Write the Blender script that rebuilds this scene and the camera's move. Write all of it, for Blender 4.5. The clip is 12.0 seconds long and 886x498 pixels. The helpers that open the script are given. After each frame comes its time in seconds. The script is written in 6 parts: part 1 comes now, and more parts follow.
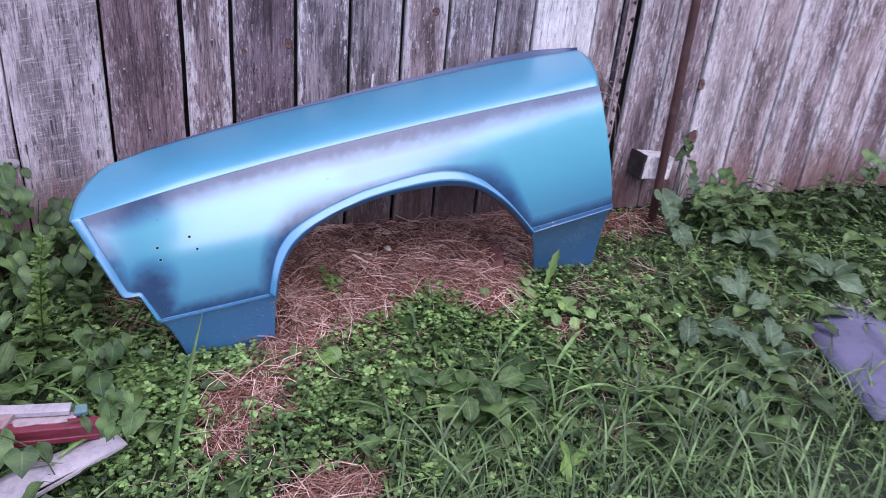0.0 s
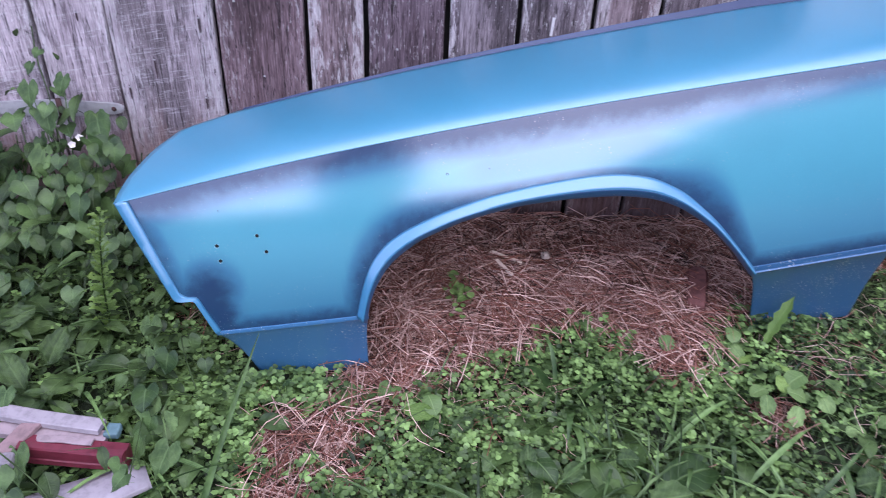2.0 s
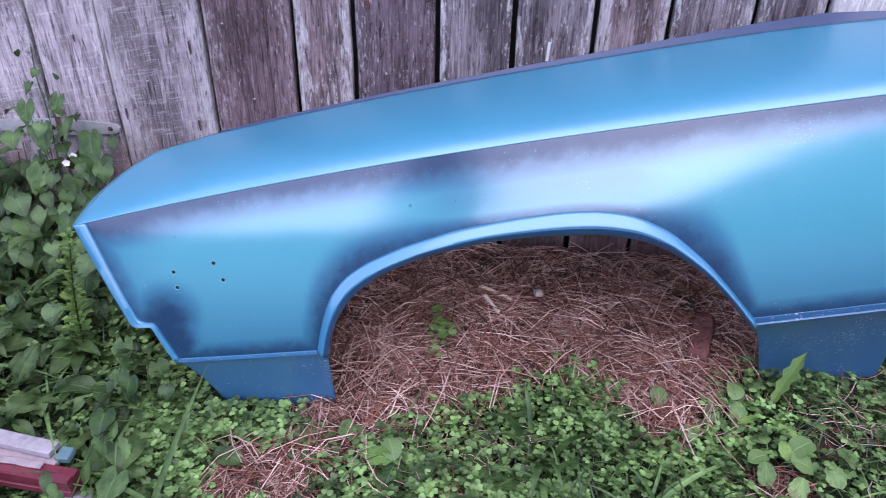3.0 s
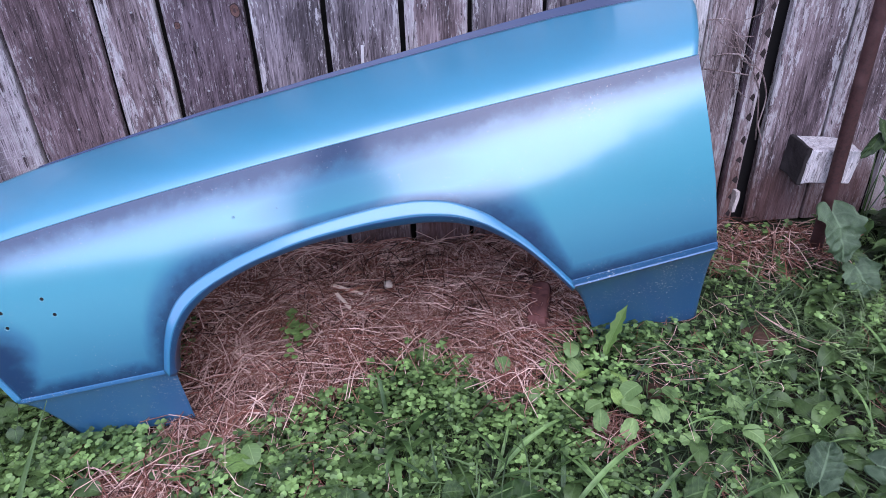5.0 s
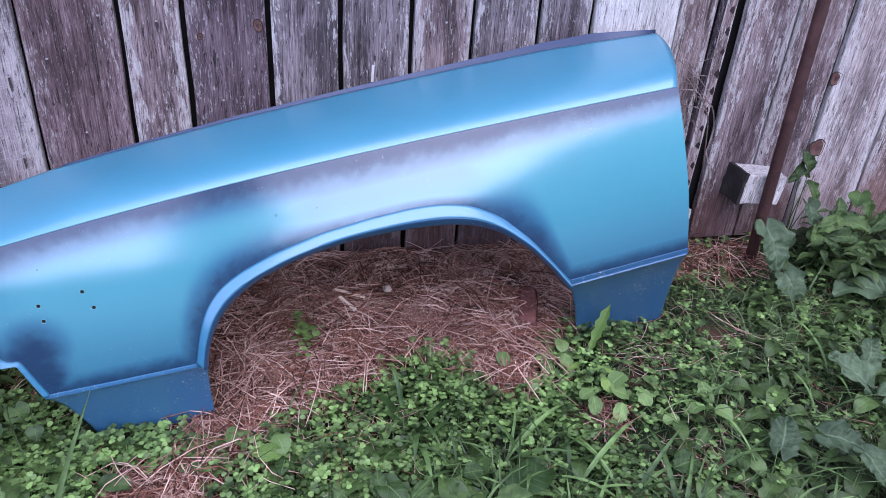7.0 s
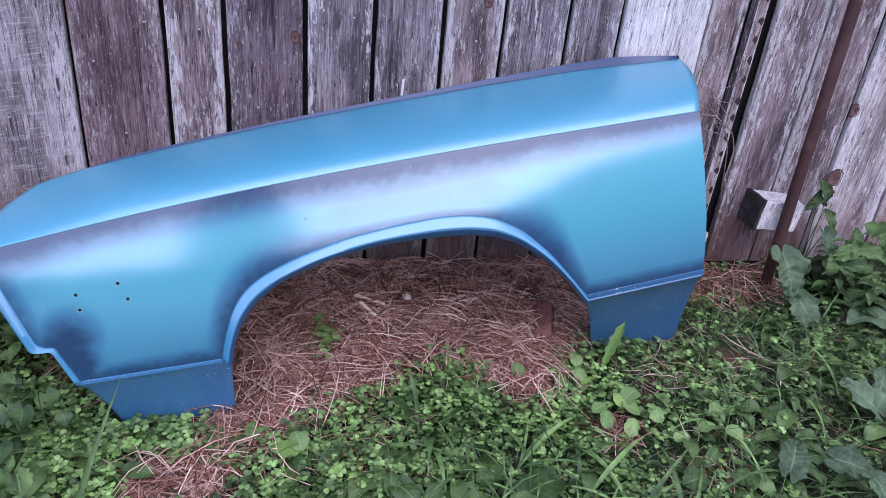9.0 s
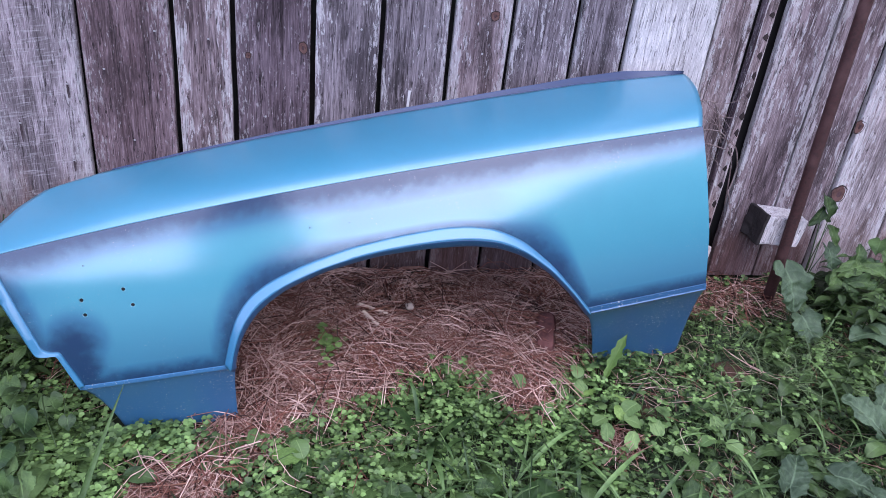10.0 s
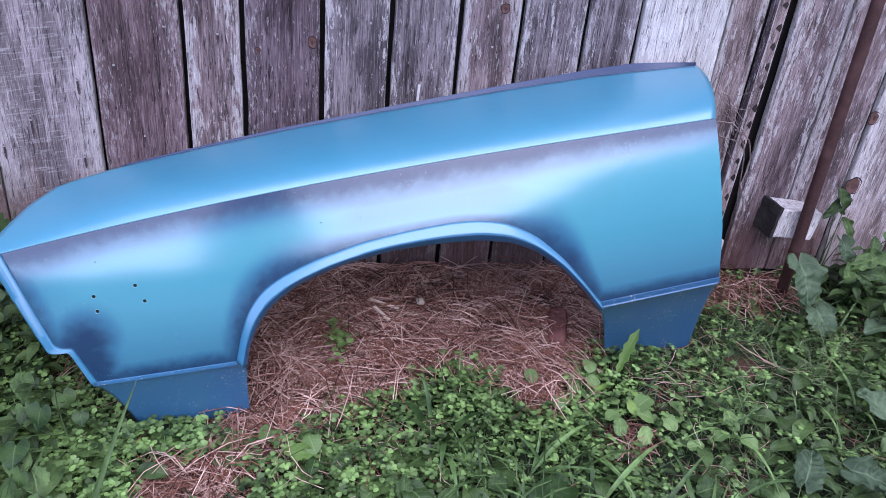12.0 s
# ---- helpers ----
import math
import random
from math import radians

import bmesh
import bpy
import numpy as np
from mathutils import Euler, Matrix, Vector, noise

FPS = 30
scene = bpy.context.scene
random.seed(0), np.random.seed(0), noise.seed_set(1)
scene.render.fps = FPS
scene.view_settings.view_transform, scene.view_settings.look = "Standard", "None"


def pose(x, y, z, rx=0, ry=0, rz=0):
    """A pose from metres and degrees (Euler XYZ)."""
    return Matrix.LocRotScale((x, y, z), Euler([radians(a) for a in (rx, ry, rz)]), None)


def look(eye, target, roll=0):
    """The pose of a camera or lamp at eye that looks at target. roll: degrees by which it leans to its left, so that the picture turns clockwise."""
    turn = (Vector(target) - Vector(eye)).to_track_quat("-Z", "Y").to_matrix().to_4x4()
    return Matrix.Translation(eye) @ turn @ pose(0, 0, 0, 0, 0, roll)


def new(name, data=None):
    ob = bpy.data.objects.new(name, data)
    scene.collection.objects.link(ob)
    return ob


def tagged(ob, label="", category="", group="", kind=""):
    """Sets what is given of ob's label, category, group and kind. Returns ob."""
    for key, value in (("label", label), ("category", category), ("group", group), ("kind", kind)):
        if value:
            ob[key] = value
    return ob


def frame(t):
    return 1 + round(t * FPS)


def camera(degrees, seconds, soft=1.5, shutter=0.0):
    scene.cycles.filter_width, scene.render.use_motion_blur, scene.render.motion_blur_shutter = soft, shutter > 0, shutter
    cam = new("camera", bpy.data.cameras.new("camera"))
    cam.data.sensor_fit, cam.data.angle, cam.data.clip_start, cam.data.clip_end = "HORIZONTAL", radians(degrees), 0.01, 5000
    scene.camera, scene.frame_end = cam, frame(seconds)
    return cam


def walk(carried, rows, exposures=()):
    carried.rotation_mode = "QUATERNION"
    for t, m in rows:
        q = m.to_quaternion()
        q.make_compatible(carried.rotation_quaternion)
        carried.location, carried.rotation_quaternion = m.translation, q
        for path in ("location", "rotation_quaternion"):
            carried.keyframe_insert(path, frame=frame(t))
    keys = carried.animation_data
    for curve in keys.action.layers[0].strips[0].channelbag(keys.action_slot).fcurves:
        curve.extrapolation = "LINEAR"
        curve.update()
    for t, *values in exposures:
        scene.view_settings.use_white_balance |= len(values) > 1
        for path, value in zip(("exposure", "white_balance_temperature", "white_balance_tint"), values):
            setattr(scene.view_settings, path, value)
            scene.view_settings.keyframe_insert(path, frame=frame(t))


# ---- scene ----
cam = camera(64.6, 12.0, soft=0.6, shutter=0.15)
PATH = [
    (0, (-0.248, -2.278, 1.082), (0.479, -0.621, 0.23), 5.5),
    (0.5, (0.002, -2.153, 1.052), (0.409, -0.396, 0.188), 2.6),
    (1, (0.148, -2.062, 1.043), (0.44, -0.298, 0.148), 0.6),
    (1.5, (0.168, -1.908, 1.008), (0.468, -0.183, 0.042), 4.6),
    (2, (0.127, -1.707, 1.045), (0.195, -0.041, -0.059), 2.9),
    (2.5, (0.18, -1.639, 1.043), (-0.009, 0.022, -0.055), 1.0),
    (3, (0.342, -1.611, 1.033), (0.196, 0.076, -0.031), 1.2),
    (3.5, (0.447, -1.614, 1.041), (0.474, 0.092, -0.002), 0.6),
    (3.7, (0.483, -1.621, 1.043), (0.549, 0.08, -0.006), -0.6),
    (5.3, (0.515, -1.677, 1.064), (0.609, 0.004, -0.015), -2.0),
    (5.5, (0.478, -1.678, 1.064), (0.554, -0.011, -0.038), -1.8),
    (6, (0.303, -1.724, 1.04), (0.435, -0.038, -0.028), 0.1),
    (6.5, (0.225, -1.764, 1.056), (0.559, -0.069, 0.048), 3.1),
    (7, (0.203, -1.792, 1.063), (0.63, -0.097, 0.091), 4.1),
    (7.2, (0.211, -1.799, 1.065), (0.633, -0.102, 0.096), 3.4),
    (8.8, (0.175, -1.837, 1.058), (0.55, -0.106, 0.13), 6.1),
    (9, (0.174, -1.839, 1.063), (0.565, -0.11, 0.137), 5.9),
    (9.5, (0.177, -1.843, 1.067), (0.567, -0.104, 0.159), 6.0),
    (10, (0.176, -1.847, 1.072), (0.553, -0.104, 0.167), 6.5),
    (10.5, (0.173, -1.843, 1.066), (0.54, -0.103, 0.151), 6.7),
    (11, (0.168, -1.838, 1.064), (0.532, -0.098, 0.146), 6.5),
    (11.5, (0.169, -1.838, 1.067), (0.528, -0.095, 0.154), 6.1),
    (12, (0.17, -1.839, 1.067), (0.525, -0.099, 0.147), 5.9),
]
walk(cam, [(t, look(eye, target, roll)) for t, eye, target, roll in PATH], [(0, 1.22, 6320, 25), (3.2, 1.13, 6060, 22.5), (12, 1.13, 6110, 20.5)])
SKY, SUN, CLOUD = 0.14, 0.9, 6.5
COAT_ROUGH, COAT_IOR = 0.12, 2.4
BELLY = 0.018
# the row of bushes and trees across the yard, 32.5 m off: bearing in degrees, height
SKYLINE = [(-64, 2.6), (-40, 2.6), (-16, 2.3), (0, 2.6), (8, 2.8), (16, 2.6), (20, 3.3), (24, 4.3), (28, 6.0), (32, 7.8), (36, 9.7), (41, 11.0), (45, 11.6), (50, 11.9), (60, 11.9), (68, 11.2), (77, 10.6)]
TREES = []
for step in range(36):
    bearing = radians(-63.5 + 3.96 * step)
    tall = float(np.interp(math.degrees(bearing), [a for a, _ in SKYLINE], [h for _, h in SKYLINE]))
    TREES.append((32.5 * math.sin(bearing), -32.5 * math.cos(bearing), tall, max(1.7, 0.42 * tall)))
TREES.append((2.1, -32.0, 15.0, 2.15))  # added unseen slim tree, stands in for a person's dark reflection

# ---- light ----
world = bpy.data.worlds.new("sky")
scene.world = world
world.use_nodes = True
wn = world.node_tree.nodes
sky = wn.new("ShaderNodeTexSky")
sky.sky_type = "NISHITA"
sky.sun_disc = False
sky.sun_elevation = radians(30)
sky.sun_rotation = radians(158)
sky.air_density, sky.dust_density, sky.ozone_density = 1.0, 3.0, 2.0
wn["Background"].inputs["Strength"].default_value = SKY
cloud = wn.new("ShaderNodeMix")
cloud.data_type = "RGBA"
cloud.inputs[0].default_value = 0.86
cloud.inputs[7].default_value = (CLOUD * 0.88, CLOUD * 0.97, CLOUD * 1.34, 1)
world.node_tree.links.new(sky.outputs[0], cloud.inputs[6])
world.node_tree.links.new(cloud.outputs[2], wn["Background"].inputs["Color"])
sun = new("sun", bpy.data.lights.new("sun", "SUN"))
sun.data.energy, sun.data.angle, sun.data.color = SUN, radians(60), (1.0, 0.95, 0.9)
sun.matrix_world = look((0.7, -1.6, 4.1), (0, 0, 0))


# ---- materials ----
def material(name):
    m = bpy.data.materials.new(name)
    m.use_nodes = True
    t = m.node_tree
    return m, t.nodes, t.links, t.nodes["Principled BSDF"]


def ramp(nodes, stops):
    r = nodes.new("ShaderNodeValToRGB")
    e = r.color_ramp.elements
    while len(e) < len(stops):
        e.new(0.5)
    for k, (p, c) in zip(e, stops):
        k.position, k.color = p, (*c, 1)
    return r


def noise_node(nodes, links, coords, scale, detail=4.0, stretch=(1, 1, 1), rough=0.55):
    mp = nodes.new("ShaderNodeMapping")
    mp.inputs["Scale"].default_value = stretch
    links.new(coords, mp.inputs["Vector"])
    n = nodes.new("ShaderNodeTexNoise")
    n.inputs["Scale"].default_value, n.inputs["Detail"].default_value = scale, detail
    n.inputs["Roughness"].default_value = rough
    links.new(mp.outputs[0], n.inputs["Vector"])
    return n.outputs["Fac"]


def mix(nodes, links, fac, a, b, kind="MIX"):
    n = nodes.new("ShaderNodeMix")
    n.data_type, n.blend_type = "RGBA", kind
    for k, v in ((0, fac), (6, a), (7, b)):
        if isinstance(v, (float, int)):
            n.inputs[k].default_value = v
        elif isinstance(v, tuple):
            n.inputs[k].default_value = (*v, 1)
        else:
            links.new(v, n.inputs[k])
    return n.outputs[2]


def calc(nodes, links, op, a, b=0.0, c=0.0):
    n = nodes.new("ShaderNodeMath")
    n.operation, n.use_clamp = op, False
    for k, v in enumerate((a, b, c)):
        if isinstance(v, (float, int)):
            n.inputs[k].default_value = v
        else:
            links.new(v, n.inputs[k])
    return n.outputs[0]


def between(nodes, links, value, low, high):
    n = nodes.new("ShaderNodeMapRange")
    n.interpolation_type = "SMOOTHSTEP"
    n.inputs["From Min"].default_value, n.inputs["From Max"].default_value = low, high
    links.new(value, n.inputs["Value"])
    return n.outputs[0]


def bump(nodes, links, shader, height, strength, distance):
    b = nodes.new("ShaderNodeBump")
    b.inputs["Strength"].default_value, b.inputs["Distance"].default_value = strength, distance
    links.new(height, b.inputs["Height"])
    links.new(b.outputs[0], shader.inputs["Normal"])


def wood(name, low, mid, high, flakes, flake_at=0.62, saw=0.0, stain=0.5, wet_shade=0.75, wear=1.0):
    """Weathered boards: grain along z, flakes of old whitewash, dark stains, saw marks."""
    low, mid, high = [(r * 0.99, g * 0.99, b * 0.95) for r, g, b in (low, mid, high)]
    m, n, l, p = material(name)
    co = n.new("ShaderNodeTexCoord").outputs["Object"]
    info = n.new("ShaderNodeObjectInfo")
    shift = n.new("ShaderNodeVectorMath")
    shift.operation = "ADD"
    l.new(co, shift.inputs[0])
    far = n.new("ShaderNodeVectorMath")
    far.operation = "SCALE"
    far.inputs[0].default_value = (3.1, 5.7, 9.3)
    l.new(info.outputs["Random"], far.inputs["Scale"])
    l.new(far.outputs[0], shift.inputs[1])
    v = shift.outputs[0]
    grain = noise_node(n, l, v, 9.0, 8.0, (9, 9, 0.45), 0.7)
    fine = noise_node(n, l, v, 60.0, 5.0, (6, 6, 0.35), 0.65)
    broad = noise_node(n, l, v, 3.2, 3.0, (2.2, 2.2, 0.7))
    col = ramp(n, [(0.37, low), (0.5, mid), (0.63, high)])
    l.new(calc(n, l, "ADD", calc(n, l, "MULTIPLY", grain, 0.62), calc(n, l, "MULTIPLY", fine, 0.38)), col.inputs[0])
    c = mix(n, l, calc(n, l, "MULTIPLY", between(n, l, broad, 0.52, 0.72), stain), col.outputs[0], tuple(k * 0.38 for k in low))
    # broad bands along the board, dark and light
    band = noise_node(n, l, v, 11.0, 2.0, (3.0, 3.0, 0.10), 0.5)
    c = mix(n, l, calc(n, l, "MULTIPLY", between(n, l, band, 0.54, 0.70), 0.75 * wear), c, mix(n, l, fine, tuple(k * 0.45 for k in low), mid))
    # zones bleached by the weather
    pale = noise_node(n, l, v, 5.0, 4.0, (2.6, 2.6, 0.35), 0.6)
    c = mix(n, l, calc(n, l, "MULTIPLY", between(n, l, pale, 0.50, 0.70), 0.5), c, mix(n, l, fine, mid, high))
    # weathering in tall patches, brown-black to silver
    worn = noise_node(n, l, v, 6.5, 7.0, (2.4, 2.4, 0.55), 0.68)
    c = mix(n, l, calc(n, l, "MULTIPLY", between(n, l, worn, 0.50, 0.59), 0.78 * wear), c, mix(n, l, fine, tuple(k * 0.35 for k in low), tuple(k * 0.55 for k in mid)))
    c = mix(n, l, calc(n, l, "MULTIPLY", between(n, l, calc(n, l, "SUBTRACT", 1.0, worn), 0.52, 0.62), 0.5), c, mix(n, l, fine, mid, tuple(min(1, k * 1.3) for k in high)))
    # flakes of whitewash, torn along the grain
    side = n.new("ShaderNodeAttribute")
    side.attribute_name = "across"
    rim = calc(n, l, "POWER", side.outputs["Fac"], 2.5)
    torn = noise_node(n, l, v, 30.0, 8.0, (2.7, 2.7, 0.55), 0.72)
    zone = noise_node(n, l, v, 2.6, 2.0, (2.6, 2.6, 0.8))
    mask = calc(n, l, "ADD", torn, calc(n, l, "MULTIPLY", calc(n, l, "SUBTRACT", zone, 0.5), 0.35))
    mask = calc(n, l, "ADD", mask, calc(n, l, "MULTIPLY", calc(n, l, "SUBTRACT", rim, 0.35), 0.16))
    mask = between(n, l, mask, flake_at, flake_at + 0.045)
    c = mix(n, l, calc(n, l, "MULTIPLY", mask, flakes), c, (0.55, 0.53, 0.54))
    # the edges bleach first
    c = mix(n, l, calc(n, l, "MULTIPLY", calc(n, l, "MULTIPLY", rim, between(n, l, zone, 0.40, 0.62)), 0.6), c, mix(n, l, fine, mid, tuple(min(1, k * 1.25) for k in high)))
    if saw:
        for lean, dense in ((12, 28.0), (9, 44.0), (14, 66.0)):
            tip = n.new("ShaderNodeMapping")
            tip.inputs["Rotation"].default_value = (0, radians(lean), 0)
            l.new(v, tip.inputs["Vector"])
            marks = noise_node(n, l, tip.outputs[0], dense, 3.0, (0.30, 0.30, 4.2), 0.6)
            c = mix(n, l, calc(n, l, "MULTIPLY", between(n, l, marks, 0.58, 0.70), saw), c, (0.60, 0.59, 0.60))
    # crisp flecks and pits
    fleck = noise_node(n, l, v, 75.0, 5.0, (2.6, 2.6, 0.6), 0.7)
    spread = calc(n, l, "ADD", calc(n, l, "MULTIPLY", rim, 0.10), calc(n, l, "MULTIPLY", calc(n, l, "SUBTRACT", zone, 0.5), 0.3))
    c = mix(n, l, calc(n, l, "MULTIPLY", between(n, l, calc(n, l, "ADD", fleck, spread), 0.63, 0.67), flakes), c, (0.60, 0.60, 0.60))
    pit = noise_node(n, l, v, 55.0, 5.0, (2.6, 2.6, 0.45), 0.7)
    c = mix(n, l, calc(n, l, "MULTIPLY", between(n, l, pit, 0.60, 0.65), 0.8), c, tuple(k * 0.3 for k in low))
    # thin pale streaks of raised grain
    streak = noise_node(n, l, v, 110.0, 4.0, (5, 5, 0.16), 0.6)
    c = mix(n, l, calc(n, l, "MULTIPLY", between(n, l, streak, 0.56, 0.66), 0.24), c, tuple(min(1, k * 1.55 + 0.03) for k in high))
    c = mix(n, l, calc(n, l, "MULTIPLY", between(n, l, calc(n, l, "SUBTRACT", 1.0, streak), 0.56, 0.64), 0.28), c, tuple(k * 0.5 for k in low))
    # long dark cracks
    crack = noise_node(n, l, v, 14.0, 3.0, (5, 5, 0.22), 0.5)
    crack = between(n, l, calc(n, l, "ABSOLUTE", calc(n, l, "SUBTRACT", crack, 0.5)), 0.0, 0.012)
    c = mix(n, l, crack, mix(n, l, 0.75, c, (0.012, 0.010, 0.010)), c)
    # ragged brown damp stain near the soil, with shade and straw bounce painted in
    up = n.new("ShaderNodeSeparateXYZ")
    l.new(co, up.inputs[0])
    creep = noise_node(n, l, v, 8.0, 5.0, (2.5, 2.5, 0.6), 0.65)
    damp_shade = between(n, l, calc(n, l, "SUBTRACT", calc(n, l, "MULTIPLY", creep, 0.5), up.outputs[2]), -0.10, 0.16)
    c = mix(n, l, calc(n, l, "MULTIPLY", damp_shade, wet_shade), c, mix(n, l, fine, (low[0] * 1.1, low[1] * 0.8, low[2] * 0.62), (mid[0] * 1.0, mid[1] * 0.72, mid[2] * 0.58)))
    grit = between(n, l, noise_node(n, l, v, 300.0, 3.0, (1.2, 1.2, 0.10), 0.6), 0.36, 0.64)
    tone = calc(n, l, "MULTIPLY", calc(n, l, "ADD", calc(n, l, "MULTIPLY", info.outputs["Random"], 0.3), 0.85), calc(n, l, "ADD", calc(n, l, "MULTIPLY", grit, 0.26), 0.87))
    hsv = n.new("ShaderNodeHueSaturation")
    l.new(c, hsv.inputs["Color"])
    l.new(tone, hsv.inputs["Value"])
    l.new(hsv.outputs[0], p.inputs["Base Color"])
    p.inputs["Roughness"].default_value = 0.85
    p.inputs["Specular IOR Level"].default_value = 0.25
    h = calc(n, l, "ADD", calc(n, l, "ADD", calc(n, l, "MULTIPLY", fine, 0.5), calc(n, l, "MULTIPLY", grit, 0.15)), calc(n, l, "ADD", grain, calc(n, l, "MULTIPLY", crack, 0.5)))
    bump(n, l, p, h, 0.9, 0.004)
    return m


WOOD_DARK = wood("weathered_brown_wood", (0.042, 0.025, 0.033), (0.112, 0.081, 0.100), (0.235, 0.185, 0.220), 0.4, 0.64, 0.0, 0.5)
WOOD_BROWN = wood("brown_grey_wood", (0.062, 0.036, 0.042), (0.165, 0.113, 0.130), (0.33, 0.25, 0.285), 0.4, 0.63, 0.0, 0.4)
WOOD_GREY = wood("weathered_grey_wood", (0.058, 0.042, 0.052), (0.172, 0.146, 0.170), (0.40, 0.35, 0.39), 0.8, 0.57, 0.0, 0.55)
WOOD_PEEL = wood("peeling_whitewashed_wood", (0.068, 0.042, 0.048), (0.206, 0.153, 0.17), (0.437, 0.36, 0.389), 0.85, 0.53, 0.0, 0.5)
WOOD_PALE = wood("pale_sawn_wood", (0.155, 0.118, 0.145), (0.40, 0.345, 0.39), (0.64, 0.575, 0.63), 0.6, 0.6, 0.42, 0.9)
WOOD_LIGHT = wood("bleached_wood", (0.085, 0.054, 0.059), (0.275, 0.210, 0.222), (0.58, 0.485, 0.51), 0.9, 0.52, 0.0, 0.75)
WOOD_BLEACH = wood("bleached_whitewashed_wood", (0.11, 0.083, 0.090), (0.33, 0.275, 0.293), (0.61, 0.54, 0.565), 0.9, 0.50, 0.0, 0.4, 0.4, 0.7)
WOOD_WHITE = wood("whitewashed_wood", (0.50, 0.475, 0.50), (0.72, 0.70, 0.725), (0.84, 0.825, 0.845), 0.9, 0.45, 0.12, 0.12, 0.35, 0.25)


def plain(name, colour, rough=0.6, metal=0.0, spot=0.25, scale=40.0, relief=0.0, coat=0.0):
    """A surface with a fine grain and broad stains."""
    m, n, l, p = material(name)
    co = n.new("ShaderNodeTexCoord").outputs["Object"]
    fine = noise_node(n, l, co, scale, 6.0)
    broad = noise_node(n, l, co, scale / 8, 3.0)
    c = mix(n, l, calc(n, l, "MULTIPLY", between(n, l, fine, 0.4, 0.7), spot), colour, tuple(k * 0.45 for k in colour))
    c = mix(n, l, calc(n, l, "MULTIPLY", between(n, l, broad, 0.45, 0.75), spot), c, tuple(min(1, k * 1.5 + 0.02) for k in colour))
    l.new(c, p.inputs["Base Color"])
    p.inputs["Roughness"].default_value, p.inputs["Metallic"].default_value = rough, metal
    p.inputs["Coat Weight"].default_value = coat
    if relief:
        bump(n, l, p, fine, 0.7, relief)
    return m


def car_paint(name, colour, airbrush=False, rough=None, chips=0.0, coat_ior=None, chip_at=0.755):
    """Metallic car paint under clear lacquer; the attribute airbrush lays black over it."""
    m, n, l, p = material(name)
    co = n.new("ShaderNodeTexCoord").outputs["Object"]
    broad = noise_node(n, l, co, 4.0, 3.0)
    grit = noise_node(n, l, co, 900.0, 2.0)
    c = mix(n, l, calc(n, l, "MULTIPLY", between(n, l, broad, 0.4, 0.7), 0.25), colour, tuple(k * 0.82 for k in colour))
    c = mix(n, l, calc(n, l, "MULTIPLY", between(n, l, grit, 0.45, 0.7), 0.12), c, tuple(min(1, k * 1.6) for k in colour))
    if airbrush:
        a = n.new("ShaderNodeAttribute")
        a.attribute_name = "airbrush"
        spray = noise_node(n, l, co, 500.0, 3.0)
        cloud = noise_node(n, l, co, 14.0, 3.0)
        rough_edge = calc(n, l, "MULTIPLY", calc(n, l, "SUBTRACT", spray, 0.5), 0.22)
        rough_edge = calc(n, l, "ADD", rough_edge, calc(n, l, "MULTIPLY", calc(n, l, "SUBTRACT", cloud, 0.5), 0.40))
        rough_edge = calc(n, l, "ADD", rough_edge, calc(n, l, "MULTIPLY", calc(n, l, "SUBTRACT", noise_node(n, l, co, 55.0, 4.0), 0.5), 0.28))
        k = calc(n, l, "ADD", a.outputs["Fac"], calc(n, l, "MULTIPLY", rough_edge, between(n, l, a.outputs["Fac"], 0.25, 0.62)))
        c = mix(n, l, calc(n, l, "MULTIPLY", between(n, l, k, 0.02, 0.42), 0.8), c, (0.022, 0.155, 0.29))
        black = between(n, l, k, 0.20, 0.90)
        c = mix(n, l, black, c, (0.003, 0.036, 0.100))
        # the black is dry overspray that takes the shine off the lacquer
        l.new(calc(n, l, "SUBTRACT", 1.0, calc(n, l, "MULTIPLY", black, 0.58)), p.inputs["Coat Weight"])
    if chips:
        dots = noise_node(n, l, co, 230.0, 4.0, (1, 1, 1), 0.7)
        zone = noise_node(n, l, co, 9.0, 2.0)
        d = between(n, l, calc(n, l, "ADD", dots, calc(n, l, "MULTIPLY", zone, 0.25)), chip_at, chip_at + 0.03)
        c = mix(n, l, calc(n, l, "MULTIPLY", d, chips), c, (0.45, 0.47, 0.5))
    l.new(c, p.inputs["Base Color"])
    p.inputs["Metallic"].default_value = 0.15
    p.inputs["Roughness"].default_value = 0.45
    if not airbrush:
        p.inputs["Coat Weight"].default_value = 1.0
    p.inputs["Coat Roughness"].default_value = rough or COAT_ROUGH
    p.inputs["Coat IOR"].default_value = coat_ior or COAT_IOR
    ripple = calc(n, l, "ADD", noise_node(n, l, co, 7.0, 2.0), calc(n, l, "MULTIPLY", noise_node(n, l, co, 170.0, 2.0), 0.05))
    b = n.new("ShaderNodeBump")
    b.inputs["Strength"].default_value, b.inputs["Distance"].default_value = 0.12, 0.004
    l.new(ripple, b.inputs["Height"])
    l.new(b.outputs[0], p.inputs["Coat Normal"])
    return m


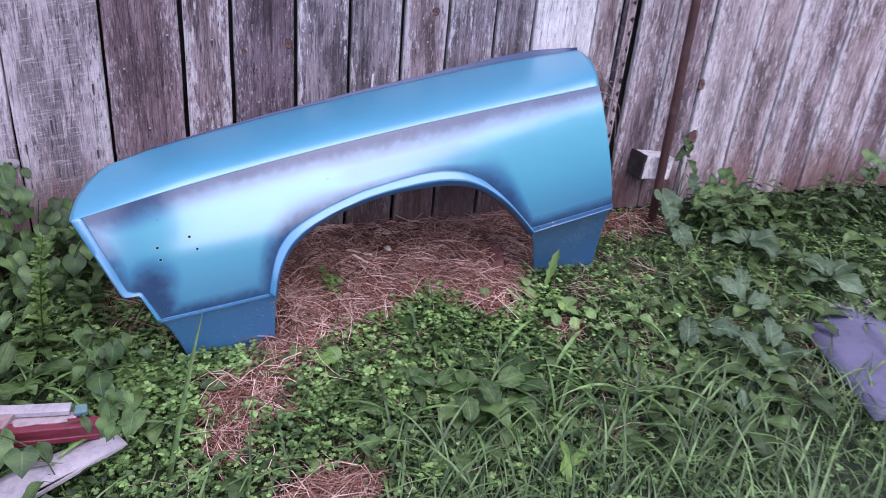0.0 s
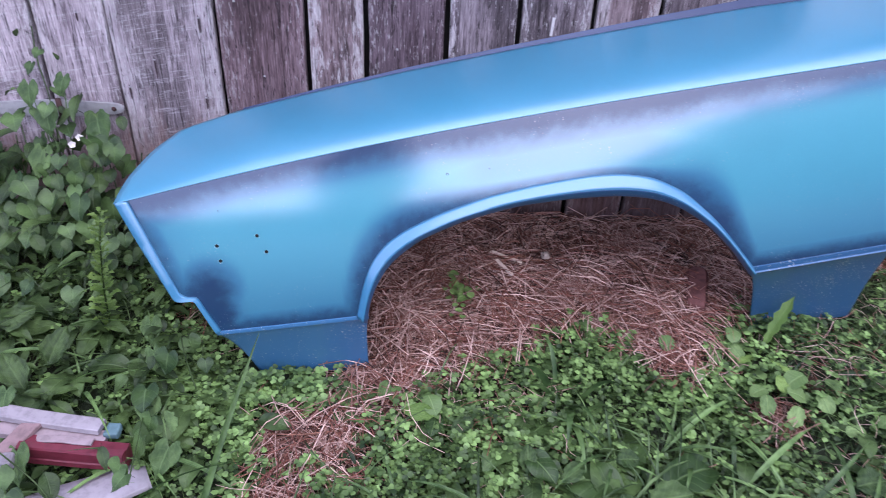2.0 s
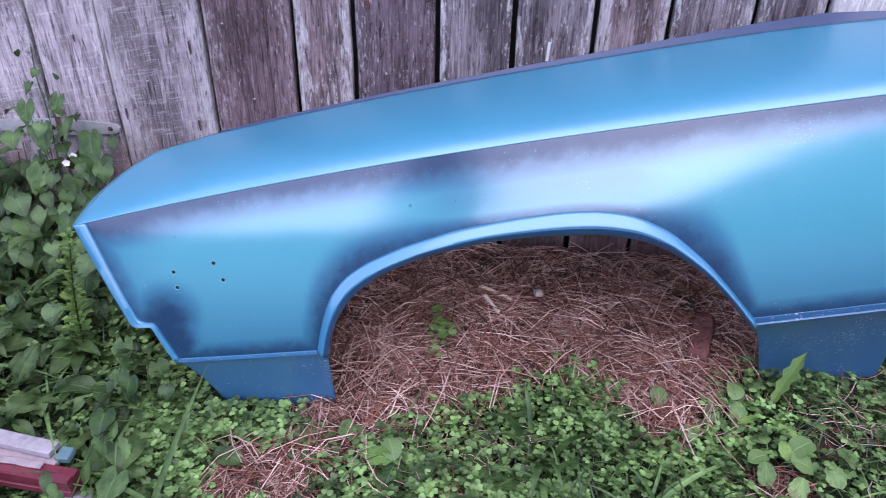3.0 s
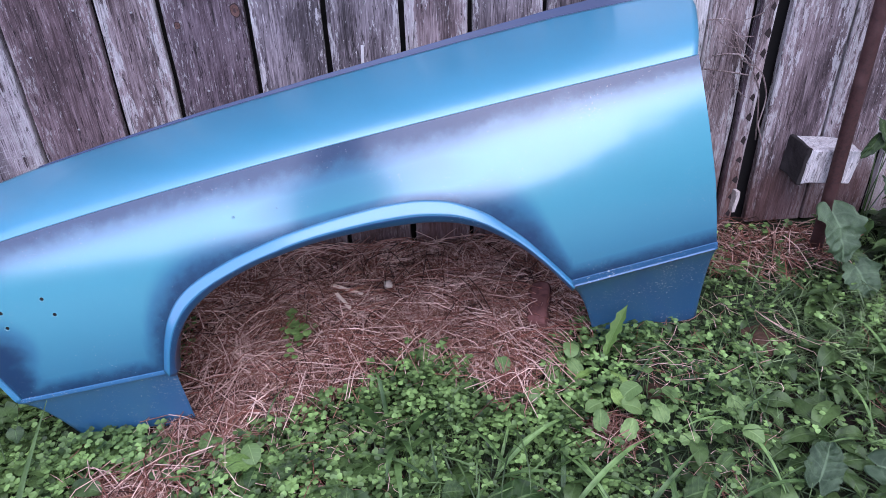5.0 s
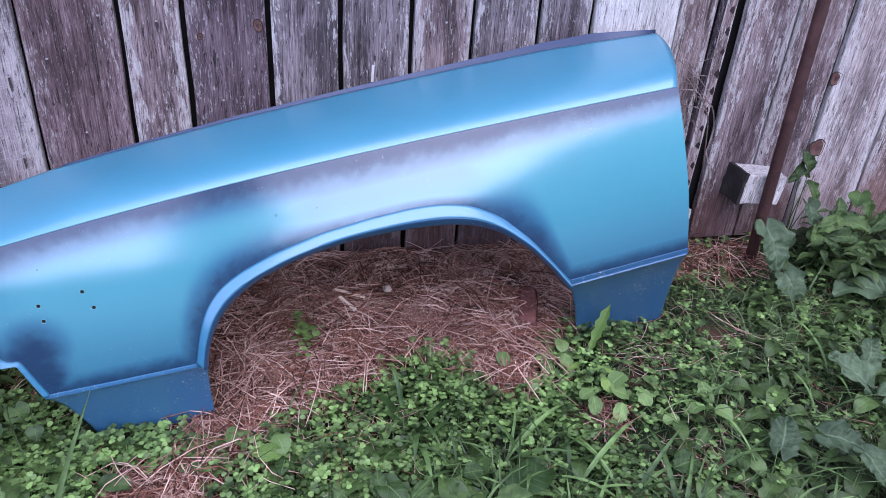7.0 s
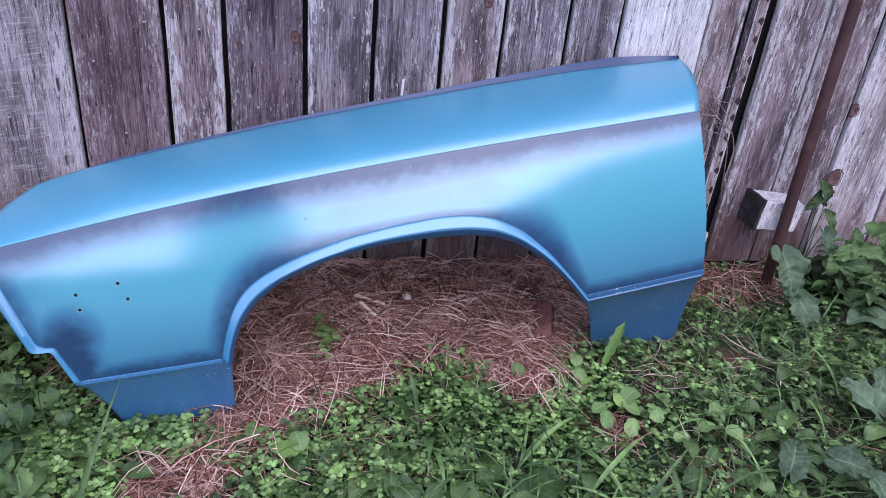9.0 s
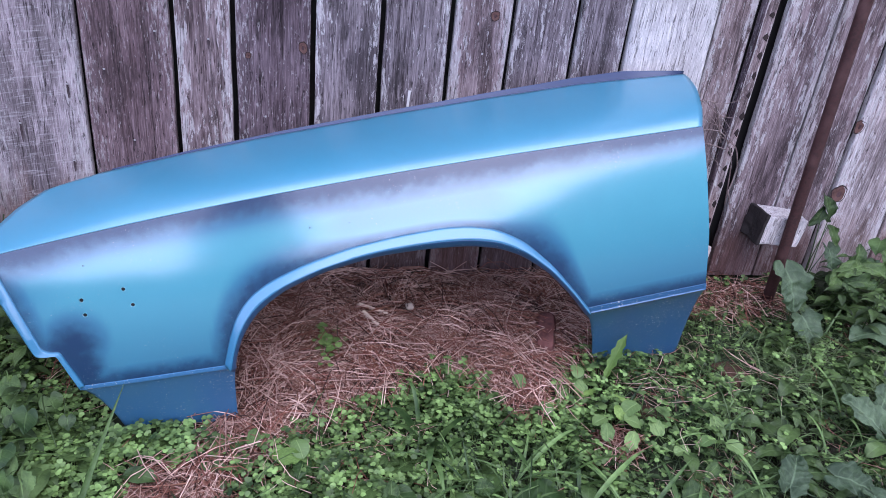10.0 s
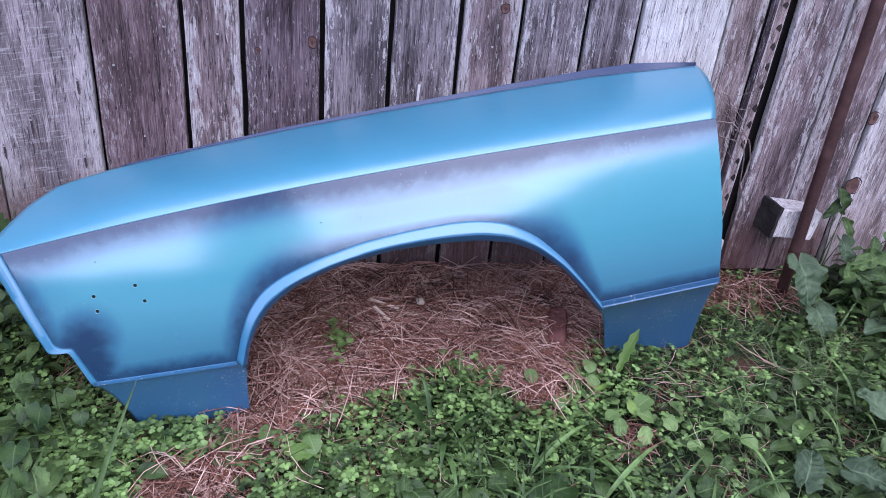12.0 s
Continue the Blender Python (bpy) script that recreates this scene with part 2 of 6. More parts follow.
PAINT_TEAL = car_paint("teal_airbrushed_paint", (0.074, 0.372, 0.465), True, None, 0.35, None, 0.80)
PAINT_BLUE = car_paint("blue_metallic_paint", (0.038, 0.215, 0.37), False, 0.2, 0.0, 1.75)
PAINT_TOP = car_paint("dusty_blue_metallic_paint", (0.040, 0.262, 0.400), False, 0.28, 0.0, 1.9)
WOOD_BLOCK = wood("cracked_whitewashed_wood", (0.20, 0.17, 0.18), (0.56, 0.52, 0.54), (0.80, 0.76, 0.78), 0.9, 0.45, 0.0, 0.2, 0.0, 0.3)
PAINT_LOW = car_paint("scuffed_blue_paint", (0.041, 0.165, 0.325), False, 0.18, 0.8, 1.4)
# the lip's blue darkened: shade under its turned-in edge is in the colour
PAINT_EDGE_SHADE = car_paint("shaded_edge_blue_paint", (0.014, 0.078, 0.185), False, 0.2, 0.3, 1.35)
# skirt blue with more chips, darkened to hold the rear skirt's shade
PAINT_REAR_SHADE = car_paint("chipped_shaded_blue_paint", (0.027, 0.112, 0.240), False, 0.2, 0.9, 1.4, 0.752)
GREY_FLANGE = car_paint("grey_blue_primer", (0.034, 0.055, 0.120), False, 0.25, 0.0, 1.2)
HOLE_DARK = plain("near_black", (0.005, 0.005, 0.006), 0.9)
RUST = plain("rusty_iron", (0.052, 0.022, 0.019), 0.85, 0.0, 0.6, 60, 0.002)
PIPE = plain("dark_rusty_pipe", (0.050, 0.016, 0.014), 0.75, 0.0, 0.85, 110, 0.003)
ZINC = plain("galvanised_steel", (0.40, 0.40, 0.41), 0.45, 0.25, 0.4, 70, 0.0006)


def leaf_material(name, low, high, veins=0.25, shine=0.45, through_light=0.16, patch=16.0, rib_tone=0.17):
    low, high = [(r * 0.97, g * 0.97, b * 0.97) for r, g, b in (low, high)]
    m, n, l, p = material(name)
    co = n.new("ShaderNodeTexCoord").outputs["Object"]
    geo = n.new("ShaderNodeNewGeometry")
    info = n.new("ShaderNodeObjectInfo")
    r = calc(n, l, "FRACT", calc(n, l, "ADD", geo.outputs["Random Per Island"], info.outputs["Random"]))
    clump = between(n, l, noise_node(n, l, co, patch, 3.0), 0.34, 0.66)
    r = calc(n, l, "ADD", calc(n, l, "MULTIPLY", r, 0.55), calc(n, l, "MULTIPLY", clump, 0.45))
    c = mix(n, l, calc(n, l, "POWER", r, 1.6), tuple(k * 0.8 for k in low), tuple(k * 1.08 for k in high))
    blotch = noise_node(n, l, co, 60.0, 4.0)
    c = mix(n, l, calc(n, l, "MULTIPLY", between(n, l, blotch, 0.4, 0.7), veins), c, tuple(k * 0.5 for k in low))
    # midrib and side veins on the larger leaves
    at = n.new("ShaderNodeAttribute")
    at.attribute_name = "leafuv"
    xyz = n.new("ShaderNodeSeparateXYZ")
    l.new(at.outputs["Vector"], xyz.inputs[0])
    across = calc(n, l, "ABSOLUTE", xyz.outputs[0])
    side = calc(n, l, "FRACT", calc(n, l, "MULTIPLY", calc(n, l, "SUBTRACT", xyz.outputs[1], calc(n, l, "MULTIPLY", across, 0.22)), 6.0))
    side = calc(n, l, "SUBTRACT", 1.0, between(n, l, calc(n, l, "ABSOLUTE", calc(n, l, "SUBTRACT", side, 0.5)), 0.03, 0.12))
    rib = calc(n, l, "SUBTRACT", 1.0, between(n, l, across, 0.02, 0.09))
    vein = calc(n, l, "MULTIPLY", calc(n, l, "MAXIMUM", rib, calc(n, l, "MULTIPLY", side, 0.28)), xyz.outputs[2])
    c = mix(n, l, calc(n, l, "MULTIPLY", vein, rib_tone), c, tuple(min(1, k * 1.4 + 0.02) for k in high))
    l.new(c, p.inputs["Base Color"])
    p.inputs["Roughness"].default_value = shine
    p.inputs["Specular IOR Level"].default_value = 0.32
    bump(n, l, p, calc(n, l, "SUBTRACT", noise_node(n, l, co, 150.0, 3.0), calc(n, l, "MULTIPLY", vein, 0.8)), 0.5, 0.002)
    t = n.new("ShaderNodeBsdfTranslucent")
    l.new(mix(n, l, 0.5, c, (0.25, 0.4, 0.05), "MULTIPLY"), t.inputs["Color"])
    s = n.new("ShaderNodeMixShader")
    s.inputs[0].default_value = through_light
    l.new(p.outputs[0], s.inputs[1])
    l.new(t.outputs[0], s.inputs[2])
    l.new(s.outputs[0], n["Material Output"].inputs["Surface"])
    return m


LEAF_CLOVER = leaf_material("clover_leaf", (0.022, 0.048, 0.015), (0.310, 0.510, 0.158), 0.25, 0.4)
LEAF_GRASS = leaf_material("grass_blade", (0.024, 0.052, 0.018), (0.190, 0.302, 0.108), 0.1, 0.36)
LEAF_TUFT = leaf_material("broad_grass_blade", (0.038, 0.084, 0.026), (0.205, 0.345, 0.108), 0.1, 0.33)
LEAF_YOUNG = leaf_material("young_grass_blade", (0.10, 0.150, 0.060), (0.300, 0.400, 0.190), 0.1, 0.36)
LEAF_BROAD = leaf_material("broad_weed_leaf", (0.012, 0.030, 0.009), (0.118, 0.198, 0.060), 0.25, 0.42)
LEAF_DARK = leaf_material("dark_dock_leaf", (0.016, 0.038, 0.012), (0.108, 0.182, 0.056), 0.2, 0.42, 0.14, 1.8, 0.35)
LEAF_HEART = leaf_material("vine_leaf", (0.022, 0.056, 0.018), (0.145, 0.248, 0.080), 0.25, 0.38, 0.16, 16.0, 0.25)
LEAF_VINE = leaf_material("large_vine_leaf", (0.045, 0.100, 0.032), (0.175, 0.290, 0.098), 0.2, 0.38, 0.16, 1.5, 0.3)
LEAF_GREY = leaf_material("burdock_leaf", (0.040, 0.078, 0.036), (0.128, 0.198, 0.104), 0.4, 0.42, 0.1, 2.6, 0.5)
LEAF_LIME = leaf_material("young_leaf", (0.13, 0.245, 0.050), (0.26, 0.40, 0.105))
LEAF_SEED = leaf_material("dock_leaf", (0.034, 0.076, 0.021), (0.135, 0.222, 0.068), 0.4, 0.42, 0.14, 2.2, 0.4)
LEAF_ROUND = leaf_material("seedling_leaf", (0.13, 0.23, 0.072), (0.25, 0.375, 0.13), 0.15, 0.42, 0.16, 2.0, 0.3)
LEAF_SPRIG = leaf_material("sprig_leaf", (0.15, 0.27, 0.070), (0.27, 0.42, 0.13))
LEAF_TREE = leaf_material("tree_foliage", (0.010, 0.020, 0.008), (0.034, 0.058, 0.020), 0.2, 0.6, 0.1)
PETAL = plain("white_petal", (0.75, 0.72, 0.68), 0.6)


def dry_material(name, low, high):
    m, n, l, p = material(name)
    geo = n.new("ShaderNodeNewGeometry")
    col = ramp(n, [(0.0, low), (0.22, tuple(a * 1.3 for a in low)), (0.58, tuple(a * 0.55 + b * 0.45 for a, b in zip(low, high))), (1.0, high)])
    l.new(geo.outputs["Random Per Island"], col.inputs[0])
    co = n.new("ShaderNodeTexCoord").outputs["Object"]
    c = mix(n, l, calc(n, l, "MULTIPLY", between(n, l, noise_node(n, l, co, 90.0, 3.0), 0.45, 0.7), 0.4), col.outputs[0], tuple(k * 0.5 for k in low))
    # random darker patches paint the heap's lit and shaded clumps
    patch = between(n, l, noise_node(n, l, co, 7.0, 4.0), 0.38, 0.62)
    c = mix(n, l, calc(n, l, "MULTIPLY", calc(n, l, "SUBTRACT", 1.0, patch), 0.36), c, tuple(k * 0.75 for k in low))
    l.new(c, p.inputs["Base Color"])
    p.inputs["Roughness"].default_value = 0.75
    return m


STRAW = dry_material("dry_straw", (0.215, 0.077, 0.052), (1.0, 0.74, 0.62))
STRAW_OLD = dry_material("old_wet_straw", (0.036, 0.0115, 0.0070), (0.43, 0.200, 0.128))


def soil_material():
    m, n, l, p = material("soil_with_litter")
    co = n.new("ShaderNodeTexCoord").outputs["Object"]
    fine = noise_node(n, l, co, 70.0, 8.0, (1, 1, 1), 0.7)
    broad = noise_node(n, l, co, 2.2, 4.0)
    c = ramp(n, [(0.3, (0.008, 0.004, 0.003)), (0.55, (0.022, 0.010, 0.008)), (0.8, (0.070, 0.035, 0.026))])
    l.new(fine, c.inputs[0])
    moss = mix(n, l, between(n, l, broad, 0.36, 0.52), c.outputs[0], mix(n, l, fine, (0.010, 0.016, 0.007), (0.035, 0.055, 0.02)))
    l.new(moss, p.inputs["Base Color"])
    p.inputs["Roughness"].default_value = 0.95
    bump(n, l, p, fine, 0.9, 0.012)
    return m


SOIL = soil_material()


# ---- helpers for meshes ----
def shape(name, verts, faces, mat, smooth=True):
    me = bpy.data.meshes.new(name)
    me.from_pydata([tuple(map(float, v)) for v in verts], [], [tuple(map(int, q)) for q in faces])
    me.materials.append(mat)
    if smooth:
        me.polygons.foreach_set("use_smooth", [True] * len(me.polygons))
    me.update()
    return me


def part(name, me, parent=None, label="", m=None):
    ob = new(name, me)
    if parent:
        ob.parent = parent
    if m is not None:
        ob.matrix_basis = m
    if label:
        tagged(ob, label)
    return ob


def thing(name, label, category, m=None, kind="", group=""):
    ob = new(name)
    ob.empty_display_size = 0.05
    if m is not None:
        ob.matrix_basis = m
    return tagged(ob, label, category, group, kind)


def grid_faces(rows, cols, close=False):
    out = []
    for r in range(rows - 1):
        for c in range(cols if close else cols - 1):
            d = (c + 1) % cols
            out.append((r * cols + c, r * cols + d, (r + 1) * cols + d, (r + 1) * cols + c))
    return out


def strip(name, rows, mat, smooth=True):
    """A sheet through rows of points, all of one length."""
    return shape(name, [p for row in rows for p in row], grid_faces(len(rows), len(rows[0])), mat, smooth)


def from_bm(name, bm, mat, smooth=False):
    me = bpy.data.meshes.new(name)
    bm.to_mesh(me)
    bm.free()
    me.materials.append(mat)
    if smooth:
        me.polygons.foreach_set("use_smooth", [True] * len(me.polygons))
    return me


def box(name, size, mat, at=(0, 0, 0), bevel=0.002, wobble=0.0, cuts=0):
    bm = bmesh.new()
    bmesh.ops.create_cube(bm, size=1.0, matrix=Matrix.Translation(at) @ Matrix.Diagonal((*size, 1)))
    if cuts:
        bmesh.ops.subdivide_edges(bm, edges=bm.edges[:], cuts=cuts, use_grid_fill=True)
    if bevel:
        bmesh.ops.bevel(bm, geom=[e for e in bm.edges if e.calc_face_angle(0) > 0.8], offset=bevel, segments=2, affect="EDGES", profile=0.5)
    if wobble:
        for v in bm.verts:
            v.co += wobble * noise.noise_vector(v.co * 30)
    return from_bm(name, bm, mat)


def tube(name, points, radii, mat, sides=8, smooth=True):
    """A round rod through points, closed at both ends."""
    pts = [Vector([float(c) for c in p]) for p in points]
    rows = []
    for i, p in enumerate(pts):
        way = (pts[min(i + 1, len(pts) - 1)] - pts[max(i - 1, 0)]).normalized()
        side = way.orthogonal().normalized() if abs(way.z) > 0.95 else way.cross(Vector((0, 0, 1))).normalized()
        up = way.cross(side)
        r = float(radii[i]) if isinstance(radii, (list, tuple)) else radii
        rows.append([p + r * (math.cos(a) * side + math.sin(a) * up) for a in [2 * math.pi * k / sides for k in range(sides)]])
    faces = grid_faces(len(rows), sides, True)
    faces += [tuple(range(sides))[::-1], tuple((len(rows) - 1) * sides + k for k in range(sides))]
    return shape(name, [v for row in rows for v in row], faces, mat, smooth)


def curve_at(table, x):
    return float(np.interp(x, [a for a, _ in table], [b for _, b in table]))


def resample(points, count):
    p = np.array(points, float)
    s = np.r_[0, np.cumsum(np.linalg.norm(np.diff(p, axis=0), axis=1))]
    t = np.linspace(0, s[-1], count)
    return np.stack([np.interp(t, s, p[:, k]) for k in range(p.shape[1])], 1)


def rounded(points, count, passes=2):
    """Resampled, with the corners worn round."""
    p = resample(points, count)
    for _ in range(passes):
        p[1:-1] = 0.25 * p[:-2] + 0.5 * p[1:-1] + 0.25 * p[2:]
    return p


rng = np.random.default_rng(7)


# ---- ground ----
def ground_z(x, y):
    slope = np.interp(y, [-60, -6, -2.6, -1.5, -0.9, -0.53, -0.34, -0.17, 0.0, 0.3], [-0.6, -0.46, -0.33, -0.255, -0.185, -0.098, -0.062, -0.018, 0.018, 0.02])
    lump = 0.012 * np.sin(5.1 * x + 1.3) * np.sin(6.3 * y + 0.4) + 0.007 * np.sin(13.0 * x + 2.0 * y) * np.cos(11.0 * y)
    bank = 0.010 * np.exp(-((x - 1.08) / 0.15) ** 2 - ((y + 0.37) / 0.08) ** 2)
    return slope + bank + lump * np.clip(-y * 4, 0, 1)


def ground_sheet():
    xs = np.r_[-400, -120, -40, -15, -7, -4, np.arange(-2.6, 4.41, 0.05), 5.5, 8, 16, 40, 120, 400]
    ys = np.r_[-400, -120, -40, -15, -7, -4.5, -3.2, np.arange(-2.4, 0.061, 0.05), 0.4, 6, 40, 400]
    rows = [[(x, y, ground_z(x, y)) for x in xs] for y in ys]
    return strip("ground", rows, SOIL)


tagged(part("ground", ground_sheet()), "dark soil with plant litter sloping from the barn", "ground", kind="structure")

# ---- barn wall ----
# near-black slab behind the boards paints the unlit inside in the gaps
wall = tagged(part("wall_barn", box("wall_barn", (9.4, 0.06, 3.1), plain("barn_inside_shade", (0.012, 0.010, 0.010), 0.95), (0.9, 0.075, 1.57), 0.0)),
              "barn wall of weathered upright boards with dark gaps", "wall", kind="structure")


def plank(left, right, mat, bottom, gap=0.006, proud=0.0, lean=0.0, top=3.1, name="plank", seed=0):
    """One upright board with worn edges, front face near y = 0."""
    r = random.Random(seed)
    n = 26
    zs = [bottom + (top - bottom) * (k / (n - 1)) ** 1.6 for k in range(n)]
    a, b = left + gap / 2, right - gap / 2
    thick = 0.022
    verts, sides = [], []
    cols = 0
    cup = r.uniform(-0.003, 0.003)
    for z in zs:
        l = a + 0.0028 * noise.noise((z * 7, seed * 3.1, 0.0)) + lean * z
        q = b + 0.0028 * noise.noise((z * 7, seed * 3.1, 9.0)) + lean * z
        y = -proud + 0.002 * noise.noise((z * 2.5, seed * 1.7, 4.0))
        ring = [(l, y + thick), (l, y + 0.003), (l + 0.003, y)]
        ring += [(l + (q - l) * t, y + cup * 4 * t * (1 - t) + 0.0012 * noise.noise((t * 9, z * 4, seed * 2.2))) for t in (0.25, 0.5, 0.75)]
        ring += [(q - 0.003, y), (q, y + 0.003), (q, y + thick)]
        cols = len(ring)
        sides += [1, 1, 1, 0.5, 0, 0.5, 1, 1, 1]
        verts += [(x, yy, z + (0.006 * noise.noise((x * 40, seed, 0.0)) if z == zs[0] else 0)) for x, yy in ring]
    faces = grid_faces(n, cols) + [tuple(range(cols))[::-1]]
    me = shape(name, verts, faces, mat, False)
    me.attributes.new("across", "FLOAT", "POINT").data.foreach_set("value", sides)
    return me


EDGES = [
    # right edge, wood, bottom, proud, gap; no wood: an open slot
    (-1.145, WOOD_WHITE, 0.235, 0.0, 0.006), (-1.002, WOOD_DARK, 0.235, 0.002, 0.004), (-0.810, WOOD_PALE, 0.03, 0.006, 0.006),
    (-0.634, WOOD_PALE, 0.03, 0.002, 0.009), (-0.378, WOOD_PALE, 0.035, 0.004, 0.007), (-0.160, WOOD_BROWN, 0.03, 0.0, 0.015),
    (-0.017, WOOD_PEEL, 0.04, 0.003, 0.016), (0.179, WOOD_DARK, 0.03, 0.0, 0.015), (0.353, WOOD_GREY, 0.035, 0.002, 0.016),
    (0.533, WOOD_GREY, 0.035, -0.001, 0.017), (0.694, WOOD_PEEL, 0.03, 0.001, 0.015), (0.871, WOOD_GREY, 0.035, -0.002, 0.014),
    (1.019, WOOD_GREY, 0.04, 0.0, 0.015), (1.268, WOOD_WHITE, 0.03, 0.004, 0.009), (1.385, WOOD_LIGHT, 0.035, -0.002, 0.010),
    (1.470, None, 0, 0, 0), (1.640, WOOD_PEEL, 0.035, 0.003, 0.012), (1.825, WOOD_PEEL, 0.03, -0.004, 0.016),
    (2.062, WOOD_BLEACH, 0.04, 0.004, 0.015), (2.256, WOOD_LIGHT, 0.05, 0.0, 0.014), (2.400, WOOD_BLEACH, 0.06, 0.006, 0.014),
    (2.555, WOOD_PEEL, 0.05, -0.002, 0.016), (2.83, WOOD_LIGHT, 0.06, 0.003, 0.016), (3.03, WOOD_PEEL, 0.05, 0.0, 0.012),
    (3.24, WOOD_LIGHT, 0.05, 0.003, 0.010),
]
BOARDS, edge = [], -1.30
for right, mat, low, out, gap in EDGES:
    if mat:
        BOARDS.append((edge, right, mat, low, out, 0.86 * gap))
    edge = right
edge = 3.24
while edge < 5.4:
    step = rng.uniform(0.15, 0.24)
    BOARDS.append((edge, edge + step, (WOOD_GREY, WOOD_PEEL, WOOD_PALE)[int(rng.integers(3))], 0.04, 0.0, 0.009))
    edge += step
edge = -1.30
while edge > -3.6:
    step = rng.uniform(0.15, 0.24)
    BOARDS.append((edge - step, edge, (WOOD_GREY, WOOD_PEEL, WOOD_DARK)[int(rng.integers(3))], 0.235, 0.0, 0.009))
    edge -= step
planks = {}
for k, (a, b, mat, low, out, gap) in enumerate(BOARDS):
    planks[a] = part("plank", plank(a, b, mat, low, gap, out, 0.0, 3.1, "plank", k + 1), wall)
# sill beam under the door boards
part("sill_beam", box("sill_beam", (2.5, 0.06, 0.20), WOOD_DARK, (-2.26, 0.02, 0.125), 0.006), wall, "dark timber sill under the door boards")

# roof edge and the other sides that close the barn, far out of view
tagged(part("roof", box("roof", (9.8, 4.4, 0.08), RUST, (0.9, 2.0, 3.2), 0.0)), "rusty sheet metal roof over the barn", "roof", kind="structure")
for x in (-3.77, 5.57):
    tagged(part("wall_side", box("wall_side", (0.06, 4.0, 3.1), WOOD_GREY, (x, 2.11, 1.57), 0.0)), "weathered side wall of the barn", "wall", kind="structure")
tagged(part("wall_back", box("wall_back", (9.4, 0.06, 3.1), WOOD_GREY, (0.9, 4.14, 1.57), 0.0)), "weathered back wall of the barn", "wall", kind="structure")


def disc(name, r, mat, squash=1.0, rings=3, depth=0.002, sides=14):
    """A low domed disc that faces -y."""
    rows = []
    for k in range(rings):
        f = 1 - k / rings
        rows.append([(r * squash * f * math.cos(a), -depth * (1 - f * f), r * f * math.sin(a)) for a in [2 * math.pi * j / sides for j in range(sides)]])
    verts = [v for row in rows for v in row] + [(0, -depth, 0)]
    faces = grid_faces(rings, sides, True) + [((rings - 1) * sides + j, (rings - 1) * sides + (j + 1) % sides, rings * sides) for j in range(sides)]
    return shape(name, verts, faces, mat)


def board_at(x):
    return planks[max(a for a in planks if a <= x)]


KNOT = plain("brown_knot_wood", (0.125, 0.060, 0.050), 0.85, 0.0, 0.9, 220, 0.003)
knot_shapes = [disc("knot", 0.017, KNOT, 0.85, 5, 0.0012, 28), disc("knot_core", 0.0058, WOOD_DARK, 0.8, 3, 0.0008, 20)]
ring_rows = [[(r * 0.85 * math.cos(t) * (1 + 0.06 * math.sin(3 * t)), -h, r * math.sin(t) * (1 + 0.06 * math.cos(2 * t))) for t in [2 * math.pi * j / 20 for j in range(20)]] for r, h in ((0.0150, 0.0006), (0.0156, 0.0009), (0.0168, 0.0007), (0.0176, 0.0))]
knot_shapes.append(shape("knot_ring", [q for row in ring_rows for q in row], grid_faces(4, 20, True), plain("dark_knot_crack", (0.032, 0.021, 0.020), 0.95)))


def lumpy(me, seed):
    """The same round shape with an uneven outline."""
    me = me.copy()
    for v in me.vertices:
        a = math.atan2(v.co.z, v.co.x)
        k = 1 + 0.30 * noise.noise((1.1 * math.cos(a), 1.1 * math.sin(a), seed)) + 0.10 * noise.noise((3 * math.cos(a), 3 * math.sin(a), seed))
        v.co.x *= k * (0.92 + 0.16 * math.sin(seed))
        v.co.z *= k
    return me


for x, z, s in ((0.154, 0.683, 1.0), (0.02, 0.655, 0.5), (0.643, 0.798, 0.8), (1.832, 0.56, 1.3), (1.850, 0.335, 1.8)):
    knot_me, core_me, ring_me = (lumpy(me, x * 31) for me in knot_shapes)
    k = part("knot", knot_me, board_at(x), "dark round knot", Matrix.Translation((x, -0.003, z)) @ Matrix.Diagonal((s, 1, s, 1)))
    part("knot_core", core_me, k, "", Matrix.Translation((0, -0.0011, 0)))
    part("knot_ring", ring_me, k, "dark crack round the knot")
nail_me = disc("nail", 0.0030, ZINC, 1.0, 2, 0.002, 10)
stain_me = disc("rust_stain", 0.0085, plain("iron_stained_wood", (0.060, 0.040, 0.047), 0.9, 0, 0.9, 300), 0.32, 3, 0.0003)
NAILS = ((-0.414, 0.558, 2.6), (-0.536, 0.452, 3.4), (-0.423, 0.358, 2.2), (-0.325, 0.60, 1.6), (-0.455, 0.53, 0), (-0.61, 0.38, 2.4), (-0.88, 0.55, 0), (-0.70, 0.56, 1.5),
         (0.30, 0.74, 0), (0.46, 0.76, 0), (1.14, 0.77, 0), (1.20, 0.79, 0), (-0.27, 0.42, 1.2), (0.62, 0.70, 0), (-0.20, 0.70, 1.5), (0.06, 0.50, 0.0), (-0.075, 0.69, 1.8))
for x, z, s in NAILS:
    part("nail", nail_me, board_at(x), "", Matrix.Translation((x, -0.0062, z)))
    if s:
        part("rust_stain", stain_me, board_at(x), "dark iron stain round a nail", Matrix.Translation((x, -0.0068, z - 0.006 * s)) @ Matrix.Diagonal((1, 1, s, 1)))
flake = box("paint_flake", (0.007, 0.002, 0.045), plain("white_paint", (0.6, 0.6, 0.6), 0.7), (0, 0, 0), 0.0006, 0.001, 2)
part("paint_flake", flake, board_at(0.434), "streak of white paint", Matrix.Translation((0.434, -0.0015, 0.568)) @ Matrix.Rotation(radians(4), 4, "Y"))


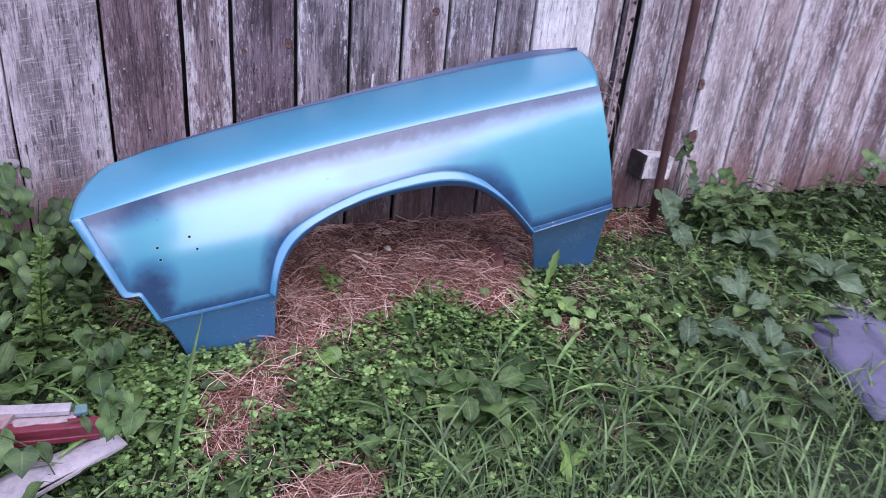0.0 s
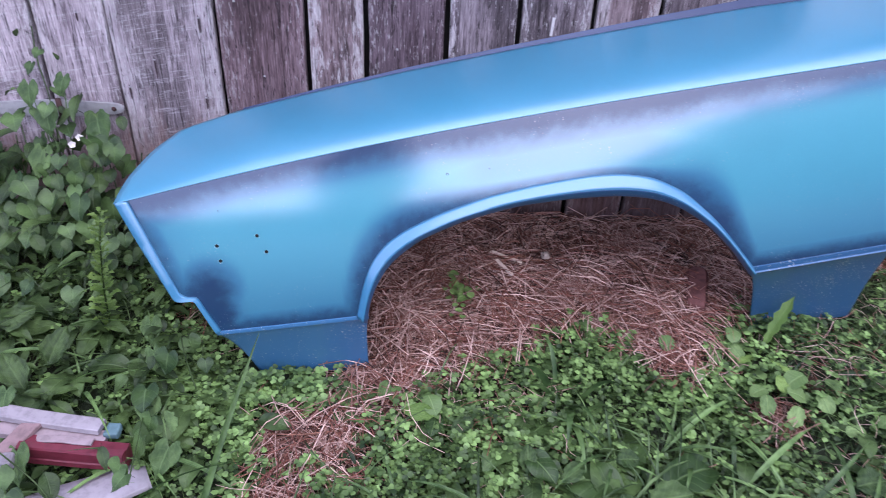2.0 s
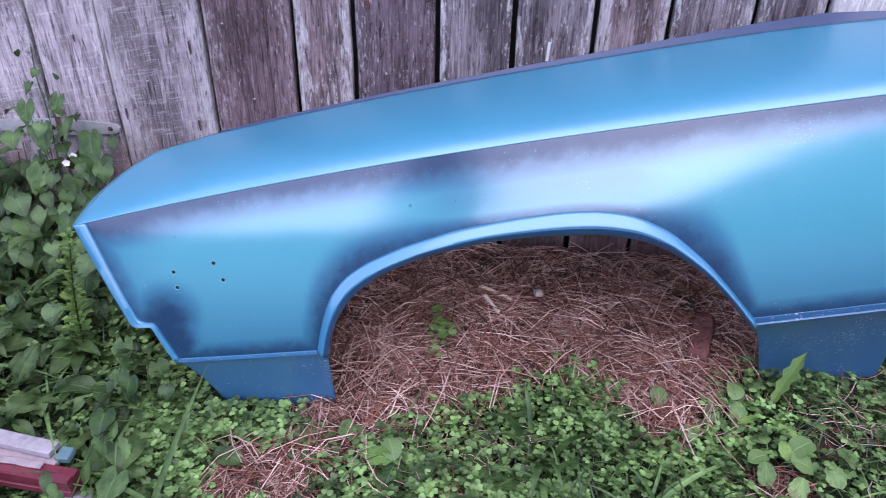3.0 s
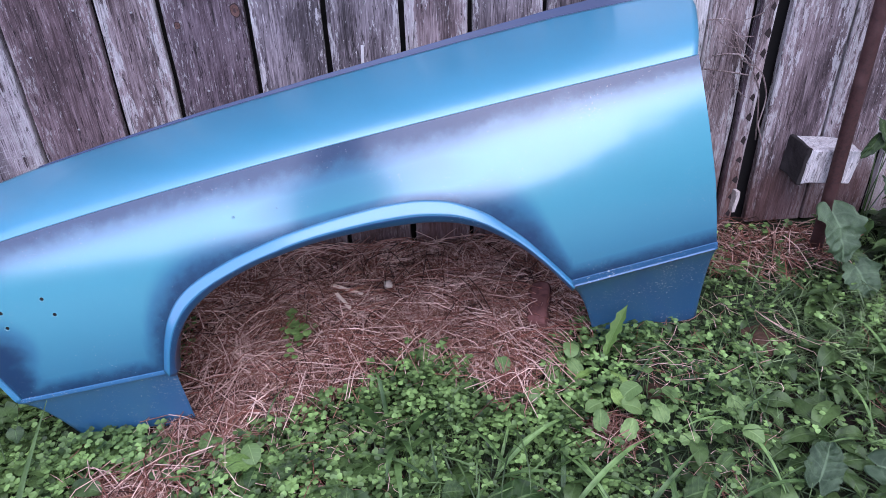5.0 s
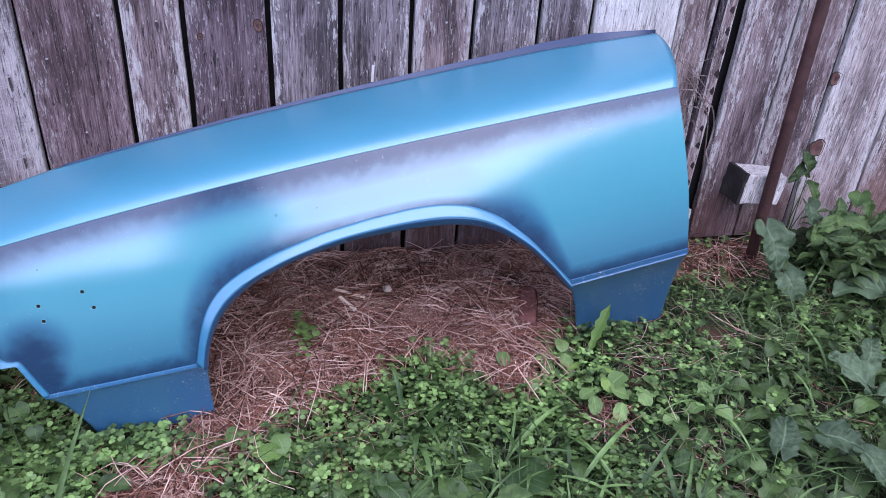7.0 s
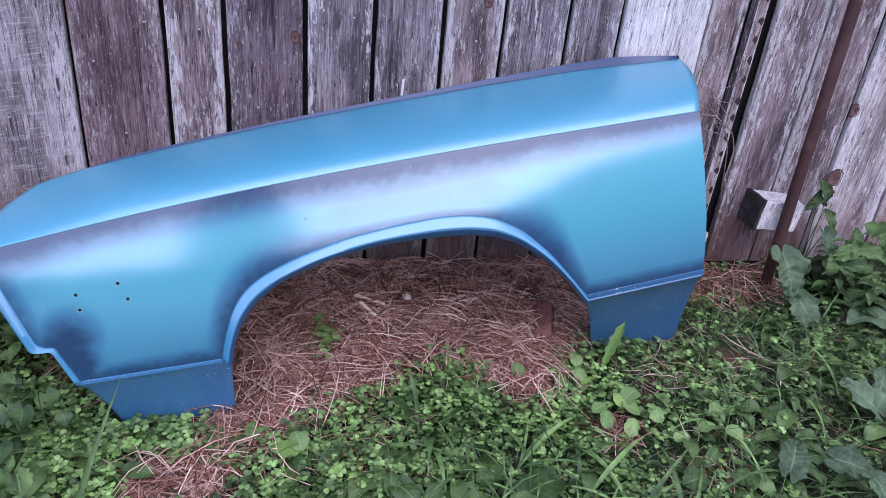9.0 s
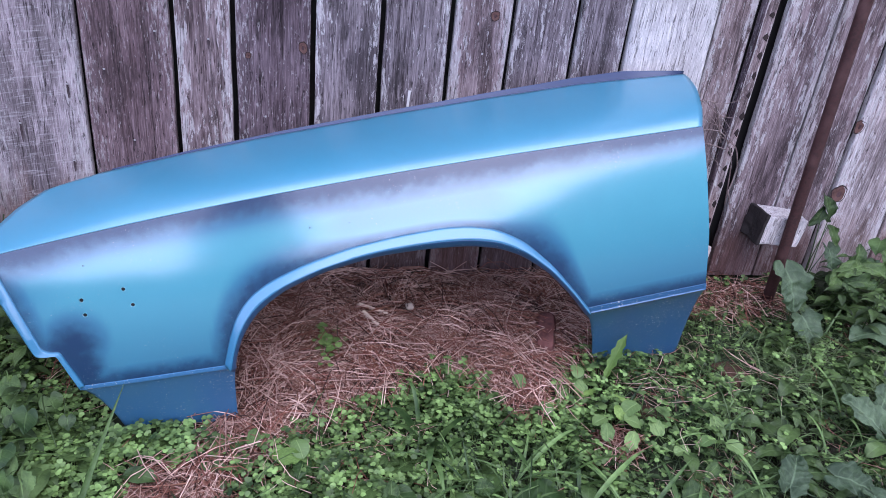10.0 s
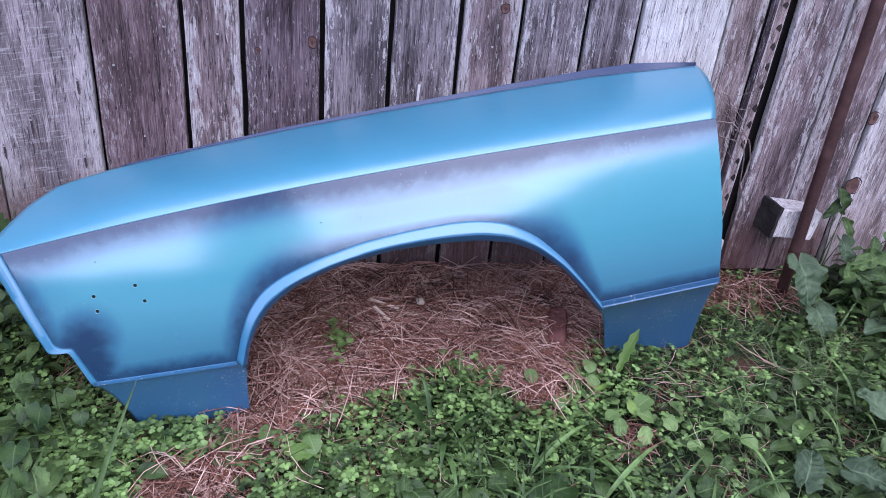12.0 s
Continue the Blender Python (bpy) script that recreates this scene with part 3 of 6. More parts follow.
# ---- fittings on the wall ----
def strap_hinge(x0, x1, z, lean, wide, label):
    """A tapering strap hinge with rounded ends, bolts and a knuckle."""
    h = thing("strap_hinge", label, "hinge", Matrix.Translation((x0, -0.0165, z)) @ Matrix.Rotation(lean, 4, "Y"), group="door hinges")
    n, length = 25, x1 - x0
    even = [0.5 - 0.5 * math.cos(math.pi * k / (n - 1)) for k in range(n)]
    top = [(length * k, wide * (0.55 + 0.30 * math.sin(math.pi * k) ** 1.5) * math.sqrt(max(0.03, 1 - abs(2 * k - 1) ** 18))) for k in even]
    rows = [[(x, 0.008, -w) for x, w in top], [(x, 0, -w) for x, w in top], [(x, -0.0006, 0) for x, w in top], [(x, 0, w) for x, w in top], [(x, 0.008, w) for x, w in top]]
    strap = part("strap", strip("strap", rows, ZINC, False), h)
    for f in (0.07, 0.5, 0.93):
        part("bolt", disc("bolt", 0.0065, RUST, 1.0, 3, 0.006), strap, "", Matrix.Translation((length * f, -0.001, 0)))
    part("knuckle", tube("knuckle", [(length * 0.56, -0.003, -wide * 1.1), (length * 0.56, -0.003, wide * 1.1)], 0.007, RUST, 10), h, "rusty hinge knuckle")
    return h


strap_hinge(-0.992, -0.632, 0.314, radians(-1.6), 0.025, "galvanised strap hinge on pale barn boards behind vines")
hb = thing("strap_hinge", "broad galvanised strap hinge bolted to the door boards", "hinge", Matrix.Translation((-1.0, -0.0125, 0.487)), group="door hinges")
prof = [(0.0, 0.040), (-0.01, 0.0415), (-0.10, 0.034), (-0.22, 0.025), (-0.34, 0.017), (-0.40, 0.014), (-0.408, 0.008)]
strap = part("strap", strip("strap", [[(x, d, f * w) for x, w in prof] for f, d in ((-1, 0.004), (-1, 0), (0, -0.0006), (1, 0), (1, 0.004))], ZINC, False), hb)
for x, z in ((-0.015, 0.026), (-0.075, 0.0), (-0.015, -0.026), (-0.22, 0.0), (-0.37, 0.0)):
    part("bolt", disc("bolt", 0.008, RUST, 1.0, 3, 0.007), strap, "", Matrix.Translation((x, -0.001, z)))

# notched lath nailed in the dark gap between two boards
st = thing("notched_lath", "weathered pale lath with dark notches in a gap between boards", "lath", Matrix.Translation((1.412, -0.006, 0.02)) @ Matrix.Rotation(radians(0.4), 4, "Y"))
NOTCH = plain("dark_notch", (0.030, 0.020, 0.020), 0.95, 0, 0.5, 90, 0.001)
face = part("lath_face", plank(-0.018, 0.019, WOOD_LIGHT, 0.0, 0.001, 0.0, 0.0, 1.25, "lath_face", 91), st)
part("lath_edge", plank(-0.027, -0.018, WOOD_DARK, 0.0, 0.001, 0.006, 0.0, 1.25, "lath_edge", 92), st, "dark brown edge strip")
for k in range(21):
    z0, w = 0.045 + 0.057 * k + rng.uniform(-0.006, 0.006), rng.uniform(0.006, 0.009)
    h = rng.uniform(0.009, 0.014)
    x = 0.004 + rng.uniform(-0.002, 0.002)
    tri = [(x - w, 0.0014, z0 - h * 0.2), (x + w * 0.7, 0.0010, z0 - h), (x + w, 0.0008, z0 + h * 0.2), (x + w * 0.4, 0.0010, z0 + h), (x - w * 0.5, 0.0014, z0 + h * 0.5)]
    verts = [(px, -0.0045, pz) for px, _, pz in tri] + [(px, 0.004, pz) for px, _, pz in tri]
    faces = [(0, 1, 2, 3, 4)] + [(j, j + 5, (j + 1) % 5 + 5, (j + 1) % 5) for j in range(5)]
    part("notch", shape("notch", verts, faces, NOTCH, False), face, "dark rotten notch" if k == 0 else "")

# rusty pipe against the wall
pp = thing("pipe", "rusty iron pipe leaning upright against the barn", "pipe")
part("shaft", tube("shaft", [(1.622 + 0.018 * k / 7, -0.135 + 0.085 * k / 7, -0.08 + 1.75 * k / 7) for k in range(8)], 0.0172, PIPE, 20), pp)
part("coupling", tube("coupling", [(1.6348, -0.0745, 1.17), (1.6354, -0.0718, 1.225)], 0.0215, PIPE, 20), pp, "rusty pipe coupling")

# stub of a beam that sticks out of the wall
sb = thing("wooden_block", "short whitewashed beam stub with a dark end", "wooden block", Matrix.Translation((1.624, -0.05, 0.240)) @ Matrix.Rotation(radians(5), 4, "Y"))
part("block_body", box("block_body", (0.140, 0.094, 0.096), WOOD_BLOCK, (0, 0, 0), 0.005, 0.004, 4), sb)
part("block_end", box("block_end", (0.012, 0.097, 0.099), plain("charred_wood", (0.024, 0.019, 0.019), 0.95, 0, 0.8, 120, 0.005), (-0.074, 0, 0.001), 0.003, 0.006, 6), sb, "dark rotten end grain")

# ---- fender ----
FA = Vector((0.0, -0.5474, 0.0996))
FU, FV, FN = Vector((0.98938, 0.11003, 0.09493)), Vector((-0.11918, 0.24064, 0.96327)), Vector((0.08315, -0.96436, 0.2512))
fender = thing("car_fender", "blue car front fender with teal airbrushed side leaning on barn boards", "car fender")
fender.matrix_basis = Matrix(((FU.x, FV.x, FN.x, FA.x), (FU.y, FV.y, FN.y, FA.y), (FU.z, FV.z, FN.z, FA.z), (0, 0, 0, 1)))
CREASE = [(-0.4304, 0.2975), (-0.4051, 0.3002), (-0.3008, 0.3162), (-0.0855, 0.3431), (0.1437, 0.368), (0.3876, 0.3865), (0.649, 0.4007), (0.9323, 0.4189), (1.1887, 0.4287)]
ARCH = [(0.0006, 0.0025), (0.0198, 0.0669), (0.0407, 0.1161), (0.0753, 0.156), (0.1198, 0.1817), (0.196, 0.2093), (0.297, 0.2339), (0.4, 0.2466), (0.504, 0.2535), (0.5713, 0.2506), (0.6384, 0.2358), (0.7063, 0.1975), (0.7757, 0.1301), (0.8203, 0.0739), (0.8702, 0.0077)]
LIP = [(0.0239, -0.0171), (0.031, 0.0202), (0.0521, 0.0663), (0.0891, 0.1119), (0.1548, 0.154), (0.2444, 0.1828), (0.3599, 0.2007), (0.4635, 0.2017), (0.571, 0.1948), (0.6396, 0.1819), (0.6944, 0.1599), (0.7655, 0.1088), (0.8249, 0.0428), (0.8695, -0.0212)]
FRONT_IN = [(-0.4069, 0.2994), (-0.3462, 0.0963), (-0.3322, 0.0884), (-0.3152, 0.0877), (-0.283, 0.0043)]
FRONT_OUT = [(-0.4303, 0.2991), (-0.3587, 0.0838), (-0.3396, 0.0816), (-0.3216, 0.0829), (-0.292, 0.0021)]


def crease_curve():
    """The crease, eased into one smooth bow."""
    u = np.array([a for a, _ in CREASE])
    v = np.array([b for _, b in CREASE])
    return np.polyfit(u, v, 3)


CREASE_FIT = crease_curve()
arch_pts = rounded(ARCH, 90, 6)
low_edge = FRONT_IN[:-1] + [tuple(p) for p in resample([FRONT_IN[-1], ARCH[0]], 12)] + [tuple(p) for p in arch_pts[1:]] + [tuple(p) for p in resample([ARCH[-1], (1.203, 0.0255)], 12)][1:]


def belly(u, v):
    """How far the side panel bulges out."""
    f = min(max((-0.15 - u) / 0.28, 0), 1)
    return -0.006 + BELLY * (1 - ((v - 0.17) / 0.26) ** 2) - 0.008 * f * f


def rear_u(v):
    return curve_at([(-0.21, 1.22), (-0.11, 1.212), (0.02, 1.204), (0.16, 1.205), (0.3, 1.197), (0.43, 1.189)], v)


def side_panel():
    us = sorted({round(a, 5) for a, _ in low_edge} | {round(x, 4) for x in np.linspace(-0.40, 1.2, 150)})
    us = [u for k, u in enumerate(us) if k == 0 or u - us[k - 1] > 0.0012]
    rows, n = [], 56
    for u in us:
        b, t = curve_at(low_edge, u), float(np.polyval(CREASE_FIT, u))
        col = []
        for k in range(n):
            v = b + (t - b) * k / (n - 1)
            e = max(0, (u - 1.0) / 0.204)
            uu = u + e * e * (rear_u(v) - 1.204)
            # the edge of the panel rolls in to meet the raised border
            col.append((uu, v, belly(u, v)))
        rows.append(col)
    return rows


rows = side_panel()
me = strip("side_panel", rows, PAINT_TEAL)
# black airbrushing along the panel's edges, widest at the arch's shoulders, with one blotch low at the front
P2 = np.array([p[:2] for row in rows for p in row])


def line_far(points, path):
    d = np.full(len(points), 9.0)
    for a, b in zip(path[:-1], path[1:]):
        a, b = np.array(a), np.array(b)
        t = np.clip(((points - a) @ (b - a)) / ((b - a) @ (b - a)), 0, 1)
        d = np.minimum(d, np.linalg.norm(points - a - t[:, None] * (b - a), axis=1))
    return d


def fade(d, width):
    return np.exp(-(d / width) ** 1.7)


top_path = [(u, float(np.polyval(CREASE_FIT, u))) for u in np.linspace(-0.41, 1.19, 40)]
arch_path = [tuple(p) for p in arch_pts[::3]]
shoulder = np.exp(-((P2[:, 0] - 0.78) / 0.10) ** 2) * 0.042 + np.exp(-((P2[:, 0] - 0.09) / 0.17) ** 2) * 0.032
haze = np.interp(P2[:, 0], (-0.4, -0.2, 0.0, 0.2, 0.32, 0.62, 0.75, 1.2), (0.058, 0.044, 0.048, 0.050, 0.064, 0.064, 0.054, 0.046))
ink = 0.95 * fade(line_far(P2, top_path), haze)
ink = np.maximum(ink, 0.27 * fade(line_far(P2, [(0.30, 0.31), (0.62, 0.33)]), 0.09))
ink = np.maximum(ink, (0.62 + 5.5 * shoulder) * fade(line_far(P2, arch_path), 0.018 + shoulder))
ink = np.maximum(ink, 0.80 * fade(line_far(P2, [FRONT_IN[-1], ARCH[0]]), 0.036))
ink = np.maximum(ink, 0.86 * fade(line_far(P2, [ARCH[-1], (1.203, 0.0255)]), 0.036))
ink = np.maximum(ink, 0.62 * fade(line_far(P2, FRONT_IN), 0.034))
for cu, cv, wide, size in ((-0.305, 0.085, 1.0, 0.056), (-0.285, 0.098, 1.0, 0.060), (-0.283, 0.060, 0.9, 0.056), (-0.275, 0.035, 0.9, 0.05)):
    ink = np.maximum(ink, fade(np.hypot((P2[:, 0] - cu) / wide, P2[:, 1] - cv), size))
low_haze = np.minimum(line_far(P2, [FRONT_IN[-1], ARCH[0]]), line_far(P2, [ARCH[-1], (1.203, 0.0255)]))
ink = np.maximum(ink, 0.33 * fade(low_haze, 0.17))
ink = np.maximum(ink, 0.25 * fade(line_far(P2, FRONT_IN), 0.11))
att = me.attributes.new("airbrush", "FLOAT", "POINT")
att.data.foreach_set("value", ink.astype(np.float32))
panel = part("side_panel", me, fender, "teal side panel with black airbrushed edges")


def drilled(ob, spots, r):
    """Holes right through the sheet, cut once."""
    ob.modifiers.new("thick", "SOLIDIFY").thickness = -0.0016
    bm = bmesh.new()
    for u, v in spots:
        bmesh.ops.create_cone(bm, cap_ends=True, segments=14, radius1=r, radius2=r, depth=0.06, matrix=Matrix.Translation((u, v, belly(u, v))))
    cut = new("cutter", bpy.data.meshes.new("cutter"))
    bm.to_mesh(cut.data)
    bm.free()
    cut.matrix_basis = ob.parent.matrix_basis
    mod = ob.modifiers.new("holes", "BOOLEAN")
    mod.operation, mod.solver, mod.object = "DIFFERENCE", "EXACT", cut
    bpy.context.view_layer.update()
    made = bpy.data.meshes.new_from_object(ob.evaluated_get(bpy.context.evaluated_depsgraph_get()))
    ob.modifiers.clear()
    made.set_sharp_from_angle(angle=radians(30))
    ob.data = made
    bpy.data.objects.remove(cut)


drilled(panel, ((-0.255, 0.192), (-0.174, 0.2045), (-0.161, 0.169), (-0.2535, 0.160)), 0.0038)
HOLES = ((-0.255, 0.192), (-0.174, 0.2045), (-0.161, 0.169), (-0.2535, 0.160))
BARE = plain("bare_steel_rim", (0.45, 0.50, 0.55), 0.45, 0.4)
# added near-black disc behind each hole, in place of the shade inside
hole_shade_me = disc("plug", 0.0037, HOLE_DARK, 1.0, 2, 0.0003, 14)
rim_rows = [[(r * math.cos(t), -h, r * math.sin(t)) for t in [2 * math.pi * j / 18 for j in range(18)]] for r, h in ((0.0038, 0.0002), (0.0041, 0.0007), (0.0048, 0.0004), (0.0050, 0.0))]
rim_me = shape("hole_rim", [q for row in rim_rows for q in row], grid_faces(4, 18, True), BARE)
for u, v in HOLES:
    flat = Matrix.Translation((u, v, belly(u, v) + 0.0003)) @ Matrix.Rotation(radians(90), 4, "X")
    part("hole_rim", rim_me, panel, "chipped bare rim", flat)
    part("plug", hole_shade_me, panel, "near-black disc painting the shade in a drilled hole", Matrix.Translation((0, 0, -0.0022)) @ flat)
for u, v, r in ((0.215, 0.288, 0.0028), (-0.24, 0.262, 0.0018), (0.30, 0.29, 0.0014)):
    part("paint_chip", disc("paint_chip", r, HOLE_DARK, 1.0, 2, 0.0006, 10), panel, "", Matrix.Translation((u, v, belly(u, v) + 0.0003)) @ Matrix.Rotation(radians(90), 4, "X"))


def sheet(name, rows, mat, label="", crisp=42, owner=None):
    me = strip(name, rows, mat)
    me.set_sharp_from_angle(angle=radians(crisp))
    ob = part(name, me, owner or fender, label)
    mod = ob.modifiers.new("thick", "SOLIDIFY")
    mod.thickness, mod.offset = 0.0016, -1
    return ob


# top of the fender: rolled edge along the crease, then a low crown back to the hood flange
TIP = np.array((-0.409, 0.2964, -0.0108))
CX, CB, CN = np.array((0.9965, 0.0838, 0.0049)), np.array((-0.0334, 0.4492, -0.8928)), np.array((-0.077, 0.8895, 0.4504))
BACK = [(0.13, 0.222), (0.2, 0.240), (0.377, 0.261), (0.59, 0.278), (0.86, 0.2875), (1.18, 0.2895), (1.4, 0.284), (1.525, 0.272), (1.705, 0.25)]
NOSE_A = [(0.0, -0.026), (0.07, -0.002), (0.145, 0.036), (0.205, 0.084), (0.222, 0.13)]
REAR_A = [(0.0, 1.60), (0.045, 1.624), (0.149, 1.672), (0.216, 1.694), (0.25, 1.70)]


def top_point(p, s, lift=0.0, past=0.0):
    a, b = 1.6 * p, 0.2 * s
    for _ in range(6):
        a = curve_at(NOSE_A, b) + (curve_at(REAR_A, b) - curve_at(NOSE_A, b)) * p
        b = s * curve_at(BACK, a)
    w = curve_at(BACK, a)
    base = TIP + a * CX + (b + past) * CB
    # bow of the crease, fading out towards the back edge
    bow = float(np.polyval(CREASE_FIT, base[0])) - (TIP[1] + (base[0] - TIP[0]) * CX[1] / CX[0]) if s < 1 else 0.0
    base = base + np.array((0, bow * (1 - s) if s < 1 else 0, 0))
    d = 0.28 * s
    crown = 0.038 * (1 - math.exp(-d / 0.058)) + 0.04 * (d - d * d / 0.28) - 0.0377 * s
    out = base + (crown * min(1, 0.35 + p * 4) + lift) * CN
    # the rolled edge stands just proud of the side panel
    u = float(TIP[0] + a * CX[0])
    out[2] += (1 - s) * (belly(u, float(np.polyval(CREASE_FIT, u))) + 0.0012 - float(TIP[2] + a * CX[2]))
    return out


ps = np.linspace(0, 1, 110)
ss = [0, 0.01, 0.022, 0.04, 0.06, 0.085, 0.12, 0.17, 0.23, 0.3, 0.38, 0.46, 0.54, 0.62, 0.7, 0.78, 0.85, 0.91, 0.96, 1.0]
top_rows = [[top_point(p, s) for p in ps] for s in ss]
top = sheet("top_panel", top_rows, PAINT_TOP, "blue rounded top panel")
fl = [[top_point(p, 1.0, 0.0005) for p in ps],
      [top_point(p, 1.0, -0.006, 0.002) for p in ps],
      [top_point(p, 1.0, -0.004 + 0.012 * p, (0.011 + 0.040 * max(0, p - 0.5) ** 2 * 2 + 0.012 * p) * min(1, 0.05 + (1 - p) * 9)) for p in ps],
      [top_point(p, 1.0, -0.016 + 0.012 * p, (0.013 + 0.040 * max(0, p - 0.5) ** 2 * 2 + 0.012 * p) * min(1, 0.05 + (1 - p) * 9)) for p in ps]]
sheet("hood_flange", [row[6:] for row in fl], GREY_FLANGE, "grey-blue bolting flange", 42, top)

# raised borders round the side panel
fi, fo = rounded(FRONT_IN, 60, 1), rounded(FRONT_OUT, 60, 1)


def border(inner, outer, heights, back):
    out = []
    for f, h in heights:
        out.append([(i[0] + (o[0] - i[0]) * f, i[1] + (o[1] - i[1]) * f, belly(i[0], i[1]) + h) for i, o in zip(inner, outer)])
    f = heights[-1][0]
    out.append([(i[0] + (o[0] - i[0]) * f + 0.002, i[1] + (o[1] - i[1]) * f, belly(o[0], o[1]) - back) for i, o in zip(inner, outer)])
    return out


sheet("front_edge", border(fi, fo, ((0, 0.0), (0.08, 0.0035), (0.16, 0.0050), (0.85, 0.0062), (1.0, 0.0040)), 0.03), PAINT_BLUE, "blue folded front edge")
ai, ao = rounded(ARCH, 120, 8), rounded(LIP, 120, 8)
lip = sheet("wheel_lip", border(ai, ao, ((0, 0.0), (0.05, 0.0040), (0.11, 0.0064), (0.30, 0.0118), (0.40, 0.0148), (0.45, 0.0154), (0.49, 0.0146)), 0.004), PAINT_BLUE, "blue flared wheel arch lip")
# lower half of the lip, its underside shade painted as a darker blue
sheet("lip_edge", border(ai, ao, ((0.485, 0.0148), (0.53, 0.0136), (0.76, 0.0062), (0.79, 0.0030)), 0.034), PAINT_EDGE_SHADE, "turned-in edge of the wheel arch, blue darkened as shade", 42, lip)


def skirt(top, left, right, tucked, ledge, n=40):
    """The part under the side panel: a narrow raised band, then a face that tucks in towards the ground."""
    rows = []
    for f, v_off, h in ((0, 0.0, 0.0), (0, 0.0008, 0.0012), (0, ledge, 0.0010 if ledge < 0.01 else -0.0010), (0, ledge + 0.0025, 0.0004)):
        rows.append([(u, v - v_off, belly(u, v) + h) for u, v in resample(top, n)])
    last = rows[-1]
    for f in np.linspace(0, 1, 14)[1:]:
        l, r = np.array(left[0]) * (1 - f) + np.array(left[1]) * f, np.array(right[0]) * (1 - f) + np.array(right[1]) * f
        row = []
        for k in range(n):
            t = k / (n - 1)
            e = l * (1 - t) + r * t
            g = f ** 1.15
            row.append((e[0], last[k][1] * (1 - f) + e[1] * f if f < 1 else e[1], last[k][2] * (1 - g) + tucked * g + 0.010 * math.sin(math.pi * f)))
        rows.append(row)
    rows.append([(p[0], p[1] + 0.001, p[2] - 0.018) for p in rows[-1]])
    return rows


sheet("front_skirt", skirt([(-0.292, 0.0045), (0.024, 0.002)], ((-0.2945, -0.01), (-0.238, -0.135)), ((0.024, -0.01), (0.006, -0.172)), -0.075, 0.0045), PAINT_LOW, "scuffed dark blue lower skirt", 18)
sheet("rear_skirt", skirt([(0.866, 0.0077), (1.204, 0.0255)], ((0.856, -0.012), (0.952, -0.217)), ((1.204, 0.0), (1.214, -0.221)), -0.138, 0.0125), PAINT_REAR_SHADE, "chipped blue lower skirt, darkened as shade", 18)


# ---- plants ----
OUTLINES = {
    "heart": [(0, 0.74), (0.08, 0.93), (0.2, 1), (0.35, 0.93), (0.55, 0.66), (0.75, 0.37), (0.9, 0.14), (1, 0.0)],
    "burdock": [(0, 0.55), (0.06, 0.80), (0.18, 0.97), (0.35, 1.0), (0.55, 0.92), (0.75, 0.70), (0.9, 0.42), (1, 0.05)],
    "oval": [(0, 0.12), (0.1, 0.5), (0.3, 0.93), (0.5, 1), (0.7, 0.84), (0.88, 0.48), (1, 0.02)],
    "round": [(0, 0.35), (0.12, 0.8), (0.4, 1), (0.7, 0.88), (0.9, 0.5), (1, 0.05)],
    "lance": [(0, 0.25), (0.15, 0.7), (0.35, 1), (0.6, 0.75), (0.85, 0.3), (1, 0.0)],
    "tooth": [(0, 0.15), (0.12, 0.2), (0.3, 0.6), (0.55, 0.95), (0.75, 0.9), (0.9, 0.5), (1, 0.0)],
}


def leaf_data(kind, length, width, reach=0.0, rise=0.0, pitch=20.0, droop=50.0, fold=0.25, wave=0.0, seed=0, ns=9, nc=5, stalk=0.0016):
    """A leaf along +y on a thin stalk: an arched, folded blade with the outline of its kind."""
    r = random.Random(seed)
    verts, faces = [], []
    y0, z0 = 0.0, 0.0
    if reach or rise:
        for k in range(4):
            t = k / 3
            c = (r.uniform(-1, 1) * 0.004 * t, reach * t, rise * (1 - (1 - t) ** 1.8))
            verts += [(c[0] - stalk, c[1], c[2]), (c[0] + stalk, c[1], c[2]), (c[0], c[1], c[2] - stalk * 1.5)]
        for k in range(3):
            for j in range(3):
                faces.append((k * 3 + j, k * 3 + (j + 1) % 3, k * 3 + 3 + (j + 1) % 3, k * 3 + 3 + j))
        y0, z0 = reach, rise
    base = len(verts)
    a, y, z = radians(pitch), y0, z0
    for i in range(ns):
        s = i / (ns - 1)
        w = width * curve_at(OUTLINES[kind], s)
        if kind == "tooth" and 0 < i < ns - 1:
            w *= 1.15 if i % 2 else 0.72
        for j in range(nc):
            c = 2 * j / (nc - 1) - 1
            back = -0.25 * length * math.sin(math.pi * 0.84 * abs(c)) * max(0, 1 - s / 0.3) if kind in ("heart", "burdock") else 0.0
            up = fold * abs(c) * w + wave * width * math.sin(9 * s + 3 * c + seed) * abs(c)
            verts.append((c * w, y + back * math.cos(a) - up * math.sin(a), z + back * math.sin(a) + up * math.cos(a)))
        step = length / (ns - 1)
        a -= radians(droop) / (ns - 1)
        y, z = y + step * math.cos(a), z + step * math.sin(a)
    faces += [tuple(base + q for q in f) for f in grid_faces(ns, nc)]
    return np.array(verts), faces


def leaf_mesh(name, mat, *args, **kw):
    v, f = leaf_data(*args, **kw)
    me = shape(name, v, f, mat)
    ns, nc = (args[10], args[11]) if len(args) > 11 else (9, 5)
    uv = np.zeros((len(v), 3), np.float32)
    k = np.arange(ns * nc)
    uv[-ns * nc:] = np.stack([2 * (k % nc) / (nc - 1) - 1, (k // nc) / (ns - 1), np.ones(ns * nc)], 1)
    me.attributes.new("leafuv", "FLOAT_VECTOR", "POINT").data.foreach_set("vector", uv.ravel())
    return me


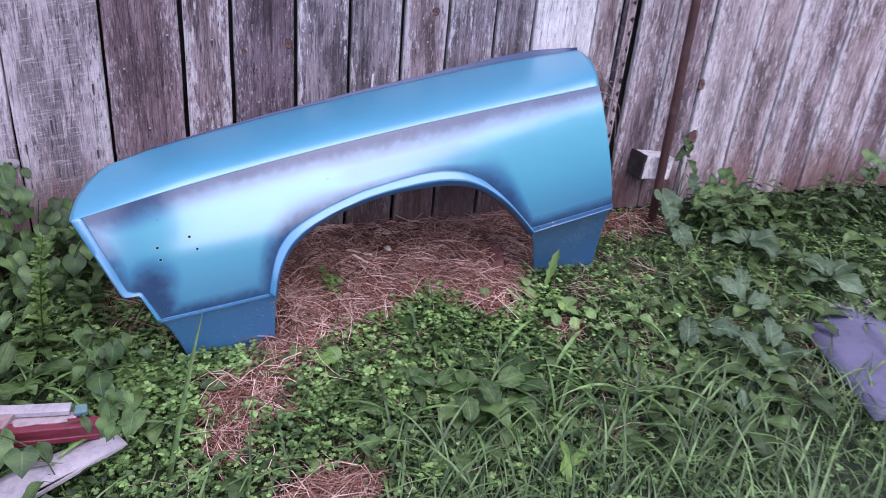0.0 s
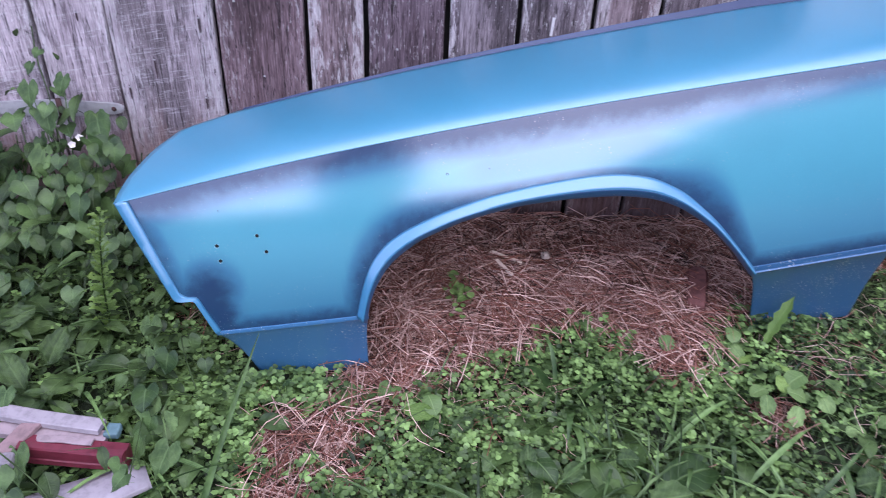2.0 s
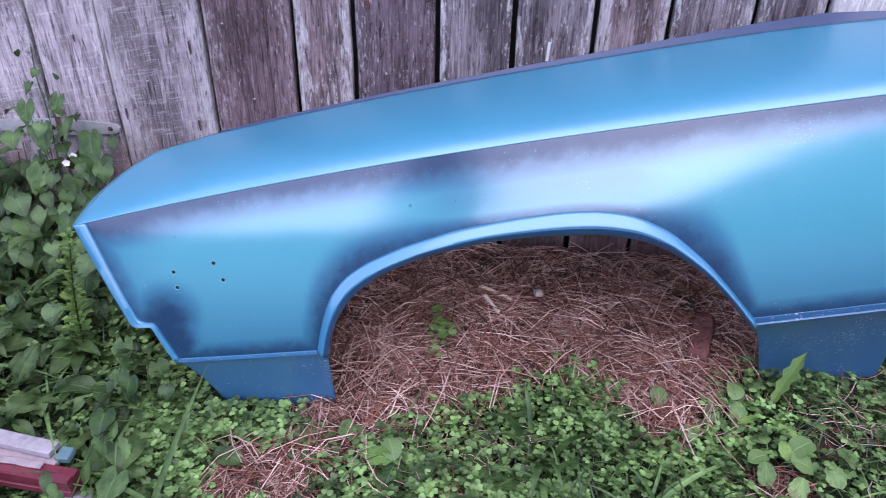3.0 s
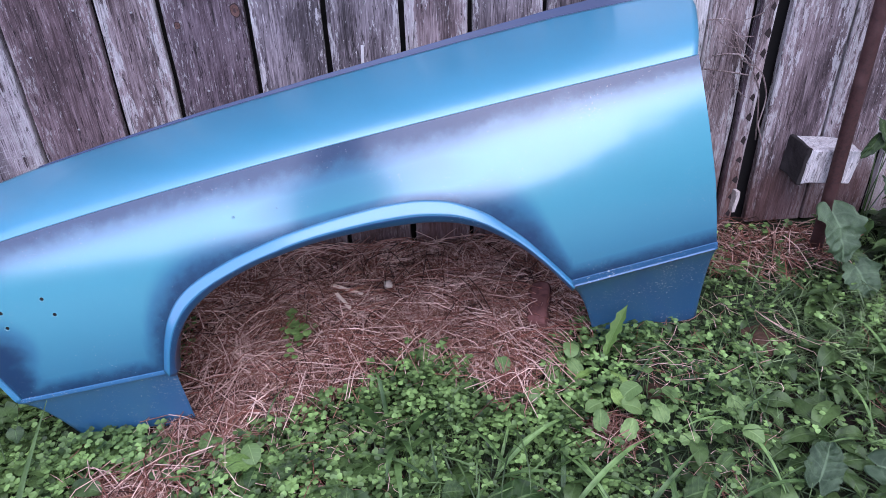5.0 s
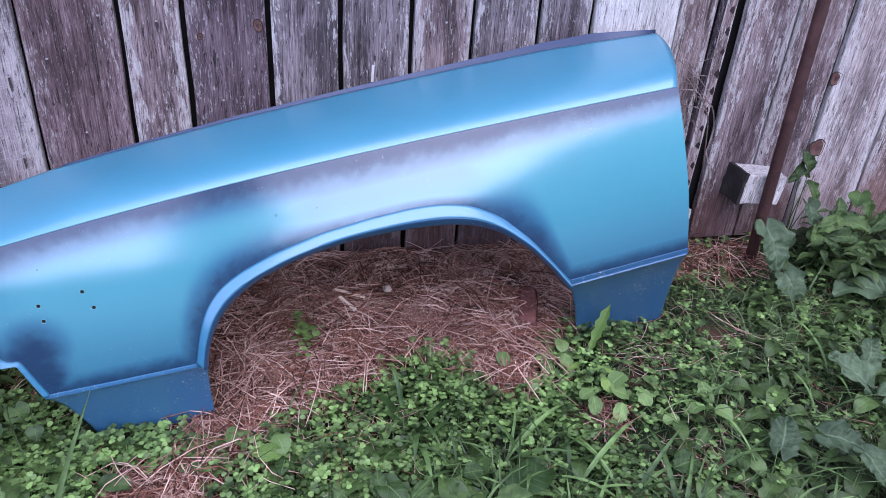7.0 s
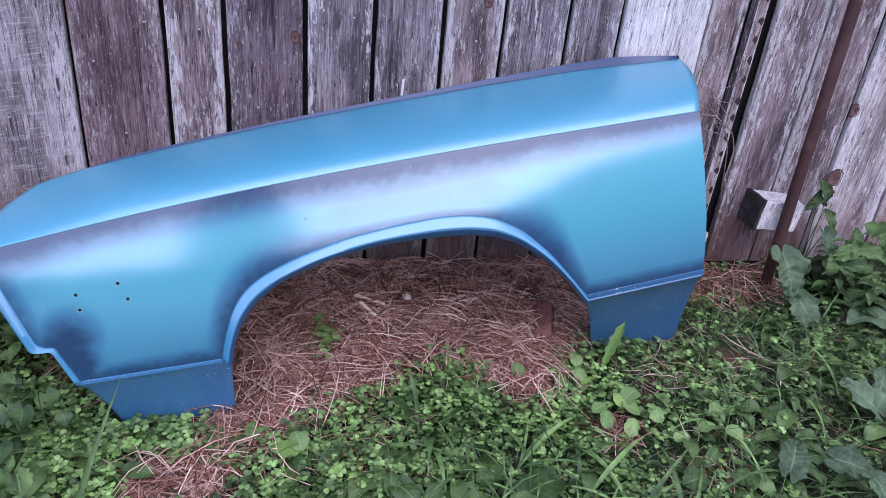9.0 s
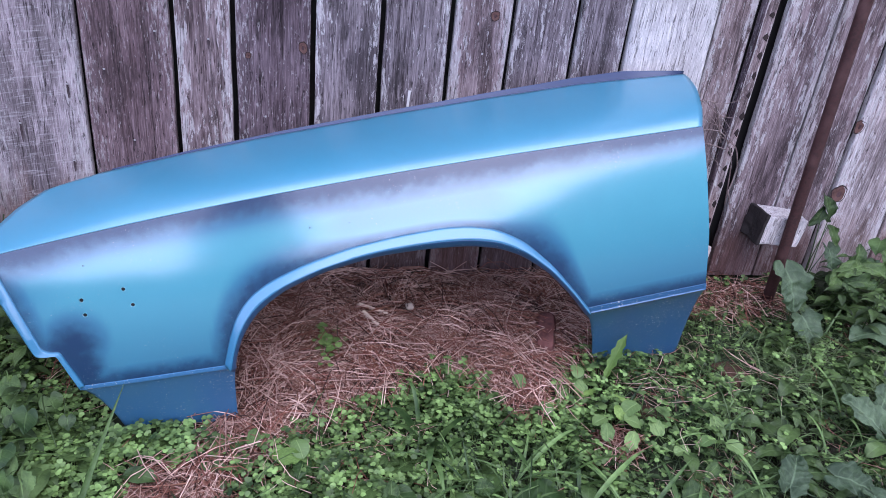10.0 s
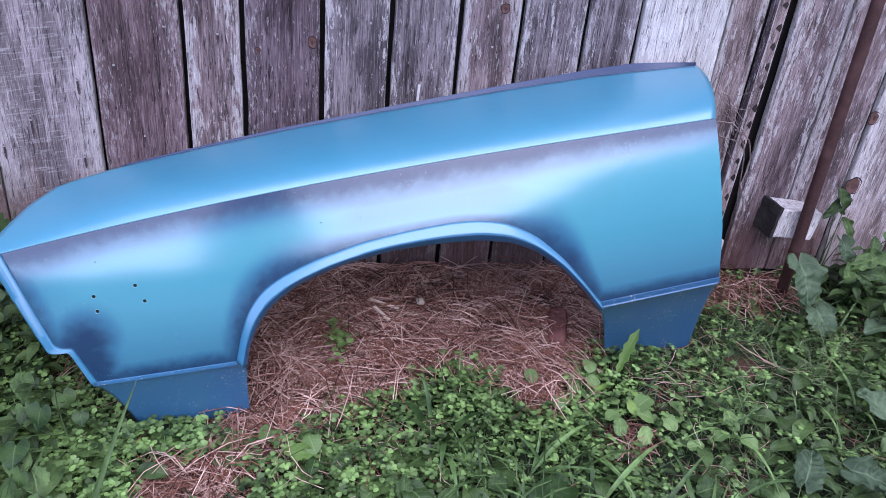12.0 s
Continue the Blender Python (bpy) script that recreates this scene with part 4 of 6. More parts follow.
def turned(yaw, tilt=0.0, roll=0.0):
    return np.array(Euler((tilt, roll, yaw)).to_matrix())


def scatter(name, label, category, mat, templates, spots, kind="stuff", parent=None):
    """Many small pieces joined into one mesh. spots: (template, place, 3 x 3 turn and scale)."""
    counts = [len(templates[k][0]) for k, _, _ in spots]
    verts = np.concatenate([templates[k][0] @ np.asarray(m).T + np.asarray(p) for k, p, m in spots])
    start = np.r_[0, np.cumsum(counts)[:-1]]
    flat = {k: (np.concatenate([np.array(f) for f in t[1]]), np.array([len(f) for f in t[1]])) for k, t in enumerate(templates)}
    loops = np.concatenate([flat[k][0] + s for (k, _, _), s in zip(spots, start)])
    sizes = np.concatenate([flat[k][1] for k, _, _ in spots])
    me = bpy.data.meshes.new(name)
    me.vertices.add(len(verts))
    me.vertices.foreach_set("co", verts.astype(np.float32).ravel())
    me.loops.add(len(loops))
    me.loops.foreach_set("vertex_index", loops.astype(np.int32))
    me.polygons.add(len(sizes))
    me.polygons.foreach_set("loop_start", np.r_[0, np.cumsum(sizes)[:-1]].astype(np.int32))
    me.polygons.foreach_set("use_smooth", np.ones(len(sizes), bool))
    me.update(calc_edges=True)
    me.validate()
    me.materials.append(mat)
    ob = part(name, me, parent)
    return tagged(ob, label, category, kind=kind)


TUFTS = ((0.60, -0.80, 0.10), (0.74, -0.86, 0.12), (0.88, -0.95, 0.14), (1.02, -0.72, 0.08), (0.50, -0.95, 0.12), (1.25, -1.0, 0.2), (0.30, -1.0, 0.1), (0.50, -0.60, 0.06), (0.66, -0.66, 0.09), (1.35, -0.62, 0.12), (1.50, -0.42, 0.12), (1.65, -0.85, 0.15))
STRAW_EDGE = [(-0.02, -0.62), (0.06, -0.64), (0.14, -0.59), (0.22, -0.53), (0.36, -0.49), (0.46, -0.43), (0.60, -0.41), (0.68, -0.53), (0.75, -0.56), (0.80, -0.48), (0.86, -0.40), (0.95, -0.31), (1.02, -0.30)]


def bare(x, y):
    """Where straw lies open: 1 in the middle of it, 0 among the green."""
    best = 0.0
    if -0.03 < x < 1.03:
        best = max(best, min(1, max(0, (y + 0.04 * noise.noise((x * 18, y * 18, 5.0)) - curve_at(STRAW_EDGE, x)) / 0.04)))
    for cx, cy, rx, ry in ((-0.08, -0.70, 0.115, 0.075), (-0.13, -0.82, 0.06, 0.05), (0.06, -1.05, 0.11, 0.065), (0.0, -0.60, 0.08, 0.022), (0.93, -0.62, 0.05, 0.04)):
        d = math.hypot((x - cx) / rx, (y - cy) / ry) + 0.75 * noise.noise((x * 16, y * 16, 3.0))
        best = max(best, min(0.85, max(0, (1.15 - d) / 0.4)))
    if 1.16 < x < 1.66 and y > -0.19:
        best = max(best, 0.5)
    if -0.45 < x < 0.0 and y > -0.42:
        best = max(best, 0.35)
    return best


def grass_template(length, width, lean, curl, seed):
    r = random.Random(seed)
    n, verts, faces = 7, [], []
    a, y, z = radians(90 - lean), 0.0, -0.02
    side = r.uniform(-0.5, 0.5)
    for i in range(n):
        s = i / (n - 1)
        w = width * (1 - s ** 2.2) * (0.75 + 0.5 * s if s < 0.5 else 1.0) * 0.5 + 0.0002
        x = side * length * s * s * 0.3
        verts += [(x - w, y, z), (x, y - 0.35 * w * math.sin(a), z - 0.35 * w), (x + w, y, z)]
        a -= radians(curl) * (0.4 + 1.2 * s) / (n - 1)
        y, z = y + length / (n - 1) * math.cos(a), z + length / (n - 1) * math.sin(a)
    return np.array(verts), grid_faces(n, 3)


def straw_template(length, r, bend, seed):
    q = random.Random(seed)
    n, verts = 4, []
    bx, bz = q.uniform(-1, 1) * bend, q.uniform(-0.3, 1) * bend * 0.5
    for i in range(n):
        s = i / (n - 1) - 0.5
        c = (bx * (0.25 - s * s) * 4 * length, s * length, bz * (0.25 - s * s) * 4 * length)
        for t in (0.5, 2.6, 4.7):
            verts.append((c[0] + r * math.cos(t), c[1], c[2] + r * math.sin(t)))
    return np.array(verts), grid_faces(n, 3, True)


def clover_template(size, tall, seed):
    """Three rounded, notched leaflets on one stalk."""
    r = random.Random(seed)
    verts, faces = [], []
    lean = r.uniform(-0.5, 0.5) * tall
    tip = np.array((lean, r.uniform(-0.5, 0.5) * tall, tall))
    for k in range(3):
        c = tip * (k / 2) ** 1.0
        verts += [(c[0] - 0.0007, c[1], c[2] - 0.02 * (k == 0)), (c[0] + 0.0007, c[1], c[2] - 0.02 * (k == 0))]
    faces += [(0, 1, 3, 2), (2, 3, 5, 4)]
    for j in range(3):
        yaw = j * 2.094 + r.uniform(-0.15, 0.15)
        m = turned(yaw, r.uniform(-0.30, 0.45), r.uniform(-0.2, 0.2))
        pts = np.array([(0, 0, 0), (-0.38, 0.24, 0.05), (-0.58, 0.60, 0.07), (-0.40, 0.94, 0.03), (0, 0.93, -0.03), (0.40, 0.94, 0.03), (0.58, 0.60, 0.07), (0.38, 0.24, 0.05), (0, 0.5, -0.05)]) * size
        b = len(verts)
        verts += [tuple(v) for v in pts @ m.T + tip]
        faces += [(b, b + 8, b + 1), (b + 1, b + 8, b + 2), (b + 2, b + 8, b + 3), (b + 3, b + 8, b + 4), (b + 4, b + 8, b + 5), (b + 5, b + 8, b + 6), (b + 6, b + 8, b + 7), (b + 7, b + 8, b)]
    return np.array(verts), faces


def scale_turn(yaw, s, tilt=0.0, roll=0.0):
    return turned(yaw, tilt, roll) * s


def cleared(x, y):
    """Small patches of bare soil between the weeds."""
    return any(math.hypot((x - a) / b, (y - c) / d) < 1 for a, c, b, d in ((1.375, -0.385, 0.060, 0.045), (1.855, -0.275, 0.06, 0.045), (1.06, -0.52, 0.03, 0.025), (1.91, -0.99, 0.15, 0.22)))


def under_fender(x, y):
    """The narrow footprints of the fender's two skirts and of the things that stand on the ground."""
    return (-0.28 < x < 0.02 and -0.55 < y < -0.47) or (0.94 < x < 1.22 and -0.37 < y < -0.28)


# straw, a thick upper layer over a darker one
straws = [straw_template(L, w * 0.86, b * 1.3, k) for k, (L, w, b) in enumerate(((0.09, 0.0012, 0.12), (0.14, 0.0013, 0.24), (0.06, 0.0012, 0.34), (0.19, 0.0013, 0.20), (0.09, 0.0019, 0.08), (0.075, 0.0011, 0.45), (0.15, 0.0010, 0.35), (0.12, 0.0012, 0.28)))]
for layer, (count, mat, label) in enumerate(((9500, STRAW_OLD, "matted dark old straw on the soil"), (14500, STRAW, "loose dry straw and hay stalks"))):
    spots = []
    while len(spots) < count:
        x, y = rng.uniform(-0.45, 1.7), -1.15 * rng.uniform(0, 1) ** 0.9 - 0.01
        b = bare(x, y)
        if rng.uniform() > b * b:
            continue
        heap = 0.034 * max(0, noise.noise((x * 7.0, y * 7.0, 21.0)) + 0.15) + (0.035 * math.exp(-((x - 0.72) / 0.09) ** 2 - ((y + 0.30) / 0.1) ** 2))
        z = ground_z(x, y) + heap + layer * 0.006 + rng.uniform(0, 0.020)
        spots.append((int(rng.integers(len(straws))), (x, y, z), scale_turn(1.2 + 5.0 * noise.noise((x * 4.5, y * 4.5, 31.0)) + rng.normal(0.0, 0.45) if rng.uniform() < 0.55 else rng.uniform(0, 6.28), rng.uniform(0.5, 1.2), rng.normal(0.0, 0.30), rng.uniform(0, 3))))
    for k, (t, p, m) in enumerate(spots):
        # keep the stalks in front of the boards
        reach = np.abs(m @ np.array((0.02, 0.09, 0)))[1]
        if p[1] + reach > -0.008:
            spots[k] = (t, (p[0], -0.010 - reach, p[2]), m)
    scatter("straw", label, "straw", mat, straws, spots)
# coarse pale stalks over the heap behind the arch
coarse = [straw_template(L, w, b, 80 + k) for k, (L, w, b) in enumerate(((0.10, 0.0017, 0.15), (0.15, 0.0015, 0.25), (0.20, 0.0016, 0.18), (0.08, 0.0019, 0.1)))]
spots = []
while len(spots) < 1300:
    x, y = rng.uniform(0.02, 1.0), rng.uniform(-0.42, -0.06)
    if rng.uniform() < bare(x, y):
        spots.append((int(rng.integers(4)), (x, y, ground_z(x, y) + 0.034 * max(0, noise.noise((x * 7.0, y * 7.0, 21.0)) + 0.15) + rng.uniform(0.022, 0.036)), scale_turn(rng.normal(1.3, 0.7), rng.uniform(0.4, 0.9), rng.normal(0, 0.14), rng.uniform(0, 3))))
scatter("coarse_straw", "coarse pale straw stalks on the heap", "straw", STRAW, coarse, spots)
# a tangled tuft of fine hay beside the brick, and another by the boards
hay = [straw_template(L, w, b, 60 + k) for k, (L, w, b) in enumerate(((0.09, 0.0008, 0.5), (0.12, 0.0008, 0.6), (0.07, 0.0008, 0.7), (0.10, 0.0010, 0.4)))]
for hx, hy, hr, count in ((0.72, -0.33, 0.060, 620), (0.70, -0.15, 0.07, 380), (0.50, -0.30, 0.05, 160)):
    spots = []
    for _ in range(count):
        x, y = rng.normal(hx, hr * 0.6), min(-0.07, rng.normal(hy, hr * 0.6))
        d = math.hypot(x - hx, y - hy) / hr
        spots.append((int(rng.integers(4)), (x, y, ground_z(x, y) + 0.012 + 0.055 * math.exp(-d * d) * rng.uniform(0.3, 1.0)), scale_turn(rng.uniform(0, 6.3), rng.uniform(0.5, 1.0), rng.normal(0, 0.5), rng.uniform(0, 6))))
    scatter("hay_tuft", "tangled tuft of fine dry hay on the straw", "hay", STRAW, hay, spots, "")
# dry stalks strewn thinly among the weeds
spots = []
while len(spots) < 900:
    x, y = rng.uniform(-0.35, 1.9), rng.uniform(-1.1, -0.2)
    if noise.noise((x * 4.0, y * 4.0, 11.0)) > rng.uniform(-0.1, 0.5) and bare(x, y) < 0.3:
        spots.append((int(rng.integers(len(straws))), (x, y, ground_z(x, y) + rng.uniform(0.01, 0.045)), scale_turn(rng.uniform(0, 6.3), rng.uniform(0.4, 0.9), rng.normal(0, 0.25))))
scatter("dry_stalks", "thin dry stalks strewn among green weeds", "straw", STRAW, straws, spots)
# broken bits of chaff
chaff = [straw_template(0.03, 0.0015, 0.1, 40), straw_template(0.018, 0.0022, 0.1, 41)]
spots = []
while len(spots) < 5000:
    x, y = rng.uniform(-0.45, 1.7), rng.uniform(-1.15, -0.02)
    if rng.uniform() < bare(x, y):
        spots.append((int(rng.integers(2)), (x, y, ground_z(x, y) + rng.uniform(0.001, 0.014)), scale_turn(rng.uniform(0, 6.3), rng.uniform(0.5, 1.3), rng.normal(0, 0.3))))
scatter("chaff", "broken brown bits of straw on the soil", "straw", STRAW_OLD, chaff, spots)

# clover mat
clovers = [clover_template(s, h, k) for k, (s, h) in enumerate(((0.0100, 0.030), (0.0117, 0.044), (0.0086, 0.022), (0.0108, 0.050), (0.0074, 0.03), (0.0130, 0.038)))]


def clover_chance(x, y):
    g = (1 - bare(x, y)) ** 2
    patch = 0.55 + 0.6 * noise.noise((x * 5, y * 5, 2.0))
    band = curve_at([(-1.6, 0.1), (-1.1, 0.16), (-0.92, 0.4), (-0.78, 0.95), (-0.45, 1.0), (-0.1, 0.5)], y)
    wide = curve_at([(-1.5, 0.1), (-0.6, 0.2), (-0.38, 0.8), (0.9, 1.0), (1.1, 0.75), (1.2, 0.45), (1.4, 0.26), (2.0, 0.25), (3.2, 0.2)], x)
    thin = 1 - 0.62 * math.exp(-((x - 1.12) / 0.28) ** 2 - ((y + 0.52) / 0.2) ** 2)
    thin *= 1 - 0.6 * math.exp(-((x - 0.88) / 0.22) ** 2 - ((y + 0.82) / 0.15) ** 2)
    thin *= 1 - 0.65 * math.exp(-((x - 1.45) / 0.4) ** 2 - ((y + 0.85) / 0.25) ** 2)
    tuft = sum(math.exp(-((x - a) ** 2 + (y - b) ** 2) / r ** 2) for a, b, r in TUFTS)
    return g * min(1, max(0.1, patch)) * band * wide * thin * (1 - 0.6 * min(1, tuft))


spots = []
while len(spots) < 18200:
    x, y = rng.uniform(-1.4, 3.0), rng.uniform(-1.6, -0.03)
    if rng.uniform() < clover_chance(x, y) and not under_fender(x, y) and not cleared(x, y):
        s = rng.uniform(0.6, 1.15)
        spots.append((int(rng.integers(6)), (x, y, ground_z(x, y) + rng.uniform(-0.012, 0.012)), scale_turn(rng.uniform(0, 6.3), s, rng.normal(0, 0.12), rng.normal(0, 0.12))))
# thicker along the foot of the fender's two skirts
for x0, x1, y0, y1, count in ((0.95, 1.22, -0.42, -0.350, 130), (-0.27, 0.0, -0.63, -0.56, 150)):
    for _ in range(count):
        x, y = rng.uniform(x0, x1), rng.uniform(y0, y1)
        spots.append((int(rng.integers(6)), (x, y, ground_z(x, y) + rng.uniform(-0.005, 0.012)), scale_turn(rng.uniform(0, 6.3), rng.uniform(0.7, 1.2), rng.normal(0.1, 0.15), rng.normal(0, 0.12))))
scatter("clover", "low mat of green clover leaves", "clover", LEAF_CLOVER, clovers, spots)

# small low weeds between the clover
smalls = [leaf_data("lance", 0.05, 0.007, 0.01, 0.02, 30, 60, 0.3, 0, k, 6, 3, 0.0008) for k in range(3)] + [leaf_data("oval", 0.035, 0.009, 0.015, 0.02, 25, 50, 0.3, 0.1, 5 + k, 6, 3, 0.0008) for k in range(3)]
spots = []
while len(spots) < 4700:
    x, y = rng.uniform(-1.6, 3.3), rng.uniform(-1.8, -0.02)
    lush = 0.28 if x > 1.1 else 0.95 if x < -0.4 else 0.55
    if rng.uniform() < lush * (1 - bare(x, y)) and not under_fender(x, y) and not cleared(x, y):
        tall = rng.uniform(0, 0.05) if (x > 1.15 or x < -0.4) else rng.uniform(0, 0.02)
        spots.append((int(rng.integers(6)), (x, y, ground_z(x, y) + tall), scale_turn(rng.uniform(0, 6.3), rng.uniform(0.4, 0.95) if x > -0.4 else rng.uniform(0.6, 1.3), rng.normal(0.1, 0.3))))
scatter("low_weeds", "small mixed green weeds between the clover", "weeds", LEAF_BROAD, smalls, spots)

# grass
blades = [grass_template(L, w, a, c, k) for k, (L, w, a, c) in enumerate(((0.16, 0.0048, 15, 60), (0.24, 0.0062, 25, 85), (0.32, 0.0075, 20, 105), (0.12, 0.0042, 30, 40), (0.28, 0.0062, 35, 80), (0.21, 0.0068, 40, 90), (0.36, 0.0082, 28, 115), (0.15, 0.0040, 10, 30)))]


def grass_chance(x, y):
    front = curve_at([(-1.9, 1.0), (-1.12, 1.0), (-0.98, 0.55), (-0.85, 0.25), (-0.65, 0.12), (-0.3, 0.08), (0, 0.05)], y)
    right = curve_at([(0.7, 0.0), (0.95, 0.08), (1.25, 0.10), (1.6, 0.13), (2.2, 0.3), (3.2, 0.5)], x)
    left = curve_at([(-1.4, 0.3), (-0.5, 0.22), (-0.2, 0.05), (0.2, 0.0)], x)
    sparse = curve_at([(-0.5, 0.35), (0.0, 0.35), (0.25, 0.8), (0.6, 1.0)], x)
    open_side = 1 - 0.55 * math.exp(-((x - 1.35) / 0.35) ** 2 - ((y + 0.95) / 0.28) ** 2)
    return min(1, front * sparse + right + left) * open_side * (1 - 0.93 * bare(x, y)) * min(1, max(0.15, 0.7 + 0.9 * noise.noise((x * 3.1, y * 3.1, 7.0))))


spots = []
while len(spots) < 8200:
    x, y = rng.uniform(-1.6, 3.4), rng.uniform(-1.95, -0.02)
    if rng.uniform() < grass_chance(x, y) and not under_fender(x, y) and not cleared(x, y):
        s = rng.uniform(0.55, 1.1) * curve_at([(-1.0, 1.0), (-0.75, 0.7), (0, 0.6)], y)
        yaw = rng.uniform(0, 6.3) if rng.uniform() < 0.5 else rng.normal(-1.2, 0.7)
        if y > -0.25:
            yaw = rng.normal(3.14, 0.7)
        spots.append((int(rng.integers(8)), (x, y, ground_z(x, y)), scale_turn(yaw, s, rng.normal(0, 0.12), rng.normal(0, 0.12))))
scatter("grass", "long arching green grass in front of the barn", "grass", LEAF_GRASS, blades, spots)
# fine thin blades, thick beside the fender and in tufts before the straw
fines = [grass_template(L, w, a, c, 50 + k) for k, (L, w, a, c) in enumerate(((0.10, 0.0026, 30, 70), (0.14, 0.003, 40, 95), (0.18, 0.0034, 35, 110), (0.08, 0.0024, 50, 50), (0.13, 0.0038, 55, 80), (0.20, 0.0042, 45, 120)))]
spots = []
while len(spots) < 12000:
    x, y = rng.uniform(-1.5, 3.0), rng.uniform(-1.5, -0.04)
    tuft = sum(math.exp(-((x - a) ** 2 + (y - b) ** 2) / r ** 2) for a, b, r in TUFTS)
    side = curve_at([(-0.6, 0.5), (-0.3, 0.08), (1.0, 0.08), (1.2, 0.8), (2.5, 1.0)], x)
    if rng.uniform() < min(1, side * 0.8 + 1.6 * tuft) * (1 - 0.9 * bare(x, y)) and not under_fender(x, y) and not cleared(x, y):
        spots.append((int(rng.integers(6)), (x, y, ground_z(x, y)), scale_turn(rng.uniform(0, 6.3), rng.uniform(0.6, 1.15) * (0.7 if y > -0.2 else 1), rng.normal(0, 0.2), rng.normal(0, 0.2))))
scatter("fine_grass", "thin arching green grass blades between weeds", "grass", LEAF_GRASS, fines, spots)
# light young grass in the open strip beside the fender
spots = []
while len(spots) < 1700:
    x, y = rng.normal(1.62, 0.22), rng.normal(-0.40, 0.13)
    if y < -0.1 and x > 1.24 and noise.noise((x * 6, y * 6, 41.0)) > rng.uniform(-0.5, 0.3) and not cleared(x, y):
        spots.append((int(rng.integers(6)), (x, y, ground_z(x, y)), scale_turn(rng.uniform(0, 6.3), rng.uniform(0.5, 1.0), rng.normal(0, 0.25), rng.normal(0, 0.25))))
scatter("young_grass", "light green young grass blades between weeds", "grass", LEAF_YOUNG, fines, spots)
# thinner grass that runs on over the yard
spots = []
while len(spots) < 24000:
    far, bearing = rng.exponential(2.4), rng.uniform(0, 6.283)
    x, y = 0.9 + 1.5 * far * math.cos(bearing), -1.3 + far * math.sin(bearing)
    inside = min(x + 1.35, 3.1 - x, y + 1.75)
    if y > -0.03 or far > 6.0 or rng.uniform() < min(1, max(0, inside / 0.35)):
        continue
    spots.append((int(rng.integers(8)), (x, y, ground_z(x, y)), scale_turn(rng.uniform(0, 6.3), rng.uniform(0.6, 1.2), rng.normal(0, 0.15))))
scatter("yard_grass", "rough green grass of the yard", "grass", LEAF_GRASS, blades, spots)


def plant(name, label, category, at, leaves, spread=1.0, group="", yaw0=None, lift=(0, 0)):
    """A rosette: an Empty at the root with one leaf object a leaf."""
    x, y = at
    ob = thing(name, label, category, Matrix.Translation((x, y, float(ground_z(x, y)) - 0.005)), group=group)
    n = len(leaves)
    for k, (me, s) in enumerate(leaves):
        yaw = (yaw0 if yaw0 is not None else 0.0) + 6.283 * k / n * spread + rng.uniform(-0.45, 0.45)
        m = Matrix.Translation((0, 0, rng.uniform(*lift))) @ Euler((rng.uniform(-0.15, 0.15), rng.uniform(-0.2, 0.2), yaw)).to_matrix().to_4x4() @ Matrix.Scale(s, 4)
        part("leaf", me, ob, "", m)
    return ob


dock = [leaf_mesh("leaf", LEAF_BROAD, "oval", 0.10, 0.026, 0.03, 0.045, 35, 75, 0.25, 0.18, 60 + k, 10, 5) for k in range(3)]
toothed = [leaf_mesh("leaf", LEAF_BROAD, "tooth", 0.13, 0.024, 0.02, 0.03, 45, 75, 0.3, 0.1, 70 + k, 12, 5) for k in range(2)]
seedling = [leaf_mesh("leaf", LEAF_ROUND, "round", 0.055, 0.024, 0.025, 0.075, 5, 45, 0.15, 0.08, 80 + k, 8, 5) for k in range(3)]
burdock = [leaf_mesh("leaf", LEAF_GREY, "burdock", 0.16, 0.066, 0.05, 0.085, 22, 62, 0.10, 0.22, 90 + k, 16, 9, 0.003) for k in range(3)]
hearts = [leaf_mesh("leaf", LEAF_HEART, "heart", 0.062, 0.036, 0.03, 0.028, -28, 26, 0.10, 0.08, 100 + k, 10, 7, 0.0011) for k in range(4)]
nettle = [leaf_mesh("leaf", LEAF_BROAD, "lance", 0.08, 0.019, 0.012, 0.005, 15, 45, 0.3, 0.1, 110 + k, 9, 5, 0.0010) for k in range(3)]


blade_leaf = [leaf_mesh("leaf", LEAF_TUFT, "lance", L * 1.25, w * 0.8, 0.0, 0.015, a, d, 0.35, 0.0, 130 + k, 12, 3, 0.0015) for k, (L, w, a, d) in enumerate(((0.22, 0.0065, 65, 95), (0.17, 0.0055, 55, 80), (0.26, 0.007, 60, 110), (0.15, 0.005, 75, 60)))]


big_dock = [leaf_mesh("leaf", LEAF_SEED, "oval", 0.085, 0.027, 0.025, 0.04, 25, 55, 0.16, 0.2, 160 + k, 12, 7) for k in range(3)]
strap_leaf = [leaf_mesh("leaf", LEAF_GREY, "lance", 0.15, 0.010, 0.0, 0.02, 35, 50, 0.25, 0.05, 170 + k, 10, 3) for k in range(3)]


def pick(some, n, low, high):
    return [(some[int(rng.integers(len(some)))], rng.uniform(low, high)) for _ in range(n)]


